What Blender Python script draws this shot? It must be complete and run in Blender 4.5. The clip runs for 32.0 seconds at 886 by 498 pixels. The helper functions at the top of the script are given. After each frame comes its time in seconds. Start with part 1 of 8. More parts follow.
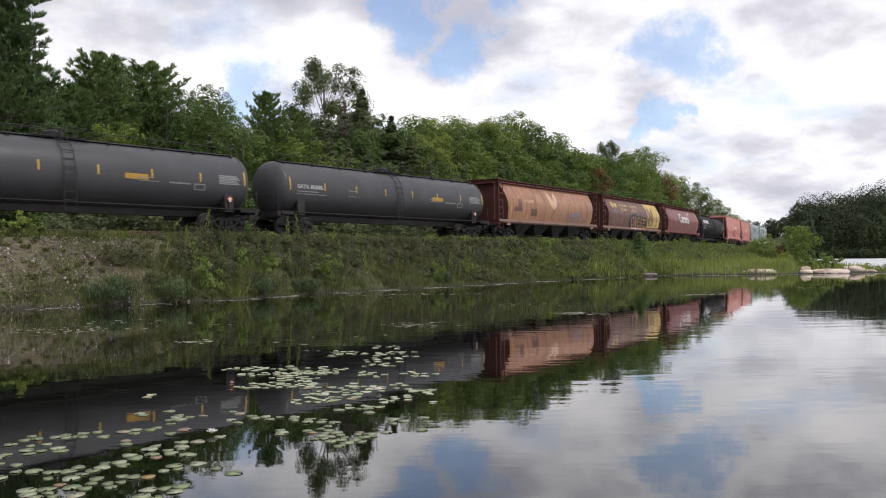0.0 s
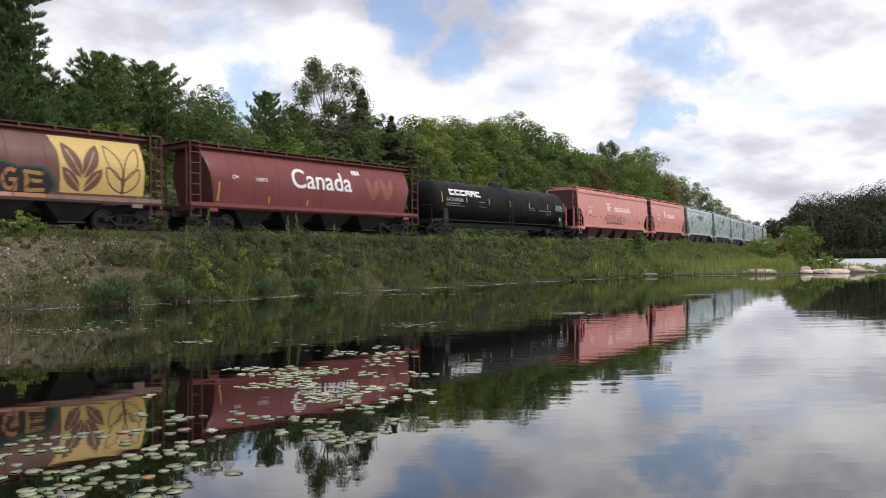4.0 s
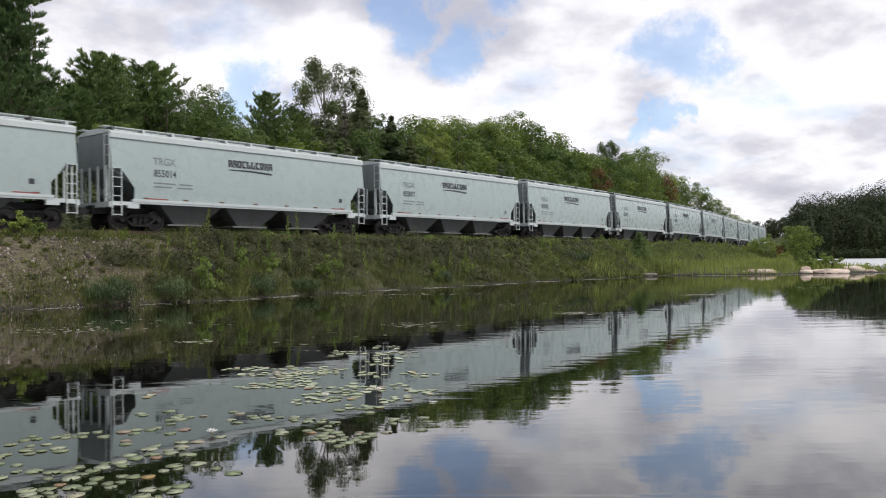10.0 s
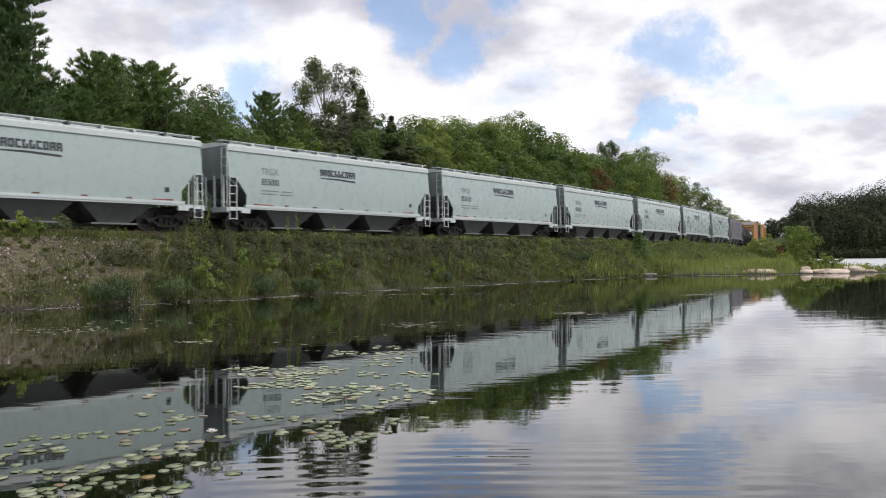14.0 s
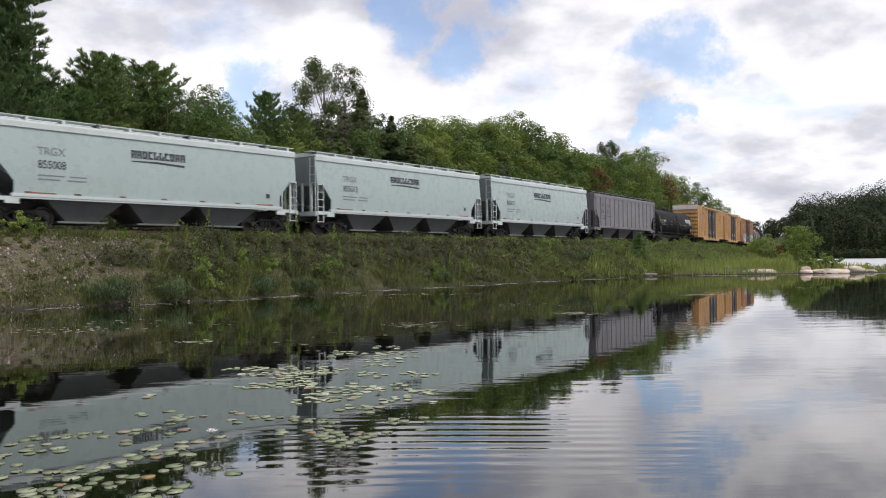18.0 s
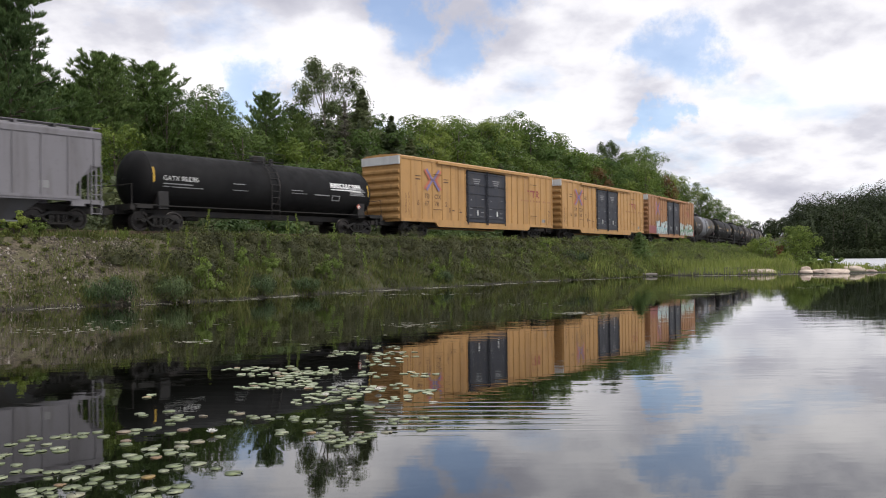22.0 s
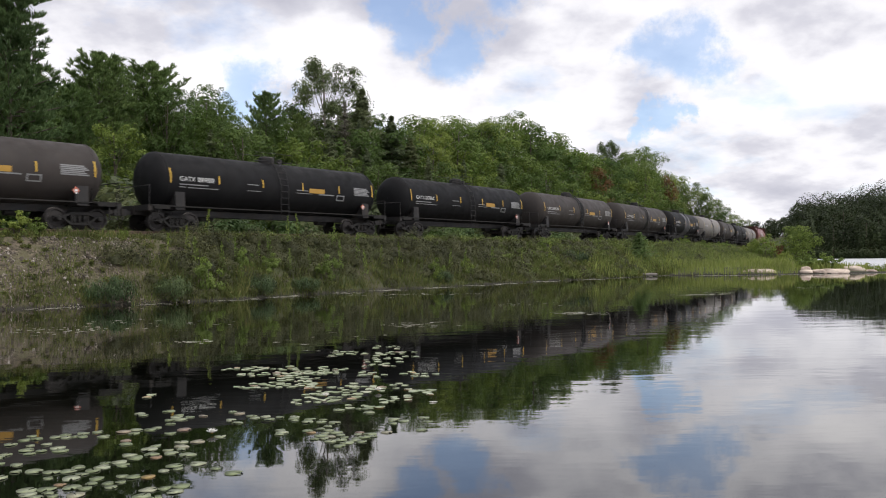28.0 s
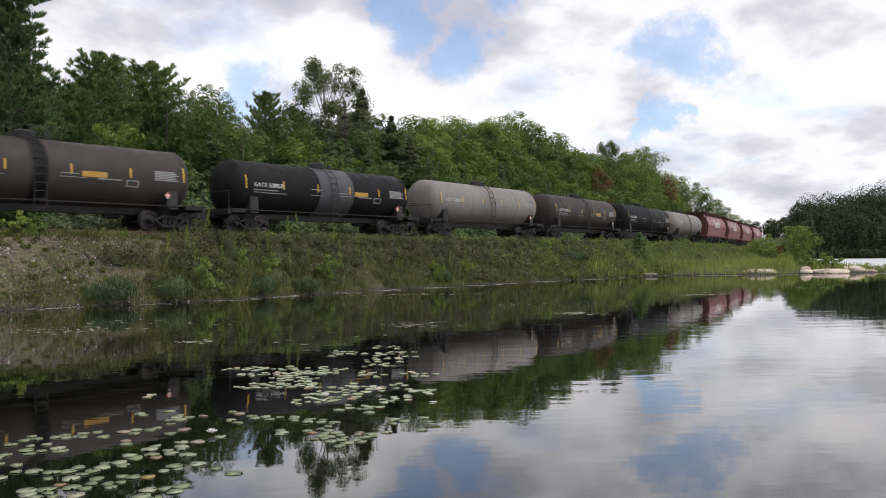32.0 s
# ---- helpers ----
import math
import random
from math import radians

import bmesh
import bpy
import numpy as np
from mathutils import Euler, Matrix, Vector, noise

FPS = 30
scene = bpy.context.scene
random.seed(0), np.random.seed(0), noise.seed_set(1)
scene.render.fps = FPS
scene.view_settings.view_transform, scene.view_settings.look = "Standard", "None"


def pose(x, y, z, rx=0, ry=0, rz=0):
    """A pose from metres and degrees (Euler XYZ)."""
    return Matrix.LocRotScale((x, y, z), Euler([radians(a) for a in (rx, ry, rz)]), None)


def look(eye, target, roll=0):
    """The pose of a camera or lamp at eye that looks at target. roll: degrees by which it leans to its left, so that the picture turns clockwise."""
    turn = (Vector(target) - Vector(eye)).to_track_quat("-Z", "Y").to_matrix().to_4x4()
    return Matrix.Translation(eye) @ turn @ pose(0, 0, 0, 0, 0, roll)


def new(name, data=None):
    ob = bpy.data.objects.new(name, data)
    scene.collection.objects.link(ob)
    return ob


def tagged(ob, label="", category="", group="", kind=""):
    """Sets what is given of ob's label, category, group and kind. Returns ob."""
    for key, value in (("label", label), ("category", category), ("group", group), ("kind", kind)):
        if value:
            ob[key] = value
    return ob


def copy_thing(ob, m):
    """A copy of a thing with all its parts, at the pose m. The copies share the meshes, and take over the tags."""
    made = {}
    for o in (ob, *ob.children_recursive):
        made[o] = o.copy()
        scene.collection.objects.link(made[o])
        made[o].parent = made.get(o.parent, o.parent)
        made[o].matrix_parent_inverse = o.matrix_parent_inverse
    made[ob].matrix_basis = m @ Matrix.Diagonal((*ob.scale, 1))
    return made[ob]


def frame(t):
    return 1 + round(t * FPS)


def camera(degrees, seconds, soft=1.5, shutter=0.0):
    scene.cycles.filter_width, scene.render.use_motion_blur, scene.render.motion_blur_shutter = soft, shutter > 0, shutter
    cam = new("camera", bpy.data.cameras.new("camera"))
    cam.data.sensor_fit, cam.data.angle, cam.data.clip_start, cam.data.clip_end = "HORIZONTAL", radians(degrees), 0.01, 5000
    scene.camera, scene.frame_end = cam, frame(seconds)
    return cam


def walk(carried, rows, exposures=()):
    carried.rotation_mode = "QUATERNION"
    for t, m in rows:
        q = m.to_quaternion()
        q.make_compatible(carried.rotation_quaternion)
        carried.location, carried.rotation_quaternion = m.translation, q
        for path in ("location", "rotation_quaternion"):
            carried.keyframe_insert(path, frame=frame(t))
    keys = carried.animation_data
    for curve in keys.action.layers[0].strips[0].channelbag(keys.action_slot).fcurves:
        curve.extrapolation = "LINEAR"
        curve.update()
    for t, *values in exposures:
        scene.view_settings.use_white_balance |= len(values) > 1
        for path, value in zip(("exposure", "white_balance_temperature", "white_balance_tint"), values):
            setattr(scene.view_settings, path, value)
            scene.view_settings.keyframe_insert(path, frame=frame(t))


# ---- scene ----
# The lake is the plane z = 0; x runs across, y runs away from the camera, z is up.
LENS = 56.22
EYE = (0.0, 0.0, 1.51)
cam = camera(LENS, 32.0, soft=1.05, shutter=0.2)
VIEW = pose(EYE[0], EYE[1], EYE[2], 90.647, 0, 0) @ pose(0, 0, 0, 0, 0, -0.62)
walk(cam, [(0.0, VIEW), (32.0, VIEW)], exposures=[(0.0, 0.0), (32.0, 0.0)])

SPEED = 15.282      # of the train in the middle of the clip, metres a second


def run(t):
    """How far the train has gone at t seconds, from its place at nine; it slowly gains speed."""
    return SPEED * (t - 9.0) + 0.010 * max(0.0, t - 12.0) ** 2 - 0.004 * max(0.0, 9.0 - t) ** 2


RAIL = 2.88         # height of the rail heads over the lake

# ---------------------------------------------------------------- light
SUN_AZ, SUN_EL = 118.0, 52.0     # degrees, clockwise from +y


def ramp(nodes, stops, mode="LINEAR"):
    n = nodes.new("ShaderNodeValToRGB")
    n.color_ramp.interpolation = mode
    while len(n.color_ramp.elements) < len(stops):
        n.color_ramp.elements.new(0.5)
    for e, (p, c) in zip(n.color_ramp.elements, stops):
        e.position = p
        e.color = (*c, 1) if len(c) == 3 else c
    return n


def make_world():
    w = bpy.data.worlds.new("sky")
    scene.world = w
    w.use_nodes = True
    N, L = w.node_tree.nodes, w.node_tree.links
    N.clear()
    out = N.new("ShaderNodeOutputWorld")
    sky = N.new("ShaderNodeTexSky")
    sky.sky_type, sky.sun_disc = "NISHITA", False
    sky.sun_elevation, sky.sun_rotation = radians(SUN_EL), radians(SUN_AZ)
    sky.altitude, sky.air_density, sky.dust_density = 200, 1.0, 1.0
    sky.ozone_density = 5.0
    b_sky = N.new("ShaderNodeBackground")
    b_sky.inputs[1].default_value = 0.20
    L.new(sky.outputs[0], b_sky.inputs[0])
    tc = N.new("ShaderNodeTexCoord")
    # clouds lie on a high flat layer
    sep = N.new("ShaderNodeSeparateXYZ")
    L.new(tc.outputs["Generated"], sep.inputs[0])
    up = N.new("ShaderNodeMath"); up.operation = "ADD"; up.inputs[1].default_value = 0.16
    ab = N.new("ShaderNodeMath"); ab.operation = "ABSOLUTE"
    L.new(sep.outputs[2], ab.inputs[0]); L.new(ab.outputs[0], up.inputs[0])
    rise = N.new("ShaderNodeMath"); rise.operation = "POWER"; rise.inputs[1].default_value = 0.55
    L.new(up.outputs[0], rise.inputs[0])
    dv = N.new("ShaderNodeVectorMath"); dv.operation = "DIVIDE"
    cmb = N.new("ShaderNodeCombineXYZ")
    for k in range(3):
        L.new(rise.outputs[0], cmb.inputs[k])
    tall = N.new("ShaderNodeVectorMath"); tall.operation = "MULTIPLY"; tall.inputs[1].default_value = (1.0, 1.0, 1.5)
    L.new(tc.outputs["Generated"], tall.inputs[0])
    L.new(tall.outputs[0], dv.inputs[0]); L.new(cmb.outputs[0], dv.inputs[1])

    def nz(scale, detail, rough, vec, off=0.0):
        n = N.new("ShaderNodeTexNoise")
        n.inputs["Scale"].default_value, n.inputs["Detail"].default_value, n.inputs["Roughness"].default_value = scale, detail, rough
        mp = N.new("ShaderNodeMapping"); mp.inputs["Location"].default_value = (off, off * 0.7, 0)
        L.new(vec, mp.inputs[0]); L.new(mp.outputs[0], n.inputs["Vector"])
        return n
    big = nz(3.4, 8, 0.56, dv.outputs[0], 3.1)
    shade = nz(3.6, 8, 0.52, dv.outputs[0], 8.3)
    # openings in the cloud, each a soft spot of sky: bearing, height, reach in degrees
    warp = nz(11.0, 7, 0.62, tc.outputs["Generated"], 1.0)
    wsub = N.new("ShaderNodeVectorMath"); wsub.operation = "MULTIPLY_ADD"
    L.new(warp.outputs["Color"], wsub.inputs[0])
    wsub.inputs[1].default_value = (0.22, 0.10, 0.16); wsub.inputs[2].default_value = (-0.11, -0.05, -0.08)
    wadd = N.new("ShaderNodeVectorMath"); wadd.operation = "ADD"
    L.new(tc.outputs["Generated"], wadd.inputs[0]); L.new(wsub.outputs[0], wadd.inputs[1])
    last = None
    for az, el, reach in ((16.4, 13.4, 2.9), (14.8, 8.7, 1.3), (1.2, 14.0, 2.4), (-2.6, 16.6, 2.4), (-13.0, 11.4, 2.9), (4.0, 18.5, 2.6), (-50, 30, 14), (60, 35, 16), (150, 40, 20)):
        a, e = radians(az), radians(el)
        d = N.new("ShaderNodeVectorMath"); d.operation = "DISTANCE"
        L.new(wadd.outputs[0], d.inputs[0])
        d.inputs[1].default_value = (math.sin(a) * math.cos(e), math.cos(a) * math.cos(e), math.sin(e))
        m = N.new("ShaderNodeMapRange"); m.interpolation_type = "SMOOTHSTEP"
        m.inputs[1].default_value, m.inputs[2].default_value = radians(reach) * 1.15, radians(reach) * 0.45
        L.new(d.outputs["Value"], m.inputs[0])
        if last is None:
            last = m.outputs[0]
        else:
            mx = N.new("ShaderNodeMath"); mx.operation = "MAXIMUM"
            L.new(last, mx.inputs[0]); L.new(m.outputs[0], mx.inputs[1])
            last = mx.outputs[0]
    thin = ramp(N, [(0.30, (0.75,) * 3), (0.46, (0.0,) * 3)])
    L.new(big.outputs[0], thin.inputs[0])
    gap = N.new("ShaderNodeMath"); gap.operation = "MAXIMUM"
    L.new(thin.outputs[0], gap.inputs[0]); L.new(last, gap.inputs[1])
    cover = N.new("ShaderNodeMapRange")
    cover.inputs[3].default_value, cover.inputs[4].default_value = 1.0, 0.34
    L.new(gap.outputs[0], cover.inputs[0])
    tone = ramp(N, [(0.32, (0.52, 0.52, 0.60)), (0.43, (0.66, 0.655, 0.725)), (0.51, (0.88, 0.87, 0.915)), (0.59, (1.00, 0.98, 1.015)), (0.70, (1.14, 1.115, 1.13))])
    L.new(shade.outputs[0], tone.inputs[0])
    b_cloud = N.new("ShaderNodeBackground"); b_cloud.inputs[1].default_value = 1.10
    L.new(tone.outputs[0], b_cloud.inputs[0])
    mix = N.new("ShaderNodeMixShader")
    L.new(cover.outputs[0], mix.inputs[0]); L.new(b_sky.outputs[0], mix.inputs[1]); L.new(b_cloud.outputs[0], mix.inputs[2])
    L.new(mix.outputs[0], out.inputs[0])


make_world()
sun_data = bpy.data.lights.new("sun", "SUN")
sun_data.energy, sun_data.angle, sun_data.color = 2.05, radians(6), (1.0, 0.95, 0.88)
sun = new("sun", sun_data)
_a, _e = radians(SUN_AZ), radians(SUN_EL)
sun.matrix_world = look((60 * math.sin(_a), 60 * math.cos(_a), 80), (60 * math.sin(_a) - math.sin(_a) * math.cos(_e), 60 * math.cos(_a) - math.cos(_a) * math.cos(_e), 80 - math.sin(_e)))

# ---------------------------------------------------------------- materials


class Mat:
    """A node material: a thin wrapper that keeps node code short."""

    def __init__(self, name, rough=0.6, metal=0.0, ior=1.45):
        self.m = bpy.data.materials.new(name)
        self.m.use_nodes = True
        self.t = self.m.node_tree
        self.N, self.L = self.t.nodes, self.t.links
        self.b = self.N["Principled BSDF"]
        self.b.inputs["Roughness"].default_value = rough
        self.b.inputs["Metallic"].default_value = metal
        self.b.inputs["IOR"].default_value = ior
        self.tc = self.N.new("ShaderNodeTexCoord")

    def co(self, scale=(1, 1, 1), shift=True):
        mp = self.N.new("ShaderNodeMapping")
        mp.inputs["Scale"].default_value = scale
        self.L.new(self.tc.outputs["Object"], mp.inputs[0])
        if shift:
            oi = self.N.new("ShaderNodeObjectInfo")
            mul = self.N.new("ShaderNodeMath"); mul.operation = "MULTIPLY"; mul.inputs[1].default_value = 37.0
            self.L.new(oi.outputs["Random"], mul.inputs[0])
            self.L.new(mul.outputs[0], mp.inputs["Location"])
        return mp.outputs[0]

    def noise(self, scale, detail=4, rough=0.55, stretch=(1, 1, 1), shift=True):
        n = self.N.new("ShaderNodeTexNoise")
        n.inputs["Scale"].default_value, n.inputs["Detail"].default_value, n.inputs["Roughness"].default_value = scale, detail, rough
        self.L.new(self.co(stretch, shift), n.inputs["Vector"])
        return n.outputs[0]

    def ramp(self, fac, stops):
        r = ramp(self.N, stops)
        self.L.new(fac, r.inputs[0])
        return r.outputs[0]

    def mix(self, fac, a, b, mode="MIX"):
        m = self.N.new("ShaderNodeMix"); m.data_type = "RGBA"; m.blend_type = mode
        for sock, v in ((m.inputs[0], fac), (m.inputs[6], a), (m.inputs[7], b)):
            if isinstance(v, bpy.types.NodeSocket):
                self.L.new(v, sock)
            elif isinstance(v, (int, float)):
                sock.default_value = v
            else:
                sock.default_value = (*v, 1)
        return m.outputs[2]

    def colour(self, v):
        if isinstance(v, bpy.types.NodeSocket):
            self.L.new(v, self.b.inputs["Base Color"])
        else:
            self.b.inputs["Base Color"].default_value = (*v, 1)
        return self

    def rough(self, v):
        self.L.new(v, self.b.inputs["Roughness"])
        return self

    def bump(self, fac, dist, strength=1.0):
        bp = self.N.new("ShaderNodeBump")
        bp.inputs["Distance"].default_value, bp.inputs["Strength"].default_value = dist, strength
        self.L.new(fac, bp.inputs["Height"])
        self.L.new(bp.outputs[0], self.b.inputs["Normal"])
        return self


def paint(name, col, rough=0.5, dirt=(0.06, 0.05, 0.04), wear=0.5, fade=0.18, gloss=0.35):
    """Weathered car paint: faded patches, dirt runs down the sides, road film along the bottom."""
    m = Mat(name, rough)
    dark = tuple(c * (1 - fade) for c in col)
    lite = tuple(min(1, c * (1 + fade) + 0.01) for c in col)
    base = m.mix(m.noise(0.55, 5), dark, lite)
    streak = m.ramp(m.noise(1.0, 5, 0.6, (2.2, 2.2, 0.22)), [(0.48, (0, 0, 0)), (0.78, (wear,) * 3)])
    base = m.mix(streak, base, dirt)
    blot = m.ramp(m.noise(5.0, 6, 0.65), [(0.58, (0, 0, 0)), (0.72, (wear * 0.55,) * 3)])
    base = m.mix(blot, base, dirt)
    m.colour(base)
    m.rough(m.ramp(m.noise(2.0, 4), [(0.3, (rough * 0.8,) * 3), (0.7, (min(1, rough * 1.25),) * 3)]))
    m.b.inputs["Specular IOR Level"].default_value = gloss
    m.bump(m.noise(0.9, 2, 0.4), 0.012, 0.35)
    return m.m


def plain(name, col, rough=0.6, metal=0.0, vary=0.2, scale=6.0):
    m = Mat(name, rough, metal)
    m.colour(m.mix(m.noise(scale, 5), tuple(c * (1 - vary) for c in col), tuple(min(1, c * (1 + vary)) for c in col)))
    return m.m


MAT = {
    "pale_grey": paint("pale_grey_green_paint", (0.332, 0.398, 0.388), 0.28, dirt=(0.18, 0.20, 0.19), wear=0.07, fade=0.05, gloss=0.5),
    "pale_trim": paint("pale_trim_paint", (0.50, 0.545, 0.54), 0.45, wear=0.12, fade=0.05),
    # end paint: grimy, and darkened to carry the shade on the slope sheets
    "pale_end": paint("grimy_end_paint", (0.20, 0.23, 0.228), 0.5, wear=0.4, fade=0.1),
    # bay grey is set dark for the shade below the body
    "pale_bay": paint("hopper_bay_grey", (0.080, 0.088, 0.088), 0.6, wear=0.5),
    "gate": paint("grimy_gate_steel", (0.16, 0.165, 0.165), 0.6, wear=0.5),
    "pink": paint("faded_pink_paint", (0.59, 0.230, 0.195), 0.32, dirt=(0.2, 0.09, 0.07), wear=0.35, fade=0.10),
    "pink_trim": paint("faded_pink_trim", (0.64, 0.275, 0.235), 0.45, wear=0.25, fade=0.1),
    # pink bays and slope sheets: dirt plus their shade, both in the colour
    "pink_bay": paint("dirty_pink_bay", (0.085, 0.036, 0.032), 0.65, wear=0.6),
    "brown": paint("sun_bleached_brown_paint", (0.35, 0.180, 0.110), 0.45, dirt=(0.11, 0.055, 0.036), wear=0.8, fade=0.28),
    "brown_dark": paint("brown_oxide_paint", (0.150, 0.070, 0.056), 0.40, dirt=(0.05, 0.03, 0.02), wear=0.5, fade=0.22),
    "oxide": paint("red_oxide_paint", (0.180, 0.047, 0.045), 0.36, dirt=(0.08, 0.03, 0.025), wear=0.45, fade=0.16),
    "oxide_frame": paint("rusty_frame_paint", (0.105, 0.036, 0.028), 0.7, wear=0.6),
    "brown_sill": paint("dusty_sill_paint", (0.24, 0.15, 0.12), 0.7, wear=0.4),
    "ribbed": paint("lavender_grey_paint", (0.185, 0.178, 0.192), 0.6, wear=0.45, fade=0.15),
    "ribbed_bay": paint("dark_grey_bay_paint", (0.07, 0.07, 0.075), 0.7),
    "tank_black": paint("black_tank_paint", (0.0065, 0.0065, 0.007), 0.6, dirt=(0.016, 0.014, 0.012), wear=0.35, fade=0.3, gloss=0.14),
    "tank_grey": paint("grimy_dark_grey_tank_paint", (0.055, 0.055, 0.060), 0.45, dirt=(0.05, 0.045, 0.04), wear=0.4, fade=0.25),
    "tank_brown": paint("brown_grimed_tank_paint", (0.040, 0.034, 0.031), 0.6, dirt=(0.060, 0.049, 0.042), wear=0.55, fade=0.3, gloss=0.2),
    "tank_pale": paint("dusty_pale_grey_tank_paint", (0.19, 0.175, 0.16), 0.6, dirt=(0.07, 0.06, 0.05), wear=0.55, fade=0.25),
    "tank_patch": paint("grey_primer_paint", (0.19, 0.20, 0.22), 0.5, dirt=(0.08, 0.075, 0.07), wear=0.45, fade=0.2),
    "yellow_box": paint("yellow_ochre_paint", (0.44, 0.250, 0.092), 0.5, dirt=(0.18, 0.095, 0.045), wear=0.60, fade=0.14),
    "yellow_worn": paint("dirty_ochre_paint", (0.35, 0.18, 0.085), 0.6, dirt=(0.14, 0.075, 0.045), wear=0.65, fade=0.2),
    "door_blue": paint("blue_black_door_paint", (0.024, 0.026, 0.036), 0.45, dirt=(0.10, 0.085, 0.06), wear=0.4),
    "roof_white": paint("white_roof_paint", (0.62, 0.62, 0.60), 0.6, wear=0.3),
    "frame_black": paint("black_underframe_paint", (0.018, 0.017, 0.017), 0.6, dirt=(0.07, 0.05, 0.035), wear=0.5),
    "truck": paint("brown_dusted_cast_steel", (0.016, 0.015, 0.014), 0.8, dirt=(0.034, 0.028, 0.024), wear=0.5),
    "wheel": plain("worn_wheel_steel", (0.034, 0.030, 0.028), 0.45, 0.4, 0.3),
    "rail": plain("rail_steel", (0.16, 0.11, 0.085), 0.45, 0.6),
    "tie": plain("weathered_tie_wood", (0.075, 0.060, 0.050), 0.9, 0, 0.35),
    "stripe": plain("yellow_reflective_stripe", (0.55, 0.34, 0.04), 0.4, 0, 0.15),
    "panel_yellow": plain("amber_panel_paint", (0.40, 0.23, 0.04), 0.5, 0, 0.2),
    "white": plain("white_lettering", (0.72, 0.72, 0.70), 0.5, 0, 0.1),
    "white_dim": plain("faded_white_lettering", (0.23, 0.23, 0.23), 0.6, 0, 0.2),
    "white_soft": plain("dulled_white_lettering", (0.42, 0.42, 0.41), 0.6, 0, 0.2),
    "dark_ink": plain("dark_lettering", (0.030, 0.033, 0.040), 0.5, 0, 0.2),
    "grey_ink": plain("faded_grey_lettering", (0.16, 0.18, 0.185), 0.5, 0, 0.2),
    "pink_ink": plain("pale_pink_lettering", (0.86, 0.66, 0.58), 0.5, 0, 0.1),
    "wheat": plain("wheat_yellow_panel", (0.56, 0.40, 0.13), 0.5, 0, 0.2),
    "faded_wheat": plain("sun_faded_emblem_paint", (0.56, 0.36, 0.24), 0.5, 0, 0.15),
    "ghost_oxide": plain("rubbed_oxide_paint", (0.25, 0.085, 0.060), 0.5, 0, 0.15),
    "red_ink": plain("red_emblem_paint", (0.50, 0.15, 0.10), 0.5, 0, 0.15),
    "blue_ink": plain("violet_blue_emblem_paint", (0.21, 0.165, 0.30), 0.5, 0, 0.15),
    "wine_ink": plain("faded_wine_lettering", (0.26, 0.06, 0.05), 0.6, 0, 0.2),
    "brown_ink": plain("brown_stencil_lettering", (0.115, 0.06, 0.03), 0.6, 0, 0.2),
    "spray_orange": plain("orange_spray_paint", (0.42, 0.19, 0.09), 0.4, 0, 0.2),
    "spray_gold": plain("gold_spray_paint", (0.36, 0.21, 0.06), 0.4, 0, 0.2),
    "spray_green": plain("dark_green_spray_paint", (0.02, 0.07, 0.045), 0.4, 0, 0.2),
    "spray_pink": plain("pink_spray_paint", (0.50, 0.24, 0.21), 0.4, 0, 0.2),
    "spray_white": plain("white_spray_paint", (0.62, 0.68, 0.66), 0.4, 0, 0.12),
    "spray_teal": plain("pale_teal_spray_paint", (0.27, 0.46, 0.48), 0.4, 0, 0.2),
    "spray_lime": plain("green_spray_paint", (0.06, 0.24, 0.09), 0.4, 0, 0.2),
    "spray_maroon": plain("maroon_spray_paint", (0.24, 0.065, 0.065), 0.5, 0, 0.25),
    "spray_black": plain("black_spray_paint", (0.02, 0.018, 0.018), 0.5, 0, 0.2),
}


def leaf_material(name, a, b, c, trans=0.35, scale=0.55, lo=0.72, hi=1.30):
    """Foliage: three greens over the leaves and trees, some light let through."""
    m = Mat(name, 0.55)
    geo = m.N.new("ShaderNodeNewGeometry")
    oi = m.N.new("ShaderNodeObjectInfo")
    leaf = m.ramp(geo.outputs["Random Per Island"], [(0.0, a), (0.55, b), (1.0, c)])
    tint = m.ramp(oi.outputs["Random"], [(0.0, (0.78, 0.84, 0.80)), (0.5, (1.0, 1.0, 1.0)), (1.0, (1.16, 1.08, 0.95))])
    col = m.mix(1.0, leaf, tint, "MULTIPLY")
    # noise tone: plant variation that also paints light and dark lobes into the foliage
    clump = m.ramp(m.noise(scale, 3), [(0.32, (lo, lo * 1.02, lo * 1.05)), (0.68, (hi, hi * 0.98, hi * 0.92))])
    col = m.mix(1.0, col, clump, "MULTIPLY")
    m.colour(col)
    m.b.inputs["Specular IOR Level"].default_value = 0.25
    tr = m.N.new("ShaderNodeBsdfTranslucent")
    m.L.new(col, tr.inputs[0])
    mx = m.N.new("ShaderNodeMixShader"); mx.inputs[0].default_value = trans
    out = m.N["Material Output"]
    m.L.new(m.b.outputs[0], mx.inputs[1]); m.L.new(tr.outputs[0], mx.inputs[2]); m.L.new(mx.outputs[0], out.inputs[0])
    return m.m


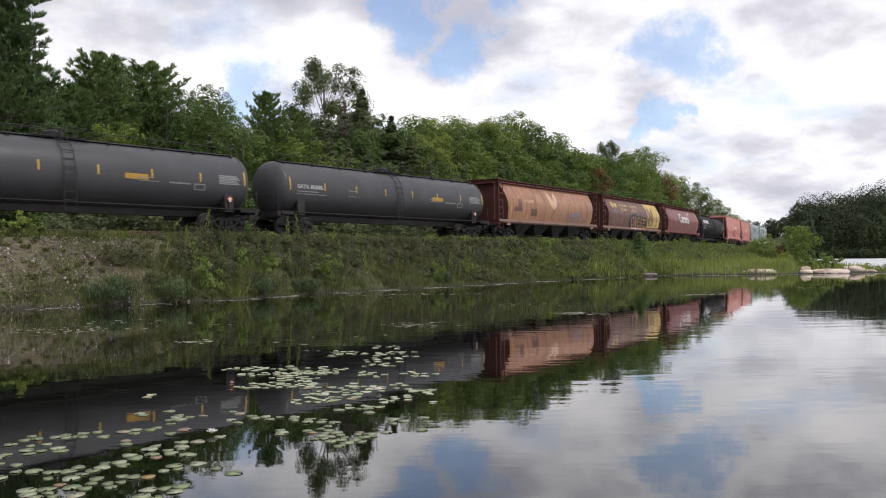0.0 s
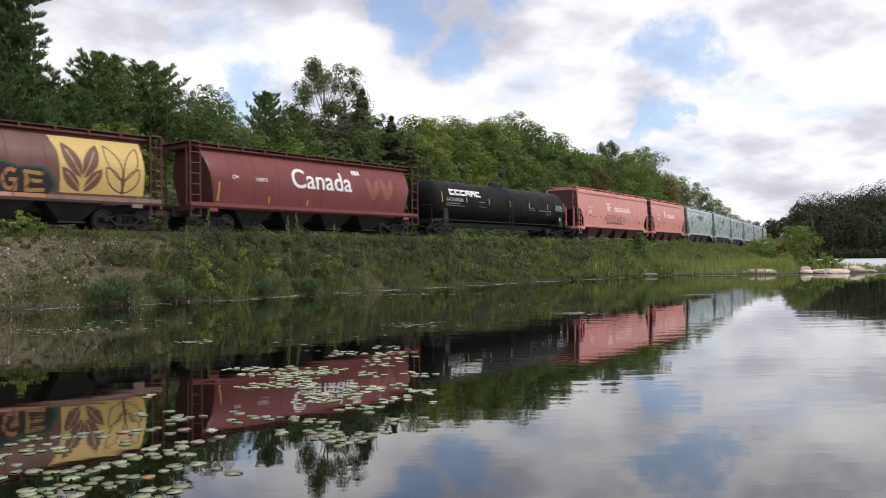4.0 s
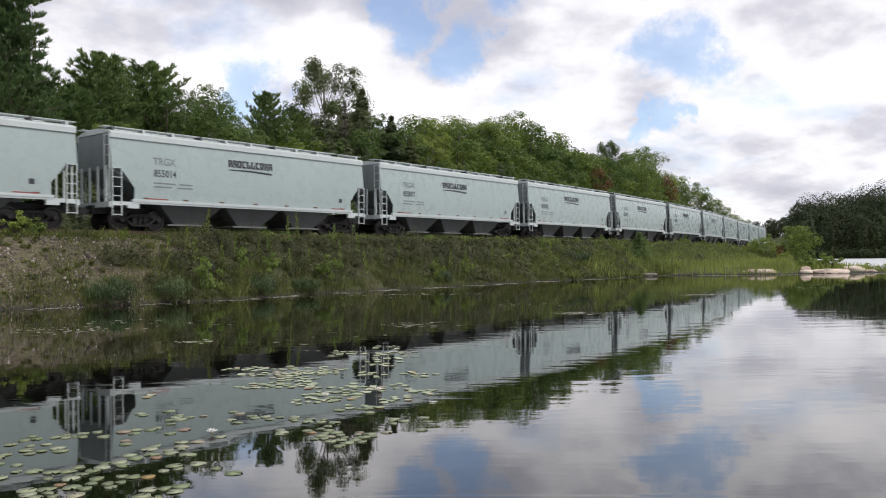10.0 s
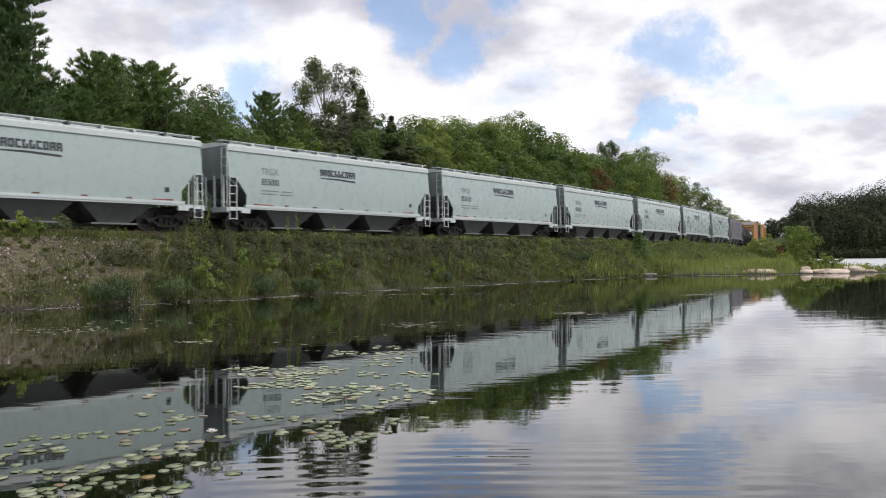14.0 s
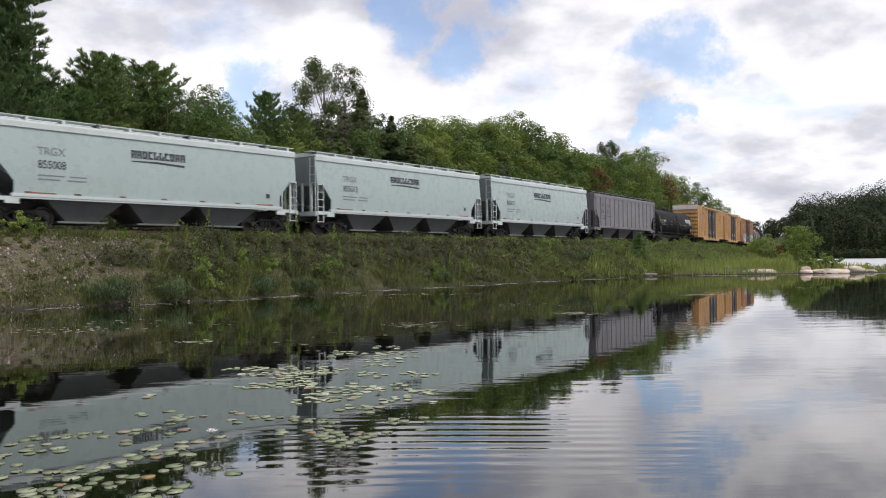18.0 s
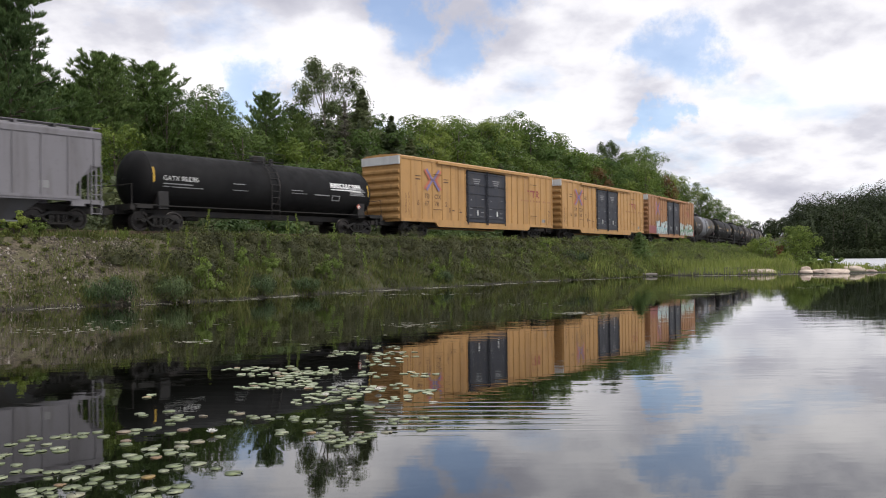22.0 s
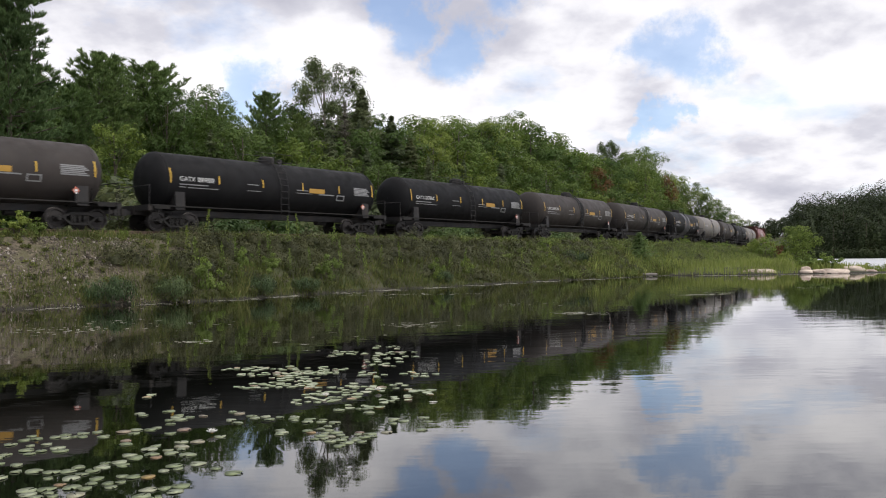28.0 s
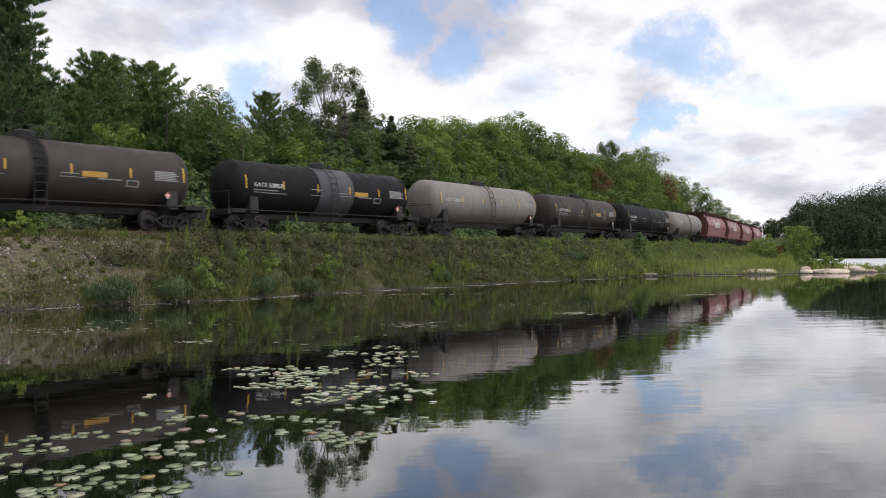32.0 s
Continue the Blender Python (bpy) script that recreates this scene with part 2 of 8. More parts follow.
LEAF = {
    "broad": leaf_material("broadleaf_foliage", (0.116, 0.174, 0.040), (0.144, 0.208, 0.048), (0.178, 0.242, 0.064), 0.42),
    "aspen": leaf_material("grey_green_aspen_foliage", (0.100, 0.135, 0.056), (0.125, 0.162, 0.066), (0.158, 0.192, 0.088), 0.42),
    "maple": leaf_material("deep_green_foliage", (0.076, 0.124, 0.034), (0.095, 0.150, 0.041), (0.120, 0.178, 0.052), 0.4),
    "light": leaf_material("light_green_foliage", (0.150, 0.208, 0.050), (0.182, 0.246, 0.060), (0.220, 0.282, 0.078), 0.42),
    "pine": leaf_material("pine_needles", (0.092, 0.146, 0.060), (0.120, 0.180, 0.072), (0.155, 0.220, 0.088), 0.42),
    "soft_pine": leaf_material("pale_pine_needles", (0.112, 0.172, 0.060), (0.142, 0.208, 0.070), (0.180, 0.246, 0.088), 0.45),
    "spruce": leaf_material("spruce_needles", (0.120, 0.150, 0.080), (0.150, 0.180, 0.095), (0.185, 0.212, 0.118), 0.48),
    "heath": leaf_material("heath_shrub_foliage", (0.070, 0.073, 0.032), (0.080, 0.082, 0.036), (0.096, 0.092, 0.044), 0.2, 0.8, 0.58, 1.42),
    "grass": leaf_material("bank_grass", (0.084, 0.114, 0.034), (0.120, 0.150, 0.046), (0.190, 0.188, 0.080), 0.38, 0.9, 0.6, 1.3),
    "meadow": leaf_material("meadow_herb_foliage", (0.150, 0.190, 0.050), (0.195, 0.235, 0.066), (0.245, 0.272, 0.092), 0.38, 0.7, 0.62, 1.3),
    "reed": leaf_material("lakeside_reeds", (0.240, 0.285, 0.072), (0.310, 0.350, 0.095), (0.390, 0.390, 0.150), 0.45),
    "red": leaf_material("turning_red_foliage", (0.135, 0.092, 0.034), (0.185, 0.105, 0.044), (0.235, 0.125, 0.052)),
    "far": leaf_material("far_wood_foliage", (0.028, 0.042, 0.016), (0.035, 0.050, 0.019), (0.045, 0.060, 0.023), 0.25, 0.11, 0.66, 1.4),
    "dead": leaf_material("bare_grey_twigs", (0.10, 0.10, 0.072), (0.135, 0.126, 0.096), (0.18, 0.16, 0.13), 0.2),
    "bush": leaf_material("bright_shrub_foliage", (0.165, 0.220, 0.050), (0.220, 0.285, 0.066), (0.285, 0.345, 0.096), 0.42),
    "willow": leaf_material("grey_green_willow_foliage", (0.060, 0.092, 0.042), (0.082, 0.118, 0.052), (0.108, 0.148, 0.066)),
}
BARK = plain("grey_brown_bark", (0.13, 0.105, 0.085), 0.9, 0, 0.4, 3.0)
BARK_PALE = plain("pale_birch_bark", (0.20, 0.18, 0.155), 0.8, 0, 0.35, 3.0)


def water_material():
    """Dark peaty water under a mirror whose strength follows the angle."""
    m = Mat("lake_water", 0.5)
    m.colour((0.0030, 0.0036, 0.0022))
    m.b.inputs["Specular IOR Level"].default_value = 0.0
    ripple = m.noise(1.0, 3, 0.5, (1.1, 2.6, 1), False)
    swell = m.noise(0.35, 2, 0.5, (0.5, 1.3, 1), False)
    breeze = m.ramp(m.noise(0.05, 3, 0.5, (0.7, 1.6, 1), False), [(0.42, (0.25,) * 3), (0.62, (1,) * 3)])
    b1 = m.N.new("ShaderNodeBump"); b1.inputs["Distance"].default_value = 0.0032
    b2 = m.N.new("ShaderNodeBump"); b2.inputs["Distance"].default_value = 0.004
    m.L.new(breeze, b1.inputs["Strength"])
    m.L.new(ripple, b1.inputs["Height"]); m.L.new(swell, b2.inputs["Height"])
    # beyond the spit the wind ruffles the open lake
    sep = m.N.new("ShaderNodeSeparateXYZ")
    m.L.new(m.tc.outputs["Object"], sep.inputs[0])
    windy = m.N.new("ShaderNodeMapRange"); windy.inputs[1].default_value, windy.inputs[2].default_value = 74, 100
    m.L.new(sep.outputs[1], windy.inputs[0])
    b3 = m.N.new("ShaderNodeBump"); b3.inputs["Distance"].default_value = 0.05
    m.L.new(windy.outputs[0], b3.inputs["Strength"])
    m.L.new(m.noise(1.0, 4, 0.6, (0.8, 1.6, 1), False), b3.inputs["Height"])
    m.L.new(b3.outputs[0], b2.inputs["Normal"])
    m.L.new(b2.outputs[0], b1.inputs["Normal"])
    gl = m.N.new("ShaderNodeBsdfGlossy")
    chop = m.N.new("ShaderNodeMapRange"); chop.inputs[1].default_value, chop.inputs[2].default_value = 74, 100
    chop.inputs[3].default_value, chop.inputs[4].default_value = 0.02, 0.42
    m.L.new(sep.outputs[1], chop.inputs[0]); m.L.new(chop.outputs[0], gl.inputs["Roughness"])
    fr = m.N.new("ShaderNodeFresnel"); fr.inputs[0].default_value = 1.333
    gain = m.N.new("ShaderNodeMath"); gain.operation = "MULTIPLY_ADD"; gain.use_clamp = True
    gain.inputs[1].default_value, gain.inputs[2].default_value = 1.40, 0.07
    m.L.new(b1.outputs[0], gl.inputs["Normal"]); m.L.new(b1.outputs[0], fr.inputs["Normal"])
    m.L.new(fr.outputs[0], gain.inputs[0])
    mx = m.N.new("ShaderNodeMixShader")
    m.L.new(gain.outputs[0], mx.inputs[0]); m.L.new(m.b.outputs[0], mx.inputs[1]); m.L.new(gl.outputs[0], mx.inputs[2])
    m.L.new(mx.outputs[0], m.N["Material Output"].inputs[0])
    return m.m


def ground_material():
    m = Mat("bank_soil_and_gravel", 0.9)
    soil = m.mix(m.noise(1.2, 6, 0.6, shift=False), (0.045, 0.042, 0.022), (0.090, 0.082, 0.045))
    green = m.mix(m.noise(3.0, 5, 0.6, shift=False), (0.040, 0.055, 0.018), (0.078, 0.088, 0.034))
    soil = m.mix(m.ramp(m.noise(0.35, 5, shift=False), [(0.42, (0,) * 3), (0.58, (1,) * 3)]), soil, green)
    vor = m.N.new("ShaderNodeTexVoronoi"); vor.inputs["Scale"].default_value = 13.0
    m.L.new(m.co((1, 1, 1), False), vor.inputs["Vector"])
    stones = m.mix(m.ramp(vor.outputs["Color"], [(0.25, (0,) * 3), (0.8, (1,) * 3)]), (0.034, 0.027, 0.016), (0.175, 0.140, 0.100))
    stones = m.mix(m.ramp(m.noise(2.2, 5, shift=False), [(0.40, (0,) * 3), (0.60, (1,) * 3)]), stones, (0.098, 0.090, 0.046))
    sep = m.N.new("ShaderNodeSeparateXYZ")
    m.L.new(m.tc.outputs["Object"], sep.inputs[0])
    # the bare gravel lies where the bank was cut open, near the west end
    edge = m.N.new("ShaderNodeMath"); edge.operation = "MULTIPLY_ADD"; edge.inputs[1].default_value = 9.0
    m.L.new(m.noise(0.5, 4, shift=False), edge.inputs[0]); m.L.new(sep.outputs[0], edge.inputs[2])
    bare = m.N.new("ShaderNodeMapRange")
    bare.inputs[1].default_value, bare.inputs[2].default_value, bare.inputs[3].default_value, bare.inputs[4].default_value = -7.5, -5.0, 1, 0
    m.L.new(edge.outputs[0], bare.inputs[0])
    wet = m.N.new("ShaderNodeMapRange")
    wet.inputs[1].default_value, wet.inputs[2].default_value = 0.16, 0.05
    m.L.new(sep.outputs[2], wet.inputs[0])
    m.colour(m.mix(wet.outputs[0], m.mix(bare.outputs[0], soil, stones), (0.030, 0.027, 0.018)))
    m.bump(m.noise(6.0, 6, 0.65, shift=False), 0.08, 0.8)
    return m.m


WATER, GROUND = water_material(), ground_material()
ROCK = Mat("pink_granite", 0.85)
ROCK.colour(ROCK.mix(ROCK.ramp(ROCK.noise(1.6, 6, 0.65), [(0.4, (0,) * 3), (0.62, (1,) * 3)]), (0.66, 0.55, 0.45), (0.40, 0.315, 0.26)))
ROCK.bump(ROCK.noise(5.0, 6, 0.6), 0.05, 0.7)
ROCK = ROCK.m
BALLAST = Mat("grey_ballast_stone", 0.95)
_v = BALLAST.N.new("ShaderNodeTexVoronoi"); _v.inputs["Scale"].default_value = 16.0
BALLAST.L.new(BALLAST.co((1, 1, 1), False), _v.inputs["Vector"])
BALLAST.colour(BALLAST.mix(_v.outputs["Color"], (0.045, 0.038, 0.032), (0.12, 0.10, 0.085)))
BALLAST.bump(_v.outputs["Distance"], 0.04, 0.8)
BALLAST = BALLAST.m


def pad_material(name, joined):
    m = Mat(name, 0.38)
    src = m.N.new("ShaderNodeNewGeometry").outputs["Random Per Island"] if joined else m.N.new("ShaderNodeObjectInfo").outputs["Random"]
    tone = m.ramp(src, [(0.0, (0.20, 0.24, 0.12)), (0.6, (0.30, 0.335, 0.20)), (0.88, (0.38, 0.405, 0.27)), (0.96, (0.30, 0.20, 0.15)), (1.0, (0.36, 0.25, 0.09))])
    m.colour(m.mix(1.0, tone, m.ramp(m.noise(14, 4), [(0.3, (0.8,) * 3), (0.7, (1.15,) * 3)]), "MULTIPLY"))
    m.bump(m.noise(20, 3), 0.004, 0.5)
    return m.m


PAD, PAD_FAR = pad_material("lily_pad_leaf", False), pad_material("far_lily_pad_leaf", True)
PETAL = plain("white_petals", (0.78, 0.76, 0.72), 0.5, 0, 0.05)

# ---------------------------------------------------------------- mesh code


class Build:
    """Collects the vertices and faces of one part."""

    def __init__(self):
        self.v, self.f = [], []

    def add(self, vs, fs):
        n = len(self.v)
        self.v += [tuple(p) for p in vs]
        self.f += [tuple(n + i for i in f) for f in fs]
        return self

    def box(self, x0, x1, y0, y1, z0, z1):
        vs = [(x, y, z) for x in (x0, x1) for y in (y0, y1) for z in (z0, z1)]
        return self.add(vs, [(0, 1, 3, 2), (4, 6, 7, 5), (0, 4, 5, 1), (2, 3, 7, 6), (0, 2, 6, 4), (1, 5, 7, 3)])

    def prism(self, poly, a, b, axis):
        """A polygon swept from a to b along the axis x, y or z; poly holds the other two coordinates in order."""
        k, n = "xyz".index(axis), len(poly)

        def put(p, w):
            q = list(p)
            q.insert(k, w)
            return q
        vs = [put(p, a) for p in poly] + [put(p, b) for p in poly]
        fs = [(i, (i + 1) % n, n + (i + 1) % n, n + i) for i in range(n)]
        return self.add(vs, fs + [tuple(range(n - 1, -1, -1)), tuple(range(n, 2 * n))])

    def lathe(self, profile, origin, axis, seg=32, a0=0.0, a1=2 * math.pi):
        """Turns (along, radius) pairs about an axis through origin."""
        k = "xyz".index(axis)
        full = a1 - a0 > 6.28
        m = seg if full else seg + 1
        vs = []
        for along, r in profile:
            for j in range(m):
                a = a0 + (a1 - a0) * j / seg
                q = [r * math.cos(a), r * math.sin(a)]
                q.insert(k, along)
                vs.append([q[i] + origin[i] for i in range(3)])
        fs = []
        for i in range(len(profile) - 1):
            for j in range(seg):
                j2 = (j + 1) % m if full else j + 1
                fs.append((i * m + j, i * m + j2, (i + 1) * m + j2, (i + 1) * m + j))
        return self.add(vs, fs)

    def tube(self, pts, radii, seg=6):
        pts = [Vector(p) for p in pts]
        if not isinstance(radii, (list, tuple)):
            radii = [radii] * len(pts)
        vs = []
        for i, p in enumerate(pts):
            d = (pts[min(i + 1, len(pts) - 1)] - pts[max(i - 1, 0)]).normalized()
            u = d.cross(Vector((0, 0, 1)) if abs(d.z) < 0.9 else Vector((1, 0, 0))).normalized()
            w = d.cross(u)
            vs += [p + float(radii[i]) * (math.cos(a) * u + math.sin(a) * w) for a in (2 * math.pi * j / seg for j in range(seg))]
        n = len(pts)
        fs = [(i * seg + j, i * seg + (j + 1) % seg, (i + 1) * seg + (j + 1) % seg, (i + 1) * seg + j) for i in range(n - 1) for j in range(seg)]
        return self.add(vs, fs + [tuple(range(seg)), tuple(range((n - 1) * seg, n * seg))])

    def mesh(self, name, material, smooth=False):
        me = bpy.data.meshes.new(name)
        me.from_pydata(self.v, [], self.f)
        bm = bmesh.new()
        bm.from_mesh(me)
        bmesh.ops.recalc_face_normals(bm, faces=bm.faces[:])
        bm.to_mesh(me)
        bm.free()
        if smooth:
            me.polygons.foreach_set("use_smooth", [True] * len(me.polygons))
            me.set_sharp_from_angle(angle=radians(38))
        me.materials.append(material)
        return me


CACHE = {}


def part(name, build, material, parent, label="", smooth=False, key=None, at=None):
    """Links a build, or a mesh, as one object under a thing or under a part. Parts with the same key share one mesh."""
    if isinstance(build, bpy.types.Mesh):
        me = build
    else:
        k = (key, material.name) if key else None
        me = CACHE.get(k) if k else None
        if me is None:
            b = build() if callable(build) else build
            me = b.mesh(name, material, smooth)
            if k:
                CACHE[k] = me
    ob = new(name, me)
    ob.parent = parent
    if at is not None:
        ob.matrix_basis = at
    return tagged(ob, label) if label else ob


def thing(name, label, category, group="", kind="", at=None):
    ob = new(name)
    if at is not None:
        ob.matrix_basis = at
    return tagged(ob, label, category, group, kind)


FONT_MESH = {}


def drape(polys, surf, out, dz=0.07):
    """Lays flat (x, z) shapes on a side: cut in level strips where the side is curved."""
    verts, faces = polys
    zs = [p[1] for p in verts]
    lo, hi = min(zs), max(zs)
    b = Build()
    if abs(surf(lo) - surf((lo + hi) / 2)) + abs(surf(hi) - surf((lo + hi) / 2)) < 1e-6:
        return b.add([(x, surf(z) - out, z) for x, z in verts], faces)
    bm = bmesh.new()
    vs = [bm.verts.new((x, 0, z)) for x, z in verts]
    for f in faces:
        try:
            bm.faces.new([vs[i] for i in f])
        except ValueError:
            pass
    z = lo + dz
    while z < hi:
        bmesh.ops.bisect_plane(bm, geom=bm.verts[:] + bm.edges[:] + bm.faces[:], plane_co=(0, 0, z), plane_no=(0, 0, 1))
        z += dz
    bm.verts.index_update()
    b.add([(v.co.x, surf(v.co.z) - out, v.co.z) for v in bm.verts], [[v.index for v in f.verts] for f in bm.faces])
    bm.free()
    return b


def words(parent, text, size, x, z, surf, material, name="lettering", squeeze=1.0, bold=0.0, out=0.009):
    """Built-in letters laid on the near side of a car; surf(z) is the side's y at that height."""
    key = (text, bold)
    if key not in FONT_MESH:
        cu = bpy.data.curves.new("letters", "FONT")
        cu.body = text
        cu.offset = bold
        cu.resolution_u = 4
        ob = new("letters", cu)
        dg = bpy.context.evaluated_depsgraph_get()
        me = bpy.data.meshes.new_from_object(ob.evaluated_get(dg))
        FONT_MESH[key] = ([tuple(v.co) for v in me.vertices], [tuple(p.vertices) for p in me.polygons])
        bpy.data.objects.remove(ob)
        bpy.data.meshes.remove(me)
        bpy.data.curves.remove(cu)
    vs, fs = FONT_MESH[key]
    b = drape(([(x + p[0] * size * squeeze, z + p[1] * size) for p in vs], fs), surf, out)
    me = bpy.data.meshes.new(name)
    me.from_pydata(b.v, [], b.f)
    me.materials.append(material)
    return part(name, me, material, parent)


def plates(rects, surf, out=0.006, dz=0.08):
    """Flat painted patches that follow a side: (x0, x1, z0, z1) each, or polygons of (x, z)."""
    b = Build()
    for r in rects:
        if len(r) == 4 and not isinstance(r[0], (list, tuple)):
            x0, x1, z0, z1 = r
            n = max(1, int(abs(z1 - z0) / dz))
            for i in range(n):
                a, c = z0 + (z1 - z0) * i / n, z0 + (z1 - z0) * (i + 1) / n
                b.add([(x0, surf(a) - out, a), (x1, surf(a) - out, a), (x1, surf(c) - out, c), (x0, surf(c) - out, c)], [(0, 1, 2, 3)])
        else:
            d = drape((r, [tuple(range(len(r)))]), surf, out)
            b.add(d.v, d.f)
    return b


def lens(x0, z0, x1, z1, w, n=8):
    """A pointed leaf shape from one (x, z) point to another, w wide."""
    dx, dz = x1 - x0, z1 - z0
    l = math.hypot(dx, dz)
    nx, nz = -dz / l, dx / l
    up = [(x0 + dx * t + nx * w / 2 * math.sin(math.pi * t) ** 0.8, z0 + dz * t + nz * w / 2 * math.sin(math.pi * t) ** 0.8) for t in [i / n for i in range(n + 1)]]
    dn = [(x0 + dx * t - nx * w / 2 * math.sin(math.pi * t) ** 0.8, z0 + dz * t - nz * w / 2 * math.sin(math.pi * t) ** 0.8) for t in [i / n for i in range(n - 1, 0, -1)]]
    return up + dn


def arc(cx, cz, rx, rz, a0, a1, n=8):
    """Points of a bow, in degrees."""
    return [(cx + rx * math.cos(radians(a0 + (a1 - a0) * i / n)), cz + rz * math.sin(radians(a0 + (a1 - a0) * i / n))) for i in range(n + 1)]


def glyph_blocks(x, z, h, n, pitch, wide, seed, w=0.28):
    """An unlettered brand word: a row of pierced blocks of even height."""
    rng = random.Random(seed)
    out = []
    t = w * h
    for i in range(n):
        a, c = x + i * pitch, x + i * pitch + wide
        k = rng.randrange(4)
        out.append((a, a + t, z, z + h))
        if k != 3:
            out.append((c - t, c, z, z + h * (1.0 if k else 0.55)))
        out.append((a + t, c if k == 3 else c - t, z + h - t * 0.9, z + h))
        out.append((a + t, c if k == 3 else c - t, z + (0 if k != 1 else h * 0.36), z + (t * 0.9 if k != 1 else h * 0.36 + t * 0.8)))
    return out


def stroke(pts, w):
    """Quads along a line of (x, z) points, w wide, for painted line work."""
    out = []
    for (x0, z0), (x1, z1) in zip(pts, pts[1:]):
        dx, dz = x1 - x0, z1 - z0
        l = math.hypot(dx, dz) or 1
        nx, nz, ex, ez = -dz / l * w / 2, dx / l * w / 2, dx / l * w * 0.3, dz / l * w * 0.3
        out.append([(x0 - nx - ex, z0 - nz - ez), (x1 - nx + ex, z1 - nz + ez), (x1 + nx + ex, z1 + nz + ez), (x0 + nx - ex, z0 + nz - ez)])
    return out


# ---------------------------------------------------------------- the line of the track


def make_line():
    s = np.arange(-560.0, 700.0, 0.25)
    u = s / 100
    a = np.clip(u, 0, 1.1)
    th = 0.87311 + 0.16918 * a + 0.20140 * a ** 2 - 0.14171 * a ** 3 + 0.75 * np.clip(u - 1.62, 0, 1.2)
    x, y = np.cumsum(np.cos(th)) * 0.25, np.cumsum(np.sin(th)) * 0.25
    k = int(np.argmin(abs(s)))
    # the fitted line is the near side of the cars; the middle of the track is 1.5 m behind it
    x, y = x - x[k] - 15.147, y - y[k] + 34.249
    return s, x - 1.5 * np.sin(th), y + 1.5 * np.cos(th), th


LINE = make_line()


def on_line(s, off=0.0):
    """A point beside the track: off metres from its middle towards the lake. Returns x, y and the heading."""
    x, y, th = (np.interp(s, LINE[0], c) for c in LINE[1:])
    return x + off * np.sin(th), y - off * np.cos(th), th


def rail_pose(s, z=RAIL):
    x, y, th = on_line(s)
    return pose(float(x), float(y), z, 0, 0, math.degrees(float(th)))


# ---------------------------------------------------------------- ground and lake
_near = slice(0, None, 6)


def track_frame(x, y):
    """The nearest place along the track and the distance from it towards the lake, for arrays of points."""
    sx, sy, st, ss = LINE[1][_near], LINE[2][_near], LINE[3][_near], LINE[0][_near]
    shape = x.shape
    x, y = x.ravel(), y.ravel()
    s, d = np.empty_like(x), np.empty_like(x)
    for i in range(0, len(x), 4000):
        j = slice(i, i + 4000)
        k = np.argmin((x[j, None] - sx) ** 2 + (y[j, None] - sy) ** 2, axis=1)
        s[j] = ss[k]
        d[j] = (x[j] - sx[k]) * np.sin(st[k]) - (y[j] - sy[k]) * np.cos(st[k])
    return s.reshape(shape), d.reshape(shape)


def smooth(e0, e1, x):
    t = np.clip((x - e0) / (e1 - e0), 0, 1)
    return t * t * (3 - 2 * t)


def wave(x, y, f, seed):
    return (np.sin(x * f + seed) + np.sin(y * f * 1.13 + seed * 2.1) + np.sin((x + y) * f * 0.71 + seed * 3.7)) / 3


def height(x, y):
    """The ground's height over the lake."""
    x, y = np.asarray(x, float), np.asarray(y, float)
    s, d = track_frame(x, y)
    shore = 6.7 + 0.25 * wave(x, y, 0.9, 1.0) + 1.5 * np.exp(-((s - 2.0) / 5.0) ** 2) + 0.3 * smooth(5, 12, s) + 1.5 * smooth(24, 42, s) + 7.0 * smooth(60, 95, s) * (1 - smooth(112, 132, s))
    lake = -1.4 + 0.0 * x
    near = np.interp(d, [-30, -14, -4.5, -2.6, -1.7, 1.7, 2.5, 3.3], [3.2, 2.4, 2.05, 2.25, 2.6, 2.6, 2.50, 2.42])
    t = (d - 3.3) / (shore - 3.3)
    bank = 2.42 - 2.37 * t
    bank = np.where(t > 1, 0.05 - 0.5 * (d - shore), bank) + np.where((t > 0) & (t < 1), 0.10 * wave(x, y, 2.1, 4.0) * np.sin(np.clip(t, 0, 1) * 3.14), 0)
    z = np.where(d < 3.3, near, bank)
    # the reedy spit that runs out from the bank, low and level
    sp = np.maximum(0, 1 - np.hypot((x - 22) / 12.5, (y - 81) / 18.5)) * 3.0
    sp2 = np.maximum(0, 1 - np.hypot((x - 29.5) / 8.2, (y - 67.8) / 3.6)) * 0.5
    spit = np.minimum(np.maximum(sp, sp2), 0.62) - 0.06 + 0.04 * wave(x, y, 1.7, 2.0)
    z = np.maximum(z, np.where((sp > 0) | (sp2 > 0), spit, -9))
    z = np.maximum(z, lake)
    # far shore, wooded hills, rising ground behind the track
    far = smooth(285, 330, y + 0.10 * x) * 3.0
    hill = 13.0 * np.exp(-((x - 205) / 62) ** 2 - ((y - 370) / 70) ** 2) + 16 * np.exp(-((x - 330) / 100) ** 2 - ((y - 330) / 90) ** 2)
    z = np.where((y + 0.1 * x > 285), np.maximum(z, -1.4 + 1.5 * smooth(283, 292, y + 0.1 * x) + far + hill * smooth(285, 325, y + 0.1 * x)), z)
    z = np.where(x > 260, np.maximum(z, 4 * smooth(260, 300, x)), z)
    # the shore on which the camera stands
    z = np.maximum(z, np.where(y < 4, np.clip((2.6 - y) * 0.28, -1.4, 0.55), -9))
    return z


def axis(parts):
    out = []
    for a, b, st in parts:
        out += list(np.arange(a, b, st))
    return np.array(out + [parts[-1][1]])


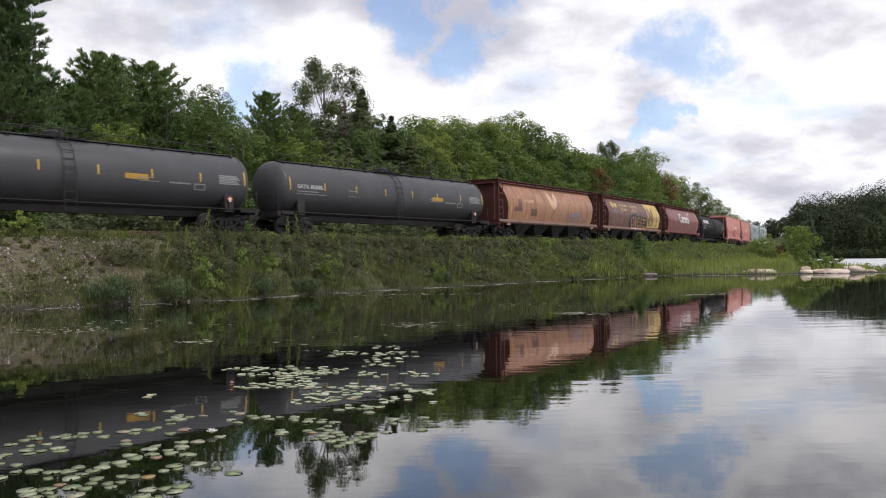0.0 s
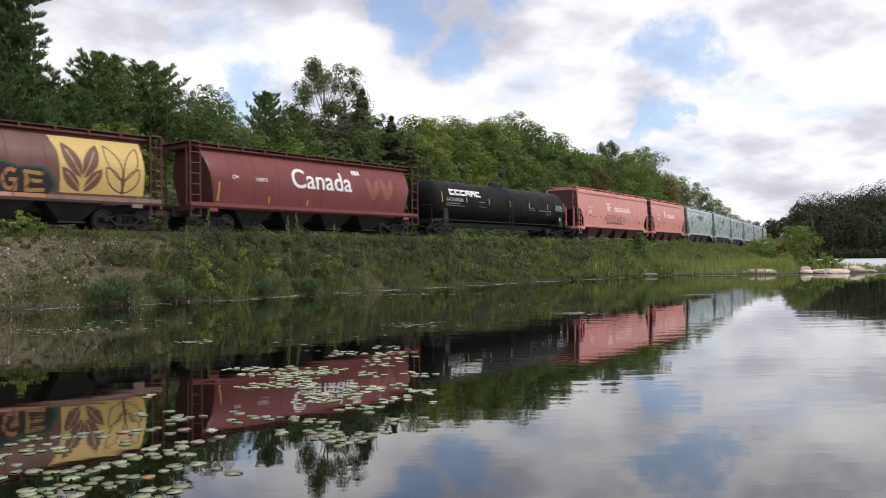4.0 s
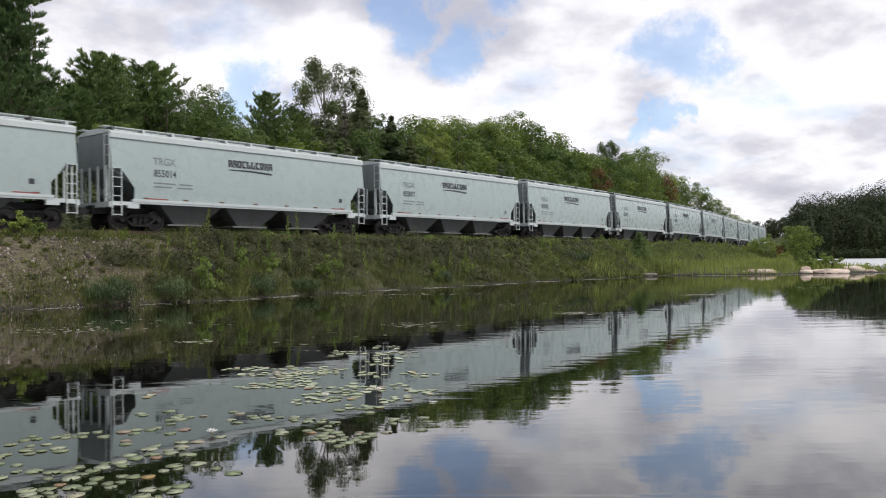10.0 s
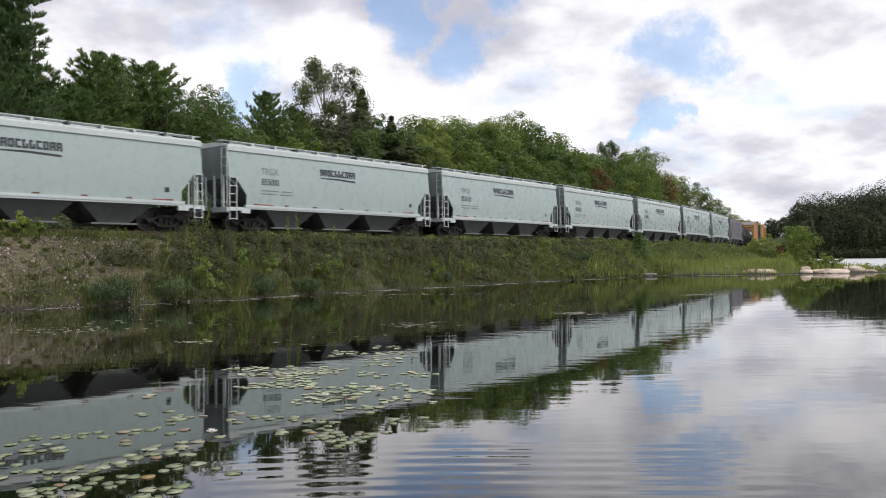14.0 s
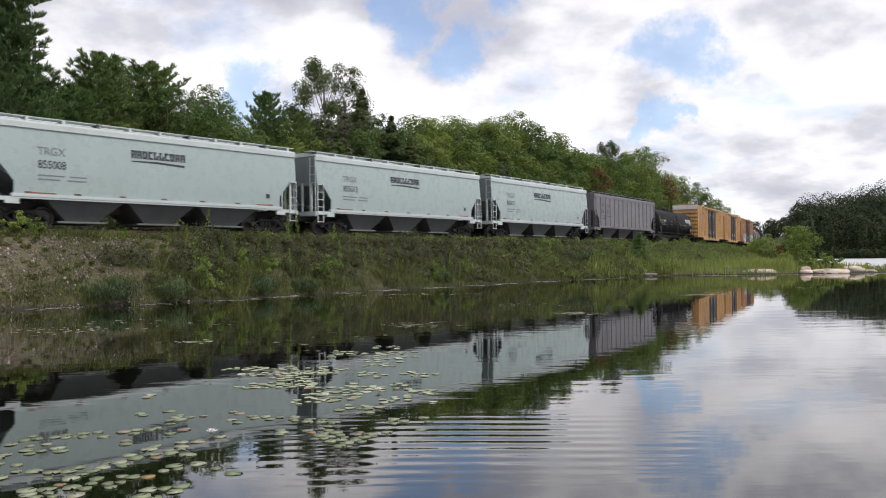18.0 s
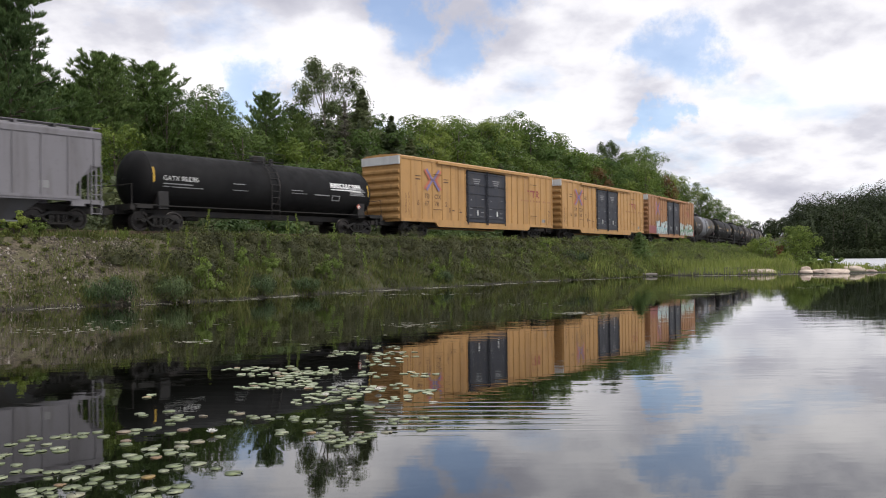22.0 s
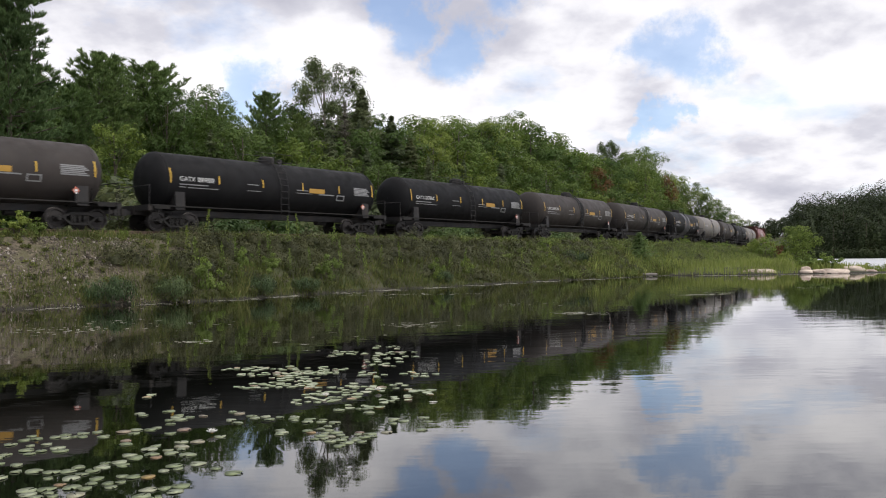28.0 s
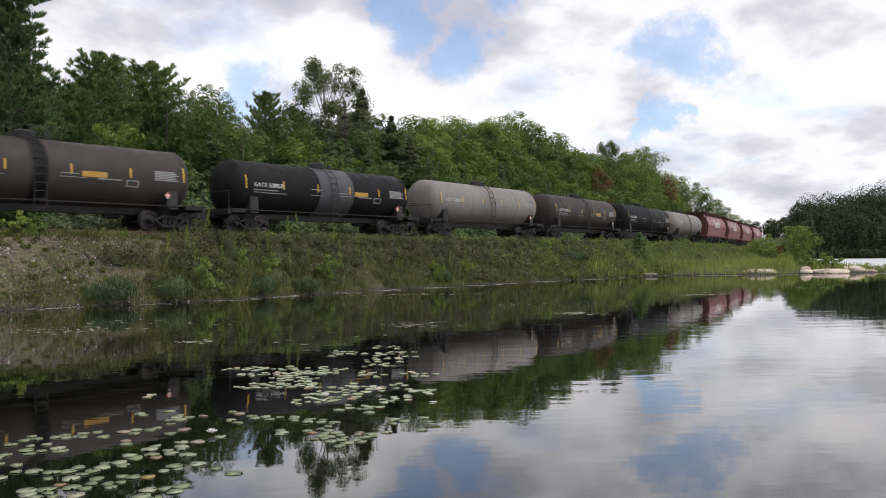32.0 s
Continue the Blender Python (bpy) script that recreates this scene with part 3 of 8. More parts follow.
def make_ground():
    gx = axis([(-4000, -400, 600), (-400, -60, 20), (-60, -24, 2.0), (-24, 40, 0.55), (40, 80, 2), (80, 400, 10), (400, 4000, 600)])
    gy = axis([(-4000, -400, 600), (-400, -20, 20), (-20, 18, 2.0), (18, 92, 0.6), (92, 140, 2.5), (140, 440, 7.5), (440, 4400, 660)])
    X, Y = np.meshgrid(gx, gy, indexing="ij")
    Z = height(X, Y)
    n, m = X.shape
    me = bpy.data.meshes.new("ground")
    idx = np.arange(n * m).reshape(n, m)
    q = np.stack([idx[:-1, :-1], idx[1:, :-1], idx[1:, 1:], idx[:-1, 1:]], -1).reshape(-1, 4)
    fill(me, np.stack([X, Y, Z], -1).reshape(-1, 3), q, True)
    me.materials.append(GROUND)
    tagged(new("ground", me), "gravel and soil railway embankment, shore and wooded ground", "ground", kind="structure")


def fill(me, verts, quads, smooth_faces=False):
    """Fast mesh filling from arrays."""
    verts, quads = np.asarray(verts, np.float32), np.asarray(quads, np.int32)
    k = quads.shape[1]
    me.vertices.add(len(verts))
    me.vertices.foreach_set("co", verts.ravel())
    me.loops.add(quads.size)
    me.loops.foreach_set("vertex_index", quads.ravel())
    me.polygons.add(len(quads))
    me.polygons.foreach_set("loop_start", np.arange(0, quads.size, k, dtype=np.int32))
    if smooth_faces:
        me.polygons.foreach_set("use_smooth", np.ones(len(quads), bool))
    me.update(calc_edges=True)
    me.validate()


make_ground()
_w = bpy.data.meshes.new("water")
_w.from_pydata([(-2500, -300, 0), (2500, -300, 0), (2500, 3000, 0), (-2500, 3000, 0)], [], [(0, 1, 2, 3)])
_w.materials.append(WATER)
tagged(new("water", _w), "calm dark lake water mirroring sky and train", "lake", kind="structure")


def make_track():
    """Ballast, ties and two rails along the line."""
    prof = [(-2.5, -0.62), (-1.75, -0.20), (1.75, -0.20), (2.5, -0.62)]
    ss = np.concatenate([np.arange(-540, -40, 6.0), np.arange(-40, 200, 1.5), np.arange(200, 680, 6.0)])

    def sweep(profile, name, mat, label):
        V, F, n = [], [], len(profile)
        for s in ss:
            for off, z in profile:
                x, y, _ = on_line(s, off)
                V.append((float(x), float(y), RAIL + z))
        for i in range(len(ss) - 1):
            for j in range(n - 1):
                F.append((i * n + j, i * n + j + 1, (i + 1) * n + j + 1, (i + 1) * n + j))
        me = bpy.data.meshes.new(name)
        me.from_pydata(V, [], F)
        me.materials.append(mat)
        return tagged(new(name, me), label, name.replace("_", " "), kind="structure")
    sweep(prof, "ballast", BALLAST, "crushed grey stone ballast under the track")
    for side in (-0.7525, 0.7525):
        sweep([(side - 0.07, -0.19), (side - 0.065, -0.165), (side - 0.012, -0.145), (side - 0.012, -0.05), (side - 0.036, -0.04), (side - 0.036, 0.0),
               (side + 0.036, 0.0), (side + 0.036, -0.04), (side + 0.012, -0.05), (side + 0.012, -0.145), (side + 0.065, -0.165), (side + 0.07, -0.19)], "rail", MAT["rail"], "worn steel rail on the ballast")
    b = Build()
    for s in np.arange(-40, 180, 0.55):
        m = rail_pose(float(s), RAIL - 0.19)
        o = Build().box(-0.115, 0.115, -1.3, 1.3, -0.14, 0.0)
        b.add([m @ Vector(p) for p in o.v], o.f)
    tagged(new("ties", b.mesh("ties", MAT["tie"])), "weathered wooden ties under the rails", "railway tie", kind="stuff")


make_track()

# ---------------------------------------------------------------- the train: running gear
CARS = []       # (car, its place along the train)


def side_frame():
    """Cast truck side: a slim pierced bow between two journal boxes."""
    b = Build()
    b.prism([(-1.10, 0.56), (-0.60, 0.62), (-0.42, 0.74), (0.42, 0.74), (0.60, 0.62), (1.10, 0.56), (1.10, 0.50), (0.62, 0.52), (0.38, 0.62), (-0.38, 0.62), (-0.62, 0.52), (-1.10, 0.50)], -0.07, 0.07, "y")
    b.prism([(-0.76, 0.50), (-0.40, 0.20), (0.40, 0.20), (0.76, 0.50), (0.66, 0.52), (0.36, 0.28), (-0.36, 0.28), (-0.66, 0.52)], -0.06, 0.06, "y")
    for x in (-0.38, 0.31):
        b.box(x, x + 0.07, -0.06, 0.06, 0.24, 0.64)
    for x in (-0.89, 0.89):
        b.lathe([(-0.14, 0.0), (-0.14, 0.08), (-0.10, 0.115), (0.05, 0.12), (0.05, 0.0)], (x, 0, 0.457), "y", 12)
    return b


def springs():
    b = Build()
    for x in (-0.22, 0.0, 0.22):
        b.lathe([(0.28, 0.0)] + [(0.28 + 0.025 * i, 0.085 if i % 2 else 0.07) for i in range(14)] + [(0.62, 0.0)], (x, 0, 0), "z", 8)
    return b


def wheelset():
    b = Build()
    for side in (-1, 1):
        y = side * 0.745
        prof = [(-0.07, 0.0), (-0.085, 0.10), (-0.03, 0.14), (-0.02, 0.34), (-0.065, 0.375), (-0.065, 0.455), (0.0, 0.460), (0.045, 0.465), (0.06, 0.487), (0.075, 0.485), (0.075, 0.37), (0.02, 0.34), (0.03, 0.13), (0.06, 0.0)]
        b.lathe([(y + p * (1 if side < 0 else -1), r) for p, r in prof], (0, 0, 0), "y", 28)
    return b.lathe([(-1.02, 0.0), (-1.02, 0.075), (1.02, 0.075), (1.02, 0.0)], (0, 0, 0), "y", 10)


WHEELSETS = []


def truck(car, x):
    t = part("truck", lambda: Build().box(-0.2, 0.2, -0.98, 0.98, 0.48, 0.74).lathe([(0.7, 0.0), (0.7, 0.34), (0.86, 0.34), (0.86, 0.0)], (0, 0, 0), "z", 16)
             .box(-0.62, 0.62, -0.6, -0.5, 0.30, 0.36).box(-0.62, 0.62, 0.5, 0.6, 0.30, 0.36), MAT["truck"], car, "rust-dusted cast steel truck", key="truck", at=pose(x, 0, 0))
    for y in (-1.0, 1.0):
        part("side_frame", side_frame, MAT["truck"], t, key="side_frame", at=pose(0, y, 0, 0, 0, 0 if y < 0 else 180))
        part("spring_pack", springs, MAT["truck"], t, key="springs", at=pose(0, y, 0), smooth=True)
    for wx in (-0.89, 0.89):
        WHEELSETS.append(part("wheelset", wheelset, MAT["wheel"], t, "worn steel wheelset with bright rims", smooth=True, key="wheelset", at=pose(wx, 0, 0.46)))


def couplers(car, L, mat="frame_black"):
    for sgn in (-1, 1):
        def one():
            b = Build().box(min(0, -0.55 * sgn), max(0, -0.55 * sgn), -0.09, 0.09, 0.76, 0.94)
            return b.prism([(-0.02 * sgn, -0.2), (-0.3 * sgn, -0.17), (-0.36 * sgn, 0.17), (-0.1 * sgn, 0.19), (-0.04 * sgn, 0.06)], 0.70, 1.0, "z")
        part("coupler", one, MAT[mat], car, "dark steel knuckle coupler", key=("coupler", sgn), at=pose(sgn * L / 2, 0, 0))
        part("air_hose", lambda: Build().tube([(-0.1 * sgn, -0.3, 0.75), (0.0, -0.32, 0.5), (0.02 * sgn, -0.2, 0.35), (0.0, -0.1, 0.4)], 0.025), MAT["frame_black"], car, key=("hose", sgn), at=pose(sgn * L / 2, 0, 0))


def ladder(h0, h1, wide=0.42, rungs=6, r=0.02):
    b = Build()
    for x in (0, wide):
        b.box(x - r, x + r, -r, r, h0, h1)
    for i in range(rungs):
        z = h0 + 0.05 + (h1 - h0 - 0.1) * i / (rungs - 1)
        b.box(0, wide, -r * 0.8, r * 0.8, z - r * 0.8, z + r * 0.8)
    return b


def start_car(name, label, category, S0, S1, group):
    car = thing(name, label, category, group, at=rail_pose((S0 + S1) / 2 - run(0.0)))
    CARS.append((car, (S0 + S1) / 2))
    L = S1 - S0
    couplers(car, L)
    return car, L


# ---------------------------------------------------------------- covered hoppers


def covered_hopper(S0, S1, skin, trim, bay, number=("", ""), ribs=0, brand="grey", eave=4.26, group="covered hoppers of the train", label="", tag=False, ends="frame_black"):
    car, L = start_car("covered_hopper", label, "hopper car", S0, S1, group)
    B = L / 2 - 0.74                     # half the body
    W, zs, zb = 1.50, 1.27, 2.70         # half width, sill, foot of the end panels
    bulge = 0.0 if ribs else 0.13        # how far the curved side draws in at the eaves
    face = lambda z: -W + bulge * ((z - 2.3) / 1.7) ** 2
    c1, c2 = 0.42, 1.08                  # the cut-away corners
    levels = [zs, 1.55, zb - 0.85, 2.12, 2.40, zb - 0.02, zb, 2.98, 3.26, 3.52, 3.76, eave - 0.26]
    cut = [B - float(np.interp(z, [zb - 0.85, zb - 0.02, zb - 0.001], [c2, c1, 0.0])) for z in levels]
    for sgn in (1, -1):
        y, side, m = sgn * -W, Build(), len(levels)
        for deep in (0.0, 0.06):
            side.add([(x, sgn * (face(z) + deep), z) for z, c in zip(levels, cut) for x in (-c, c)], [(2 * k, 2 * k + 1, 2 * k + 3, 2 * k + 2) for k in range(m - 1)])
        rim = [2 * k for k in range(m)] + [2 * k + 1 for k in range(m - 1, -1, -1)]
        side.f += [(rim[k], rim[(k + 1) % len(rim)], 2 * m + rim[(k + 1) % len(rim)], 2 * m + rim[k]) for k in range(len(rim))]
        part("side_panel", side, MAT[skin], car, smooth=True)
        yc = y + sgn * bulge * 0.75
        part("top_chord", Build().prism([(yc + sgn * a, z0) for a, z0 in ((-0.035, eave - 0.27), (0.095, eave - 0.27), (0.095, eave), (-0.005, eave), (-0.035, eave - 0.05))], -B - 0.01, B + 0.01, "x"), MAT[trim], car)
        out, back = sorted((y - sgn * 0.06, y + sgn * 0.10)), sorted((y - sgn * 0.03, y + sgn * 0.09))
        part("side_sill", Build().box(-B + c2 - 0.12, B - c2 + 0.12, *out, zs - 0.02, zs + 0.10).box(-B + c2 - 0.12, B - c2 + 0.12, *back, zs - 0.10, zs - 0.02), MAT[trim], car)
    # the body between the sides, with sloping ends
    core = [(-B + 0.03, eave - 0.05), (-B + 0.03, zb - 0.05), (-B + 2.45, 1.18), (B - 2.45, 1.18), (B - 0.03, zb - 0.05), (B - 0.03, eave - 0.05)]
    # pale and pink cars take darker paint here, with the end shade coloured in
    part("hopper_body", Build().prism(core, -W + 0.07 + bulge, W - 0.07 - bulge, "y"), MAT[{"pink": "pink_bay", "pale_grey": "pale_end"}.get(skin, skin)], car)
    wr = W - 0.75 * bulge
    roof = [(-wr - 0.01, eave), (-W * 0.62, eave + 0.13), (-0.4, eave + 0.19), (0.4, eave + 0.19), (W * 0.62, eave + 0.13), (wr + 0.01, eave)]
    part("roof", Build().prism(roof + [(wr, eave - 0.04), (-wr, eave - 0.04)], -B - 0.01, B + 0.01, "x"), MAT[trim], car)
    part("roof_hatch", Build().prism([(-0.33, eave + 0.19), (-0.30, eave + 0.27), (0.30, eave + 0.27), (0.33, eave + 0.19)], -B + 0.8, B - 0.8, "x"), MAT[trim], car, "long trough hatch cover")
    for y in (-0.92, 0.92):
        wk = Build()
        for k in (-1, 0, 1):
            wk.box(-B - 0.15, B + 0.15, y + k * 0.17 - 0.07, y + k * 0.17 + 0.07, eave + 0.22, eave + 0.25)
        part("running_board", wk, MAT[trim], car)
        n = 11
        for i in range(n):
            x = -B + 0.25 + (2 * B - 0.5) * i / (n - 1)
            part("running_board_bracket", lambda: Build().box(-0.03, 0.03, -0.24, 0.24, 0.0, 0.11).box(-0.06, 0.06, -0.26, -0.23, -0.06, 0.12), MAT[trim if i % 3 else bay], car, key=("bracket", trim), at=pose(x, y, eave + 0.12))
    if ribs:
        for i in range(ribs):
            x = -B + 0.30 + (2 * B - 0.6) * i / (ribs - 1)
            lo = zs + 0.10 if abs(x) < B - c2 - 0.1 else zb + 0.02
            for y in (-W - 0.05, W):
                part("side_post", Build().box(x - 0.035, x + 0.035, y, y + 0.05, lo, eave - 0.26), MAT[skin], car)
    # discharge bays
    inner = B - 2.3
    nb = 4 if L > 18 else 3
    step = 2 * inner / nb
    for i in range(nb):
        cx = -inner + step * (i + 0.5)
        vs = [(cx - step * 0.50, -1.36, zs), (cx + step * 0.50, -1.36, zs), (cx + step * 0.50, 1.36, zs), (cx - step * 0.50, 1.36, zs),
              (cx - step * 0.20, -0.95, 0.34), (cx + step * 0.20, -0.95, 0.34), (cx + step * 0.20, 0.95, 0.34), (cx - step * 0.20, 0.95, 0.34)]
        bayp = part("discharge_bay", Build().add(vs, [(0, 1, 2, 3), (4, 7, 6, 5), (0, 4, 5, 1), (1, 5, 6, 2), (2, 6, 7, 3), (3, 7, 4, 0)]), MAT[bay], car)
        part("outlet_gate", Build().box(cx - step * 0.26, cx + step * 0.26, -1.0, 1.0, 0.25, 0.34).box(cx - step * 0.30, cx + step * 0.30, -1.03, -0.98, 0.27, 0.33), MAT["gate"], bayp)
    part("centre_sill", Build().box(-L / 2 + 0.5, L / 2 - 0.5, -0.3, 0.3, 0.74, 1.10), MAT[ends], car)
    for sgn in (-1, 1):
        part("end_sill", Build().box(min(sgn * (B - 0.02), sgn * (B + 0.12)), max(sgn * (B - 0.02), sgn * (B + 0.12)), -W, W, 1.00, 1.22), MAT[trim], car)
        for y in (-W, W - 0.08):
            part("corner_sill", Build().box(min(sgn * B, sgn * (B - c2)), max(sgn * B, sgn * (B - c2)), y, y + 0.08, 1.08, 1.24), MAT[trim], car)
            part("jacking_pad", Build().box(min(sgn * (B - c2 - 0.2), sgn * (B - c2 + 0.35)), max(sgn * (B - c2 - 0.2), sgn * (B - c2 + 0.35)), y - 0.02, y + 0.1, 0.96, 1.18), MAT[trim], car)
        for k, y in enumerate((-1.05, -0.35, 0.35, 1.05)):
            part("end_post", Build().box(min(sgn * (B - 0.05), sgn * (B + 0.03)), max(sgn * (B - 0.05), sgn * (B + 0.03)), y - 0.05, y + 0.05, 1.2, zb + 0.1), MAT[trim], car)
        part("end_platform", Build().box(min(sgn * (B - 1.4), sgn * B), max(sgn * (B - 1.4), sgn * B), -W + 0.1, W - 0.1, 1.10, 1.16), MAT[ends], car)
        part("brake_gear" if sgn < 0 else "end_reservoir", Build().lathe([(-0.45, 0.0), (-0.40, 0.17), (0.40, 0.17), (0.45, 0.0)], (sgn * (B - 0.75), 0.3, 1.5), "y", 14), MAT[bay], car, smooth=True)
        for y in (-W - 0.03, W + 0.03):
            x0 = -B + 0.02 if sgn < 0 else B - 0.44
            part("ladder", lambda: ladder(0.62, zb + 0.02, 0.42, 6), MAT[trim], car, key=("hladder", trim), at=pose(x0, y, 0))
        part("end_ladder", lambda: ladder(0.95, eave - 0.1, 0.42, 8, 0.017), MAT[trim], car, key=("eladder", trim, eave), at=pose(sgn * (B + 0.07), -1.45 if sgn < 0 else 1.0, 0, 0, 0, 90))
        truck(car, sgn * (L / 2 - 2.35))
    # painted marks on the lake side
    if brand == "dark_word":
        words(car, number[0], 0.46, -B + 2.0, 2.96, face, MAT["grey_ink"], squeeze=0.92, bold=0.014)
        words(car, number[1], 0.46, -B + 2.0, 2.42, face, MAT["dark_ink"], squeeze=0.84, bold=0.012)
        part("small_print", plates([(-B + 2.0, -B + 3.1, 2.10, 2.16), (-B + 3.3, -B + 4.0, 2.10, 2.16), (-B + 2.0, -B + 2.9, 1.94, 2.0), (-B + 3.2, -B + 4.0, 1.94, 2.0)], face), MAT["grey_ink"], car)
        part("brand_mark", plates(glyph_blocks(-B + 6.05, 3.16, 0.36, 10, 0.272, 0.245, 3) + [[(-B + 6.05, 3.05), (-B + 7.3, 3.08), (-B + 8.7, 3.02), (-B + 8.7, 2.92), (-B + 7.3, 2.99), (-B + 6.05, 3.00)]], face), MAT["dark_ink"], car, "dark brand word and swash drawn as plain blocks")
        part("inspection_panel", plates([(B - 1.95, B - 1.72, 1.76, 1.98)], face), MAT["dark_ink"], car)
        for x0, x1 in ((-B + 1.6, -B + 2.7), (B - 2.6, B - 1.6)):
            part("warning_mark", plates([(x0, x1, zs + 0.11, zs + 0.16)], lambda z: -W - 0.062), MAT["wine_ink"], car)
        for i in range(7):
            part("reflector", plates([(-B + 1.5 + i * 2.0, -B + 1.8 + i * 2.0, zs + 0.12, zs + 0.19)], face), MAT["brown_ink"], car)
    if brand == "pale_word":
        k = 1.0 if L > 16 else 0.72
        words(car, number[0], 0.36, -B + 2.1, 2.80, face, MAT["pink_ink"], squeeze=0.9, bold=0.012)
        words(car, number[1], 0.36, -B + 2.1, 2.36, face, MAT["pink_ink"], squeeze=0.9, bold=0.012)
        part("emblem", plates([[(-B + 6.2 * k + 0.22 * i, 3.42), (-B + 6.2 * k + 0.22 * i + 0.13, 3.42), (-B + 6.2 * k + 0.22 * i + 0.40, 2.72), (-B + 6.2 * k + 0.22 * i + 0.25, 2.72)] for i in range(3)] + [(-B + 6.6 * k, -B + 7.3 * k, 3.34, 3.42), (-B + 6.95 * k, -B + 7.4 * k, 3.05, 3.13)], face), MAT["pink_ink"], car, "pale striped emblem")
        part("brand_mark", plates(glyph_blocks(-B + 8.1 * k, 2.72, 0.40, 10, 0.40 * k, 0.33 * k, 7, 0.33), face), MAT["pink_ink"], car, "pale brand word drawn as plain blocks")
        part("placard", plates([(B - 2.6, B - 2.2, 1.75, 1.95)], face), MAT["spray_green"], car)
        part("small_marks", plates([(-B + 1.5, -B + 1.62, 2.2, 2.6), (-B + 4.6, -B + 4.7, 2.0, 2.25), (B - 3.4, B - 3.3, 1.9, 2.2), (B - 5.9, B - 5.8, 1.9, 2.2), (-B + 2.1, -B + 2.7, 2.12, 2.18), (-B + 2.9, -B + 3.9, 2.08, 2.12)], face), MAT["wine_ink"], car)
        if tag:
            lines = []
            gx = -B + 6.1
            for i, (a0, a1, rx, rz, lean) in enumerate(((40, 330, 0.36, 0.40, 0), (200, -60, 0.30, 0.42, 0.1), (20, 380, 0.40, 0.36, 0), (130, -160, 0.34, 0.44, -0.1), (80, 420, 0.38, 0.34, 0.1), (30, 300, 0.34, 0.42, 0))):
                cx = gx + 0.42 + i * 0.66
                loop = [(x + lean * (z - 1.98), z + 0.05 * math.sin(7 * x)) for x, z in arc(cx, 1.98, rx, rz, a0, a1, 14)]
                lines += stroke(loop, 0.055) + stroke([(x * 0.5 + cx * 0.5, z * 0.45 + 1.98 * 0.55) for x, z in loop[::2]], 0.045)
                lines += stroke([(cx - 0.34, 1.62), (cx - 0.10, 1.70), (cx + 0.14, 1.58), (cx + 0.34, 1.66)], 0.05)
            for cx in (gx - 0.15, gx + 4.35):
                lines += stroke([(cx - 0.2, 1.9), (cx + 0.2, 2.15)], 0.05) + stroke([(cx - 0.2, 2.15), (cx + 0.2, 1.9)], 0.05) + stroke([(cx, 2.25), (cx, 1.8)], 0.05)
            part("graffiti", plates(lines, face, 0.007), MAT["spray_black"], car, "black outline graffiti of bubble shapes")
    if brand == "ribbed":
        for txt, x, z in (("FU", 1.75, 3.0), ("RX", 2.85, 3.0), ("828", 1.55, 2.5), ("06", 2.85, 2.5)):
            words(car, txt, 0.42, -B + x, z, face, MAT["dark_ink"], bold=0.01)
        part("small_print", plates([(-B + 1.9, -B + 2.9, 2.2, 2.26), (-B + 3.2, -B + 4.0, 2.2, 2.26), (-B + 1.9, -B + 2.4, 1.95, 2.05)], face), MAT["dark_ink"], car)
        part("test_panel", plates([(B - 2.6, B - 2.2, 1.65, 1.95)], face), MAT["white_dim"], car)
    return car


def barrel(z0=1.36, z1=4.02):
    """The round-sided section of the cylindrical hopper, as y over z for the far side."""
    pts = []
    for i in range(13):
        t = i / 12
        pts.append((1.36 + 0.20 * math.sin(math.pi * min(1, t * 1.05)) - 0.44 * max(0, t - 0.45) ** 1.6 / 0.55 ** 1.6 * 1.0, z0 + (z1 - z0) * t))
    return pts


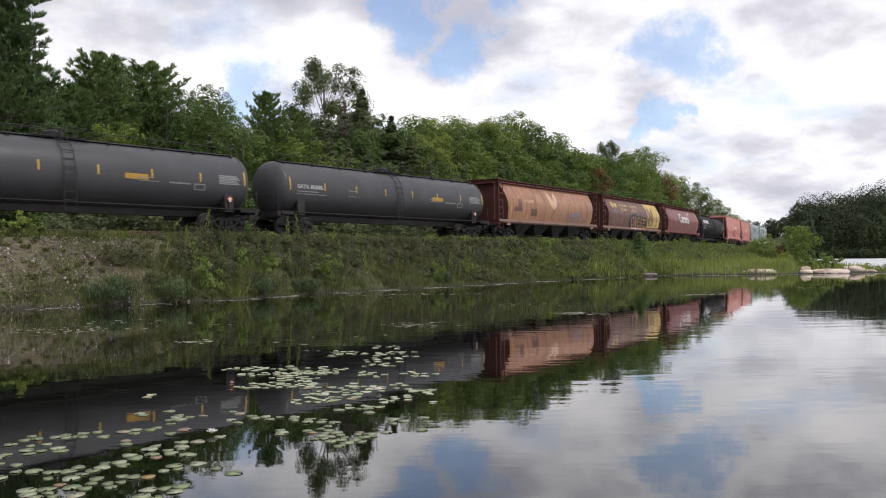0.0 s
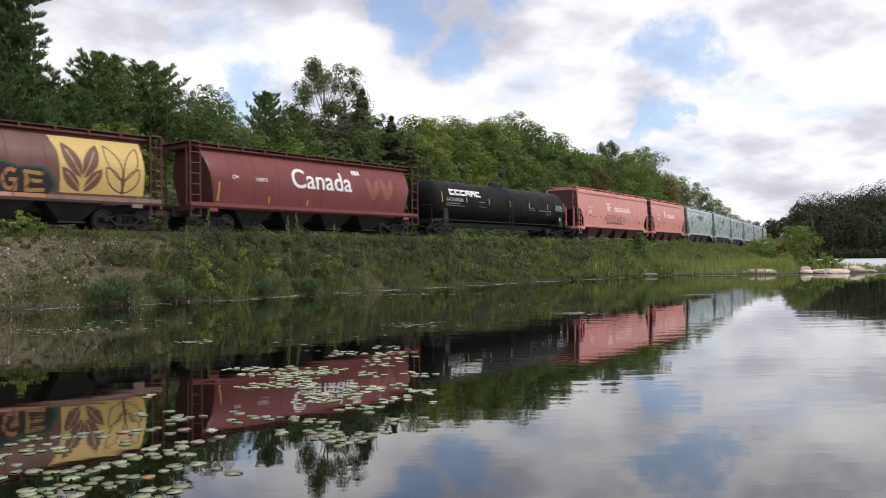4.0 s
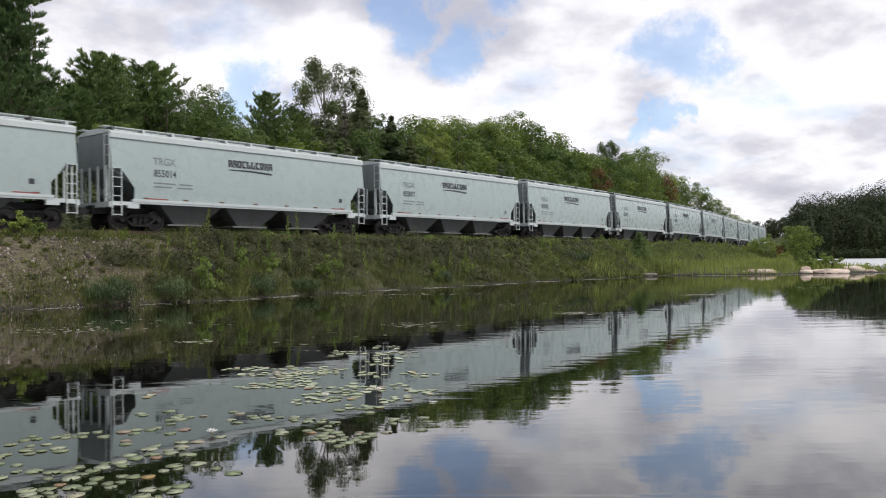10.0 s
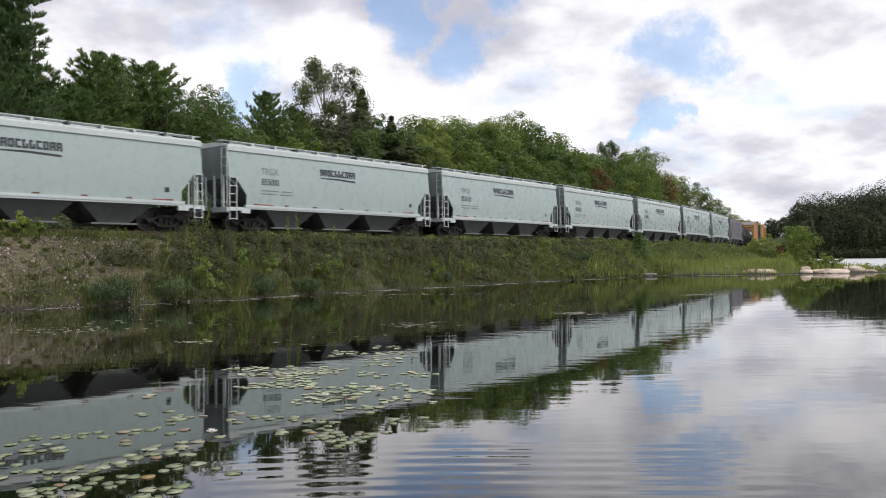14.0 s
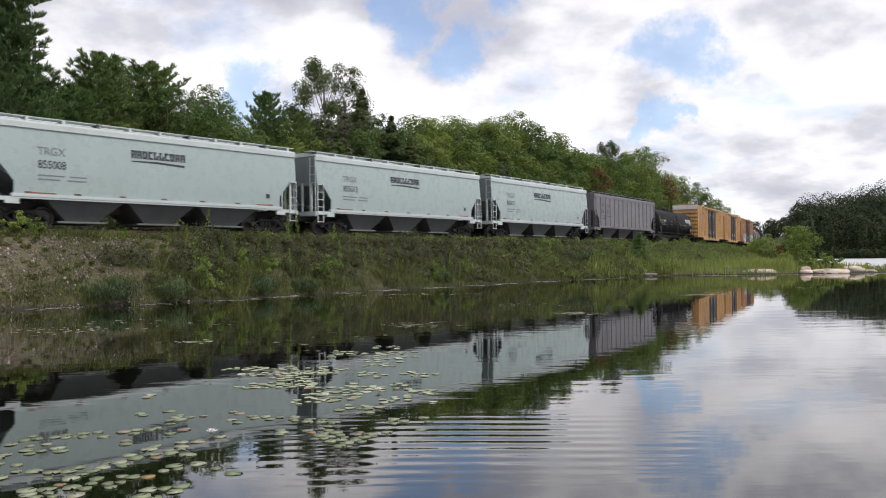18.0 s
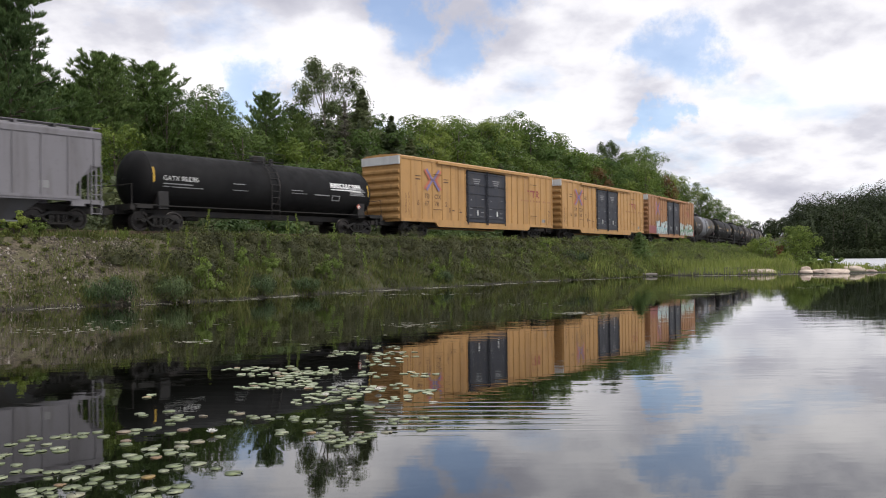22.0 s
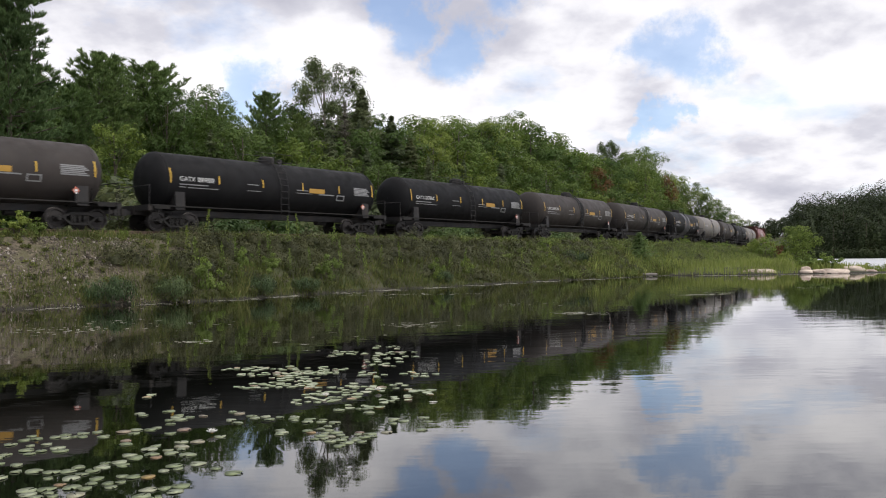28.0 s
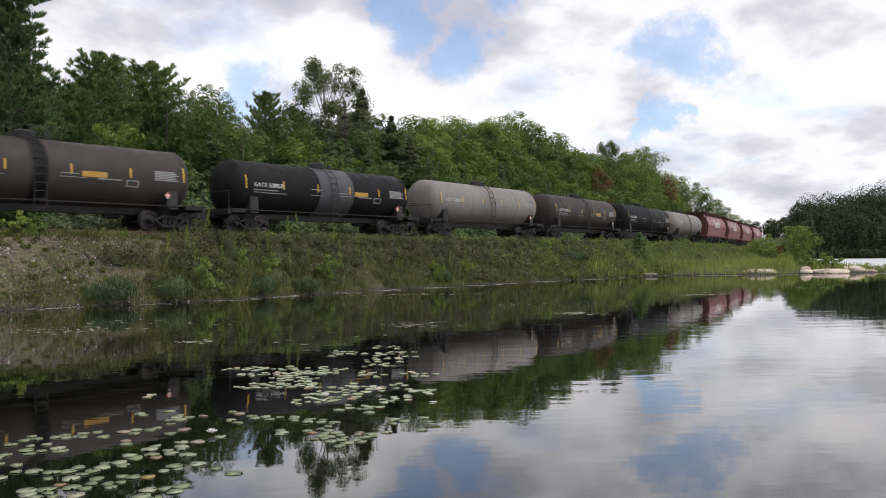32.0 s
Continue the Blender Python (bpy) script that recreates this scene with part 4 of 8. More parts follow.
def cylinder_hopper(S0, S1, skin, frame_mat, sill, art, label):
    """Grain hopper with bulging sides, full-length roof walk and open ladder frames at the ends."""
    car, L = start_car("cylindrical_hopper", label, "hopper car", S0, S1, "covered hoppers of the train")
    B = L / 2 - 0.70
    inset = 0.78
    pts = barrel()
    zz, yy = [p[1] for p in pts], [p[0] for p in pts]
    face = lambda z: -float(np.interp(z, zz, yy))
    b = Build()
    ring = [(-y, z) for y, z in pts] + [(-0.5, 4.20), (0.5, 4.20)] + [(y, z) for y, z in reversed(pts)]
    n = len(ring)
    xs = [-B + inset, -B + inset + 0.06] + [-B + inset + 0.06 + (2 * (B - inset) - 0.12) * i / 10 for i in range(1, 10)] + [B - inset - 0.06, B - inset]
    vs = []
    for i, x in enumerate(xs):
        k = 0.985 if i in (0, len(xs) - 1) else 1.0
        for y, z in ring:
            lean = 0.62 * (1 - (z - 1.36) / 2.84) if i < 2 else (-0.62 * (1 - (z - 1.36) / 2.84) if i > len(xs) - 3 else 0)
            vs.append((x + lean * 0.9, y * k, z))
    fs = [(i * n + j, i * n + (j + 1) % n, (i + 1) * n + (j + 1) % n, (i + 1) * n + j) for i in range(len(xs) - 1) for j in range(n)]
    b.add(vs, fs + [tuple(range(n)), tuple(range((len(xs) - 1) * n, len(xs) * n))])
    part("hopper_body", b, MAT[skin], car, smooth=True)
    for sgn in (-1, 1):
        first = vs[:n] if sgn < 0 else vs[-n:]
        rim = [(x + sgn * 0.012, y * 1.006, z) for x, y, z in first] + [(x + sgn * 0.05, y * 0.90, 2.8 + (z - 2.8) * 0.9) for x, y, z in first]
        part("end_plate", Build().add(rim, [(j, (j + 1) % n, n + (j + 1) % n, n + j) for j in range(n)] + [tuple(range(n, 2 * n))]), MAT[frame_mat], car, "dished rust-red end plate", smooth=True)
    for i in range(1, 10):
        x = -B + inset + (2 * (B - inset)) * i / 10
        seam = Build()
        seam.add([(x + dx, (-yv - 0.006), zv) for yv, zv in pts for dx in (-0.018, 0.018)], [(2 * j, 2 * j + 1, 2 * j + 3, 2 * j + 2) for j in range(len(pts) - 1)])
        part("weld_seam", seam, MAT[frame_mat], car)
    part("roof", Build().prism([(-1.12, 4.04), (-0.95, 4.20), (0.95, 4.20), (1.12, 4.04), (0.9, 3.98), (-0.9, 3.98)], -B + 0.2, B - 0.2, "x"), MAT[frame_mat], car)
    part("hatch_cover", Build().prism([(-0.3, 4.20), (-0.26, 4.30), (0.26, 4.30), (0.3, 4.20)], -B + 1.2, B - 1.2, "x"), MAT[frame_mat], car)
    for y in (-0.88, 0.88):
        part("running_board", Build().box(-B, B, y - 0.25, y + 0.25, 4.22, 4.26), MAT[frame_mat], car)
        for i in range(12):
            part("running_board_bracket", lambda: Build().box(-0.03, 0.03, -0.25, 0.25, -0.16, 0.0).box(-0.05, 0.05, -0.27, -0.23, -0.2, 0.02), MAT[frame_mat], car, key=("cbracket", frame_mat), at=pose(-B + 0.4 + (2 * B - 0.8) * i / 11, y, 4.22))
    for y in (-1.46, 1.36):
        part("side_sill", Build().prism([(y, 1.12), (y + 0.1, 1.12), (y + 0.1, 1.40), (y + 0.03, 1.40), (y + 0.03, 1.22), (y - 0.08 if y < 0 else y, 1.22)], -B, B, "x"), MAT[sill], car)
    inner = B - 2.5
    for i in range(4):
        st = inner / 2
        cx = -inner + st * (i + 0.5)
        vs = [(cx - st * .5, -1.3, 1.3), (cx + st * .5, -1.3, 1.3), (cx + st * .5, 1.3, 1.3), (cx - st * .5, 1.3, 1.3), (cx - st * .16, -.8, .36), (cx + st * .16, -.8, .36), (cx + st * .16, .8, .36), (cx - st * .16, .8, .36)]
        bp = part("discharge_bay", Build().add(vs, [(0, 1, 2, 3), (4, 7, 6, 5), (0, 4, 5, 1), (1, 5, 6, 2), (2, 6, 7, 3), (3, 7, 4, 0)]), MAT["frame_black"], car)
        part("outlet_gate", Build().box(cx - st * .2, cx + st * .2, -0.95, 0.95, 0.28, 0.36), MAT["truck"], bp)
    part("centre_sill", Build().box(-L / 2 + 0.5, L / 2 - 0.5, -0.3, 0.3, 0.74, 1.12), MAT["frame_black"], car)
    for sgn in (-1, 1):
        part("end_sill", Build().box(min(sgn * B, sgn * (B - 0.15)), max(sgn * B, sgn * (B - 0.15)), -1.46, 1.46, 1.0, 1.24), MAT[frame_mat], car)
        part("end_platform", Build().box(min(sgn * (B - 1.5), sgn * B), max(sgn * (B - 1.5), sgn * B), -1.36, 1.36, 1.10, 1.15), MAT[frame_mat], car)
        part("jacking_pad", Build().box(min(sgn * (B - 1.5), sgn * (B - 1.0)), max(sgn * (B - 1.5), sgn * (B - 1.0)), -1.5, -1.38, 0.98, 1.16), MAT[sill], car)
        for y in (-1.40, 1.40):
            x0 = -B + 0.03 if sgn < 0 else B - 0.57
            part("ladder", lambda: ladder(0.70, 4.28, 0.54, 8, 0.03), MAT[frame_mat], car, key=("cladder", frame_mat), at=pose(x0, y, 0))
        for y in (-1.0, 1.0):
            part("end_brace", Build().tube([(sgn * (B - 0.1), y, 1.2), (sgn * (B - 0.1), y, 4.0)], 0.05, 6), MAT[frame_mat], car)
        part("roof_end_bar", Build().box(min(sgn * (B - 0.02), sgn * (B - 0.6)), max(sgn * (B - 0.02), sgn * (B - 0.6)), -1.43, 1.43, 4.22, 4.28), MAT[frame_mat], car)
        truck(car, sgn * (L / 2 - 2.3))
    art(car, B, face)
    return car


def art_bleached(car, B, face):
    cx = -B + 8.1
    part("worn_panel", plates([lens(cx, 2.35, cx - 0.62, 3.75, 0.62), lens(cx + 0.12, 2.35, cx + 0.74, 3.75, 0.62)], face, 0.012), MAT["faded_wheat"], car, "faded pale wheat emblem")
    for shape in ([(-B + 2.0, 2.02), (-B + 3.2, 2.02), (-B + 3.18, 2.38), (-B + 3.05, 2.40), (-B + 3.02, 2.95), (-B + 2.56, 2.93), (-B + 2.53, 2.36), (-B + 1.96, 2.34)], [(-B + 4.52, 1.76), (-B + 5.5, 1.75), (-B + 5.46, 2.28), (-B + 4.5, 2.30)]):
        part("primer_patch", plates([shape], face, 0.01), MAT["brown_dark"], car, "repainted red-brown patch")
    part("spray_smear", plates([lens(-B + 11.2, 1.98, -B + 12.6, 2.16, 0.32), lens(-B + 11.9, 2.1, -B + 12.4, 2.34, 0.22)], face, 0.014), MAT["blue_ink"], car, "violet spray paint smear")
    part("grey_patch", plates([[(-B + 10.4, 1.45), (-B + 14.2, 1.45), (-B + 14.1, 1.80), (-B + 12.8, 2.02), (-B + 11.2, 1.98), (-B + 10.5, 1.85)]], face, 0.01), MAT["brown_sill"], car, "grey painted-over patch")
    part("reflector_stripe", plates([(-B + 1.55, -B + 1.63, 1.5, 2.4), (-B + 4.0, -B + 4.08, 1.5, 1.85), (-B + 7.0, -B + 7.08, 1.5, 1.85), (B - 3.4, B - 3.32, 1.5, 1.85), (B - 1.35, B - 1.25, 1.5, 2.3)], face, 0.012), MAT["stripe"], car)
    part("lettering", plates(glyph_blocks(-B + 3.4, 2.72, 0.2, 6, 0.27, 0.2, 2), face, 0.012), MAT["faded_wheat"], car)


def art_government(car, B, face):
    mat = MAT["wheat"]
    part("flag_mark", plates([(-B + 2.2, -B + 2.65, 3.10, 3.62)] + [[(-B + 2.85, 3.36), (-B + 3.05, 3.56), (-B + 3.15, 3.46), (-B + 3.25, 3.60), (-B + 3.36, 3.46), (-B + 3.46, 3.56), (-B + 3.66, 3.36), (-B + 3.3, 3.14), (-B + 3.2, 3.14)]], face, 0.012), mat, car)
    words(car, "Government", 0.40, -B + 4.4, 3.32, face, mat, squeeze=0.95, bold=0.008)
    words(car, "of Canada", 0.40, -B + 4.4, 2.90, face, mat, squeeze=0.95, bold=0.008)
    words(car, "Gouvernement", 0.38, -B + 7.1, 3.30, face, mat, squeeze=0.85, bold=0.008)
    words(car, "du Canada", 0.38, -B + 7.1, 2.88, face, mat, squeeze=0.9, bold=0.008)
    words(car, "606757", 0.30, -B + 3.8, 2.62, face, MAT["white_dim"], squeeze=0.95)
    part("reporting_mark", plates(glyph_blocks(-B + 2.2, 2.64, 0.22, 4, 0.32, 0.25, 5, 0.3), face, 0.012), MAT["white_dim"], car)
    part("small_print", plates([(-B + 2.2 + (i % 3) * 0.9, -B + 2.8 + (i % 3) * 0.9, 2.1 - 0.2 * (i // 3), 2.14 - 0.2 * (i // 3)) for i in range(9)], face, 0.012), MAT["white_dim"], car)
    x0, x1 = B - 4.9, B - 0.95
    part("wheat_panel", plates([[(x0 + 0.25, 1.50), (x1, 1.50), (x1, 3.86), (x0 - 0.1, 3.86), (x0 + 0.15, 3.2)]], face, 0.010), mat, car, "large faded yellow wheat panel")
    # a pair of dark leaves with yellow veins, and beside it the same emblem in outline
    cx = x0 + 1.15
    part("wheat_leaf", plates([lens(cx - 0.04, 2.12, cx - 0.78, 3.60, 0.62), lens(cx + 0.06, 2.12, cx + 0.72, 3.60, 0.62), lens(cx - 0.10, 1.56, cx - 0.85, 2.55, 0.50), lens(cx + 0.10, 1.56, cx + 0.85, 2.55, 0.50)], face, 0.016), MAT["brown_dark"], car, "dark brown wheat leaves")
    vein = stroke([(cx, 1.52), (cx, 2.25)], 0.05) + stroke([(cx, 2.10), (cx - 0.62, 3.30)], 0.035) + stroke([(cx, 2.10), (cx + 0.58, 3.30)], 0.035) + stroke([(cx, 1.58), (cx - 0.68, 2.36)], 0.035) + stroke([(cx, 1.58), (cx + 0.68, 2.36)], 0.035)
    part("wheat_vein", plates(vein, face, 0.021), mat, car)
    cx = x0 + 2.95
    line = stroke([(cx, 1.52), (cx, 2.3)], 0.06)
    for sg in (-1, 1):
        for z0, z1 in ((2.12, 3.60), (1.60, 2.65)):
            lf = lens(cx + sg * 0.05, z0, cx + sg * 0.74, z1, 0.55)
            line += stroke(lf + lf[:1], 0.055)
    part("wheat_outline", plates(line, face, 0.016), MAT["brown_dark"], car)
    # the sprayed word: black ground, then thick bowed strokes that cannot be read
    gx = -B + 6.9
    edge = [(gx - 0.30, 1.40), (gx + 4.5, 1.40), (gx + 4.68, 1.75), (gx + 4.45, 2.2), (gx + 4.15, 2.42), (gx + 3.2, 2.38), (gx + 2.6, 2.58), (gx + 1.9, 2.46), (gx + 1.2, 2.70), (gx + 0.5, 2.66), (gx + 0.0, 2.40), (gx - 0.4, 1.95)]
    part("graffiti_shadow", plates([[(x + 0.10 * (x - gx - 2.2) / 2.2, z + 0.09) for x, z in edge[2:]] + [(gx - 0.45, 1.5), (gx + 4.8, 1.5)]], face, 0.012), MAT["spray_green"], car)
    part("graffiti", plates([edge], face, 0.016), MAT["spray_black"], car, "black-edged spray-painted ground shape")
    letters = (
        ("spray_pink", [arc(gx + 0.45, 1.98, 0.33, 0.42, 120, 430, 12)]),
        ("spray_orange", [[(gx + 1.02, 1.48), (gx + 1.10, 2.44), (gx + 1.42, 1.62), (gx + 1.66, 2.36)], [(gx + 1.62, 2.34), (gx + 1.56, 1.5)]]),
        ("spray_gold", [[(gx + 2.36, 2.36), (gx + 1.98, 2.26), (gx + 1.94, 1.62), (gx + 2.44, 1.54)], [(gx + 1.98, 1.94), (gx + 2.40, 1.98)]]),
        ("spray_orange", [arc(gx + 2.98, 1.92, 0.28, 0.38, 60, 300, 9), [(gx + 2.98, 1.9), (gx + 3.20, 1.9), (gx + 3.18, 1.5)]]),
        ("spray_gold", [[(gx + 3.50, 2.24), (gx + 4.22, 2.20)], [(gx + 3.62, 1.92), (gx + 4.20, 1.88)], [(gx + 3.58, 2.2), (gx + 3.62, 1.5), (gx + 4.28, 1.56)]]))
    for col, runs in letters:
        quads = []
        for run in runs:
            quads += stroke(run, 0.155)
        part("graffiti_letter", plates(quads, face, 0.022), MAT[col], car)
    for k in range(9):
        x = gx + 0.15 + 0.49 * k
        part("graffiti_line", plates(stroke([(x, 1.5 + 0.12 * (k % 3)), (x + 0.22, 1.95 - 0.1 * (k % 2)), (x + 0.06, 2.4 - 0.09 * (k % 4))], 0.05), face, 0.027), MAT["spray_black"], car)
    for x0, x1, col in ((gx - 0.1, gx + 0.9, "spray_pink"), (gx + 1.0, gx + 1.5, "spray_white"), (gx + 1.6, gx + 3.0, "spray_pink"), (gx + 3.1, gx + 4.3, "spray_orange")):
        part("graffiti_base", plates([(x0, x1, 1.24, 1.40)], lambda z: -1.47, 0.075), MAT[col], car)


def art_canada(car, B, face):
    words(car, "Canada", 1.45, -B + 6.05, 2.42, face, MAT["white"], squeeze=1.02, bold=0.012, out=0.014)
    fx = -B + 10.75
    part("flag_mark", plates([(fx, fx + 0.13, 3.40, 3.66), (fx + 0.19, fx + 0.41, 3.40, 3.66), (fx + 0.47, fx + 0.60, 3.40, 3.66)], face, 0.014), MAT["white"], car)
    words(car, "CN", 0.26, -B + 2.3, 2.62, face, MAT["white"], squeeze=1.0, bold=0.01)
    words(car, "110873", 0.26, -B + 3.7, 2.58, face, MAT["white"], squeeze=1.0, bold=0.01)
    part("reflector_stripe", plates([(-B + 1.5, -B + 1.58, 1.5, 2.4), (-B + 4.6, -B + 4.68, 1.5, 1.85), (-B + 7.2, -B + 7.28, 1.5, 1.8)], face, 0.012), MAT["stripe"], car)
    for cx in (B - 4.2, B - 3.0):
        part("ghost_emblem", plates([lens(cx, 2.0, cx - 0.42, 3.35, 0.42), lens(cx + 0.08, 2.0, cx + 0.5, 3.35, 0.42)], face, 0.010), MAT["ghost_oxide"], car, "faint rubbed-out wheat emblem")


# ---------------------------------------------------------------- tank cars


def tank_car(S0, S1, skin="tank_black", r=1.36, zc=2.38, label="", patch=None, dome=0.5, stripes=6, rail_walk=False, brand=None, panel=0.66, number=True, centre_ladder=True, end_label=True):
    car, L = start_car("tank_car", label, "tank car", S0, S1, "tank cars of the train")
    H = L / 2 - (0.78 if rail_walk else 1.10)     # half the shell
    hd = 0.62
    prof = [(-H, 0.02)] + [(-H + hd * (1 - math.cos(a)), r * math.sin(a)) for a in [math.pi / 2 * i / 9 for i in range(1, 10)]]
    prof = prof + [(-x, rr) for x, rr in reversed(prof)]
    part("tank", Build().lathe(prof, (0, 0, zc), "x", 48), MAT[skin], car, smooth=True)
    face = lambda z: -math.sqrt(max(0.0004, r * r - (z - zc) ** 2))
    for x in ((-H + hd, H - hd) if not patch else (-H + hd, H - hd, patch[0] * 2 * H - H, patch[1] * 2 * H - H)):
        part("jacket_band", Build().lathe([(x - 0.05, r + 0.003), (x - 0.05, r + 0.012), (x + 0.05, r + 0.012), (x + 0.05, r + 0.003)], (0, 0, zc), "x", 40), MAT[skin], car, smooth=True)
    if patch:
        a, c = patch[0] * 2 * H - H, patch[1] * 2 * H - H
        part("tank_patch", Build().lathe([(a, r + 0.002), (a, r + 0.006), (c, r + 0.006), (c, r + 0.002)], (0, 0, zc), "x", 48), MAT[patch[2]], car, "paler repainted band round the tank", smooth=True)
    part("centre_sill", Build().box(-L / 2 + 0.55, L / 2 - 0.55, -0.28, 0.28, 0.76, zc - r + 0.14), MAT["frame_black"], car)
    top = zc + r
    for y in (-1.40, 1.30):
        part("side_walk", Build().box(-L / 2 + 0.75, L / 2 - 0.75, y, y + 0.10, 1.12, 1.17), MAT["truck"], car, "grey steel edge bar along the tank foot")
    for sgn in (-1, 1):
        part("saddle", Build().prism([(-1.35, 1.0), (-1.30, zc - 0.55), (-0.85, zc - r * 0.72), (0.85, zc - r * 0.72), (1.30, zc - 0.55), (1.35, 1.0)], sgn * (L / 2 - 2.3) - 0.25, sgn * (L / 2 - 2.3) + 0.25, "x"), MAT["frame_black"], car)
        part("end_sill", Build().box(min(sgn * (L / 2 - 0.62), sgn * (L / 2 - 0.8)), max(sgn * (L / 2 - 0.62), sgn * (L / 2 - 0.8)), -1.4, 1.4, 0.92, 1.18), MAT["frame_black"], car)
        part("end_platform", Build().box(min(sgn * (L / 2 - 0.65), sgn * (L / 2 - 1.75)), max(sgn * (L / 2 - 0.65), sgn * (L / 2 - 1.75)), -1.4, 1.4, 1.12, 1.18), MAT["truck"], car)
        hr = Build().tube([(sgn * (L / 2 - 0.7), -1.36, 1.15), (sgn * (L / 2 - 0.7), -1.36, 2.05), (sgn * (L / 2 - 0.7), 1.36, 2.05), (sgn * (L / 2 - 0.7), 1.36, 1.15)], 0.022)
        part("end_handrail", hr, MAT["frame_black"], car)
        part("side_handrail", Build().tube([(sgn * (L / 2 - 0.8), -1.40, 1.17), (sgn * (L / 2 - 1.9), -1.40, 1.17), (sgn * (L / 2 - 1.95), -1.42, 1.75)], 0.024), MAT["truck"], car)
        part("sill_step", lambda: ladder(0.42, 1.12, 0.36, 3, 0.018), MAT["truck"], car, key="tstep", at=pose(-L / 2 + 0.8 if sgn < 0 else L / 2 - 1.16, -1.38, 0))
        part("jacking_pad", Build().box(min(sgn * (L / 2 - 1.7), sgn * (L / 2 - 0.9)), max(sgn * (L / 2 - 1.7), sgn * (L / 2 - 0.9)), -1.42, -1.34, 1.0, 1.16), MAT["truck"], car)
        part("brake_cylinder" if sgn < 0 else "air_tank", Build().lathe([(-0.4, 0), (-0.36, 0.16), (0.36, 0.16), (0.4, 0)], (sgn * (L / 2 - 4.6), 0.0, 0.72), "x", 14), MAT["truck"], car, smooth=True)
        truck(car, sgn * (L / 2 - 2.3))
    dx = dome * 2 * H - H
    part("manway_housing", Build().lathe([(top - 0.12, 0.42), (top + 0.26, 0.40), (top + 0.32, 0.34), (top + 0.34, 0.0)], (dx, 0, 0), "z", 20), MAT["frame_black"], car, smooth=True)
    part("valve", Build().lathe([(top - 0.1, 0.12), (top + 0.24, 0.12), (top + 0.28, 0.0)], (dx + 0.9, 0, 0), "z", 12), MAT["frame_black"], car)
    pf = Build()
    for y in (-0.62, 0.5):
        pf.box(dx - 1.2, dx + 1.2, y, y + 0.12, top + 0.02, top + 0.05)
    part("top_platform", pf, MAT["frame_black"], car)
    rl = Build()
    for y in (-0.64, 0.64):
        rl.tube([(dx - 1.2, y, top - 0.15), (dx - 1.2, y, top + 0.46), (dx + 1.2, y, top + 0.46), (dx + 1.2, y, top - 0.15)], 0.016, 5)
        rl.tube([(dx, y, top - 0.12), (dx, y, top + 0.46)], 0.016, 5)
    part("platform_handrail", rl, MAT["frame_black"], car)
    if rail_walk:
        w = Build().tube([(-H + 0.7, -0.55, top + 0.34), (H - 0.7, -0.55, top + 0.34)], 0.02, 5)
        part("top_handrail", w, MAT["frame_black"], car)
        for i in range(9):
            x = -H + 0.9 + (2 * H - 1.8) * i / 8
            part("handrail_post", lambda: Build().box(-0.018, 0.018, -0.02, 0.02, -0.28, 0.34).box(-0.07, 0.07, -0.12, 0.02, -0.22, -0.10), MAT["frame_black"], car, key="walkpost", at=pose(x, -0.55, top))
        part("top_walk", Build().box(-H + 0.7, H - 0.7, -0.5, -0.22, top - 0.02, top + 0.02), MAT[skin], car)
    if centre_ladder:
        lb = Build()
        for x in (dx - 0.25, dx + 0.25):
            lb.tube([(x, -r - 0.10, 0.75), (x, -r - 0.12, zc), (x, -r * 0.82 - 0.1, zc + r * 0.62), (x, -0.62, top + 0.06)], 0.020, 5)
        for i in range(9):
            z = 0.85 + (top - 1.1) * i / 8
            y = -r - 0.11 if z < zc else -float(np.interp(z, [zc, zc + r * 0.62, top + 0.06], [r + 0.12, r * 0.82 + 0.1, 0.62]))
            lb.box(dx - 0.25, dx + 0.25, y - 0.015, y + 0.015, z - 0.015, z + 0.015)
        part("centre_ladder", lb, MAT["frame_black"], car)
    xs = [-H + hd + 0.06 + (2 * H - hd * 2 - 0.12) * i / (stripes - 1) for i in range(stripes)]
    for i, x in enumerate(xs):
        hgt = 0.42 if 0 < i < stripes - 1 else 0.62
        part("reflector_stripe", plates([(x - 0.035, x + 0.035, zc - 0.10 - (0.06 if hgt > 0.5 else 0), zc - 0.10 + hgt)], face, 0.018), MAT["stripe"], car)
    if number:
        words(car, "GATX", 0.30, -H + 1.15, zc - 0.04, face, MAT["white_soft"], "reporting_mark", 1.05, 0.012)
        for i in range(5):
            part("number_bar", plates(glyph_blocks(-H + 2.12 + 0.19 * i, zc - 0.04, 0.21, 1, 0.19, 0.145, (int(S0) + 3 * i) % 9, 0.24), face, 0.012), MAT["white_soft"], car)
        part("small_print", plates([(-H + 1.15, -H + 2.7, zc - 0.22, zc - 0.17), (-H + 1.15, -H + 1.5, zc - 0.34, zc - 0.30), (-H + 1.6, -H + 3.3, zc - 0.35, zc - 0.31)], face, 0.012), MAT["white_dim"], car)
    if end_label:
        for i in range(6):
            part("stencil_line", plates([(H - 2.15, H - 0.95 - 0.1 * (i % 3), zc - 0.14 + 0.075 * i, zc - 0.085 + 0.075 * i)], face, 0.012), MAT["white_dim"], car)
        part("stencil_frame", plates([(H - 3.5, H - 2.9, zc - 0.50, zc - 0.45), (H - 3.5, H - 2.9, zc - 0.25, zc - 0.20), (H - 3.5, H - 3.44, zc - 0.50, zc - 0.2), (H - 2.96, H - 2.9, zc - 0.50, zc - 0.2)], face, 0.012), MAT["white_dim"], car)
